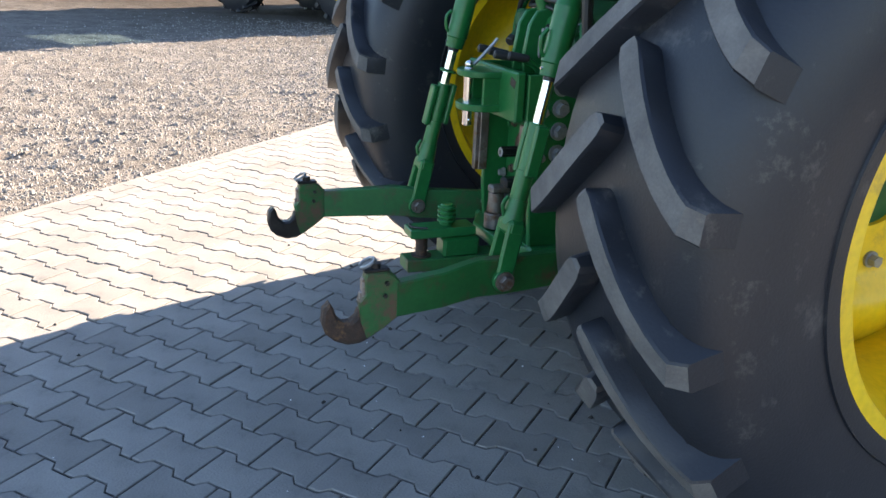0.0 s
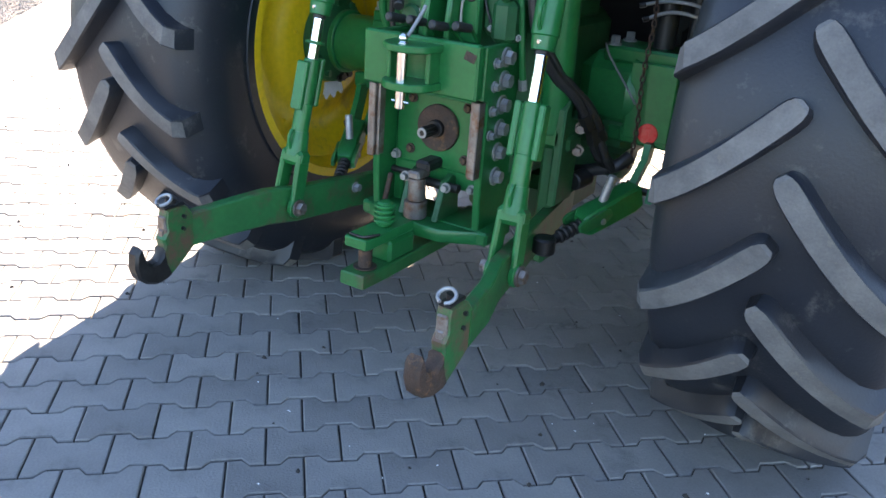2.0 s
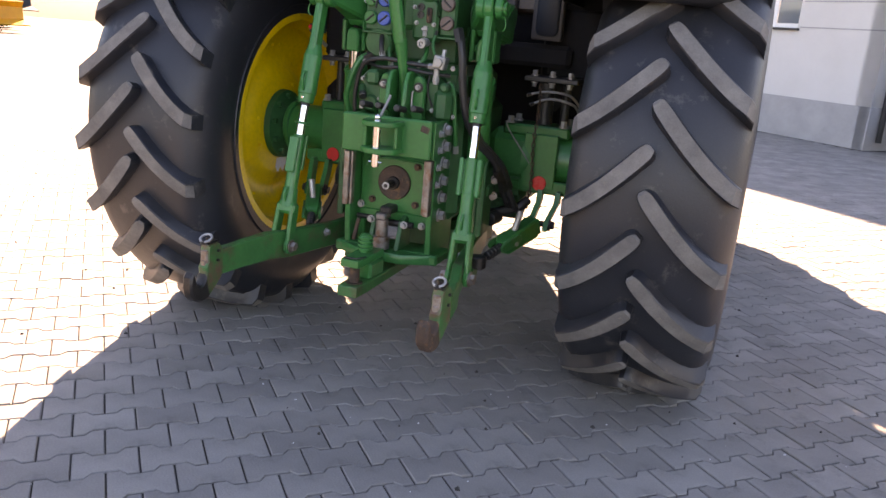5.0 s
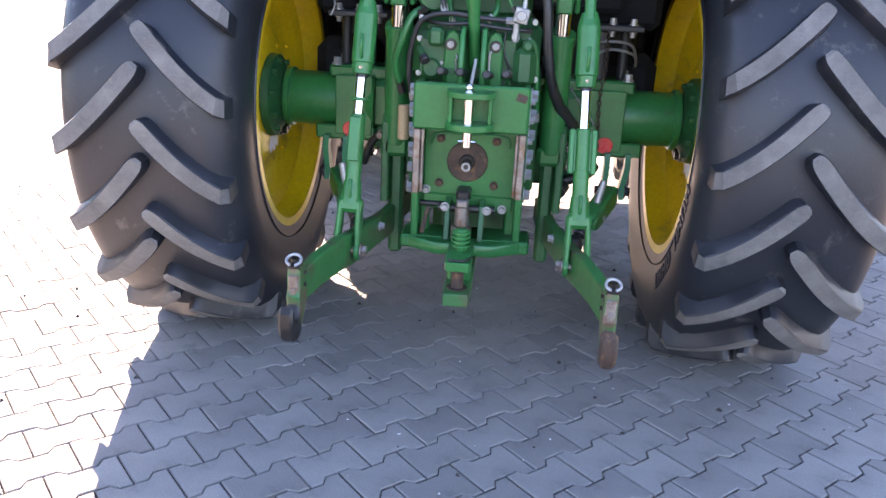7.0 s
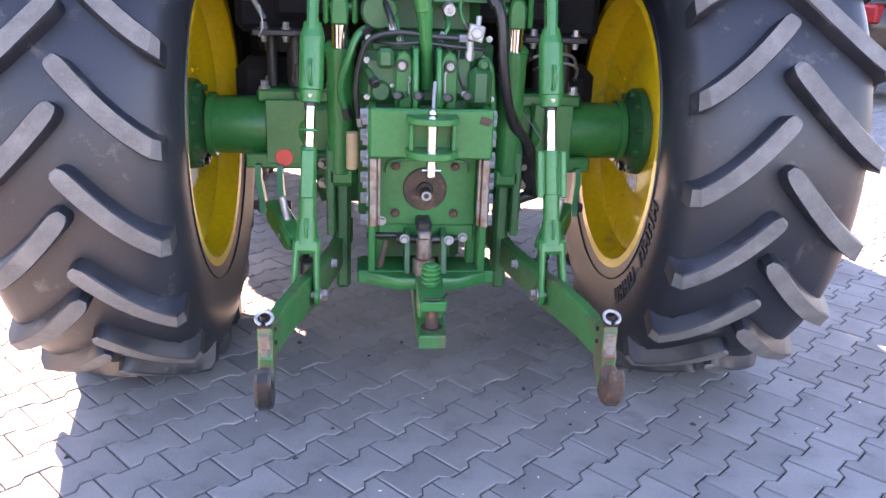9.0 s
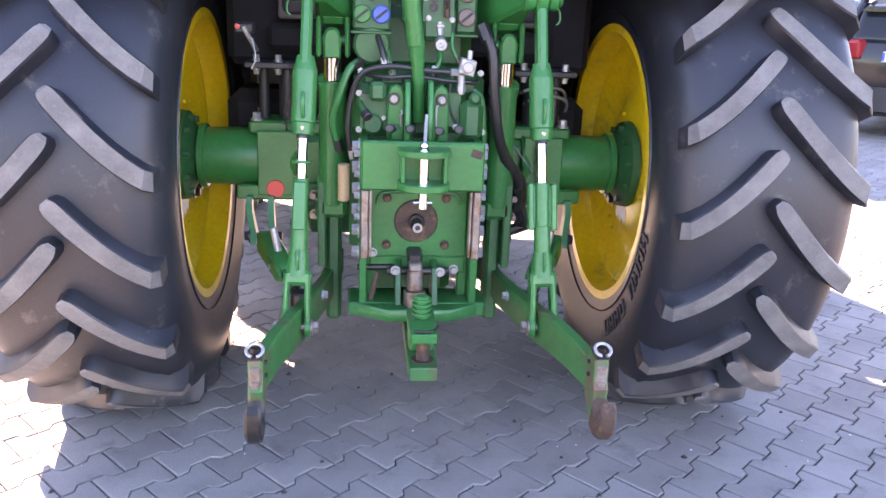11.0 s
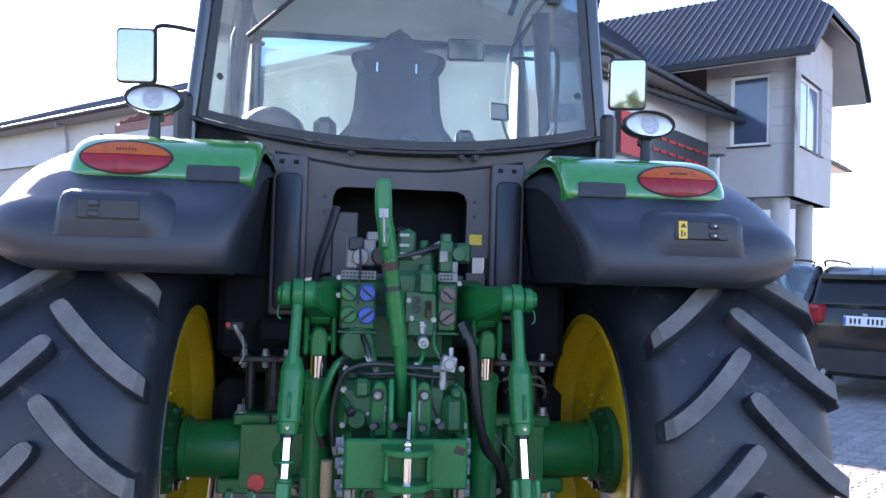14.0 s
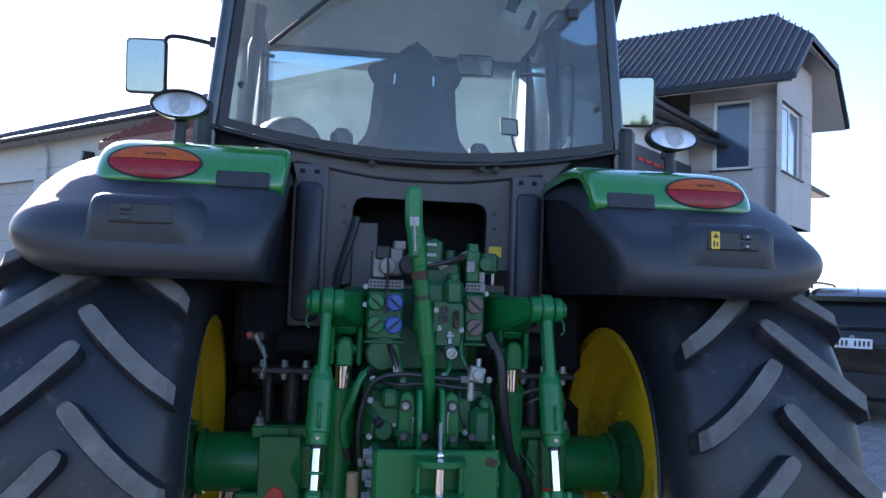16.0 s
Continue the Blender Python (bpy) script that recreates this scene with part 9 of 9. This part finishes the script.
bfaces = [(i, (i + 1) % n, n + (i + 1) % n, n + i) for i in range(n)] + [(n + i, n + (i + 1) % n, 2 * n + (i + 1) % n, 2 * n + i) for i in range(n)] + [tuple(range(2 * n, 3 * n))]
turn2 = np.array([[math.cos(PA), -math.sin(PA)], [math.sin(PA), math.cos(PA)]])
BV = np.array(bverts)
prng = np.random.default_rng(11)

bed = Shape()
far = [(EDGE / 2 - 60 * S2 + 0.08 * S2, EDGE / 2 + 60 * S2 + 0.08 * S2), (EDGE / 2 + 40 * S2 + 0.08 * S2, EDGE / 2 - 40 * S2 + 0.08 * S2), (45, -30), (45, 45), (-10, 60)]
bed.add([(x, y, -0.009) for x, y in far], [tuple(range(5))])
pavement = solid("pavement", bed, "sand", "grey interlocking concrete block paving", "pavement", "structure")

outer = Shape()
for x0, x1, y0, y1 in ((11, 46, -30, 46), (-4, 11, 15, 46), (6, 11, -30, -9)):
    outer.box(((x0 + x1) / 2, (y0 + y1) / 2, -0.011), (x1 - x0, y1 - y0, 0.02))
solid("outer_pavement", outer, "paver", "grey block paving further across the yard", "pavement", "structure")

one = Shape()
one.add(bverts, bfaces)
brick_mesh = mesh_of("paver", one, "paver", 25)
near, rest_v, rest_f, edge_cuts = [], [], [], []
count = 0
for r in range(-230, 230):
    for k in range(-140, 140):
        u, v = (k + (0.5 if r % 2 else 0.0)) * PL + 0.0115, r * PP - 0.016
        x, y = u * ROW.x + v * COL.x, u * ROW.y + v * COL.y
        if x + y < EDGE - 0.2 or x < -12 or x > 11 or y < -9 or y > 15:
            continue
        if (x - CORNER.x) * S2 + (y - CORNER.y) * S2 > -0.1 and (x - CORNER.x) * -S2 + (y - CORNER.y) * S2 > -0.1:
            continue
        if x + y < EDGE + 0.3:
            ring = [(x + px * ROW.x + py * COL.x, y + px * ROW.y + py * COL.y) for px, py in o0]
            cut = []
            for (ax, ay), (bx, by) in zip(ring, ring[1:] + ring[:1]):
                da, db = ax + ay - EDGE - 0.075, bx + by - EDGE - 0.075
                if da >= 0:
                    cut.append((ax, ay))
                if (da >= 0) != (db >= 0):
                    f = da / (da - db)
                    cut.append((ax + (bx - ax) * f, ay + (by - ay) * f))
            if len(cut) > 2:
                edge_cuts.append(cut)
            continue
        dz, tx, ty = prng.normal(0, 0.0009), prng.normal(0, 0.006), prng.normal(0, 0.006)
        flip = prng.random() < 0.5
        if -1.35 < x < 1.35 and -2.35 < y < -0.75 and len(near) < 300:
            near.append((x, y, dz, tx, ty, flip))
            continue
        P = BV.copy()
        P[:, 2] += dz + P[:, 0] * tx + P[:, 1] * ty
        xy2 = P[:, :2] @ turn2.T + np.array([x, y])
        base_i = len(rest_v) * 36
        rest_v.append(np.column_stack([xy2, P[:, 2]]))
        count += 1
for x, y, dz, tx, ty, flip in near:
    ob = new("paver", brick_mesh)
    ob.parent = pavement
    ob.matrix_local = Matrix.Translation((x, y, dz)) @ Matrix.Rotation(PA + (math.pi if flip else 0), 4, "Z") @ Euler((ty, -tx, 0)).to_matrix().to_4x4()
allv = np.concatenate(rest_v)
faces = [tuple(i + 36 * b for i in f) for b in range(count) for f in bfaces]
allv = allv.tolist()
for cut in edge_cuts:
    b, k = len(allv), len(cut)
    allv += [(px, py, -0.022) for px, py in cut] + [(px, py, 0.0) for px, py in cut]
    faces += [(b + i, b + (i + 1) % k, b + k + (i + 1) % k, b + k + i) for i in range(k)] + [tuple(b + k + i for i in range(k))]
me = bpy.data.meshes.new("paving_blocks")
me.from_pydata(allv, [], faces)
me.materials.append(M["paver"])
me.update()
ob = new("paving_blocks", me)
ob.parent = pavement
tagged(ob, "grey bone-shaped concrete paving blocks", "", "", "stuff")

# crumbs, pebbles and leaf bits on the paving
s = Shape()
for i in range(420):
    x, y = prng.uniform(-5.5, 3.0), prng.uniform(-3.5, 4.0)
    if x + y < EDGE + 0.3:
        continue
    r = prng.uniform(0.002, 0.011)
    a = prng.uniform(0, 6.28)
    ring = [(x + r * math.cos(a + q * 1.2566) * prng.uniform(0.6, 1.4), y + r * math.sin(a + q * 1.2566) * prng.uniform(0.6, 1.4), 0.0) for q in range(5)]
    s.add(ring + [(x, y, r * 1.1)], [(q, (q + 1) % 5, 5) for q in range(5)])
solid("paving_crumbs", s, ["sand"], "small dark crumbs and leaf bits on the paving", "debris", "stuff")
s = Shape()
for i in range(160):
    x, y = prng.uniform(-3.5, 2.5), prng.uniform(-3.2, 0.5)
    r = prng.uniform(0.0015, 0.0045)
    a = prng.uniform(0, 6.28)
    ring = [(x + r * math.cos(a + q * 1.2566) * prng.uniform(0.6, 1.4), y + r * math.sin(a + q * 1.2566) * prng.uniform(0.6, 1.4), 0.0) for q in range(5)]
    s.add(ring + [(x, y, r * 0.9)], [(q, (q + 1) % 5, 5) for q in range(5)])
solid("paving_grit", s, ["label_white"], "pale grit specks scattered on the paving", "debris", "stuff")
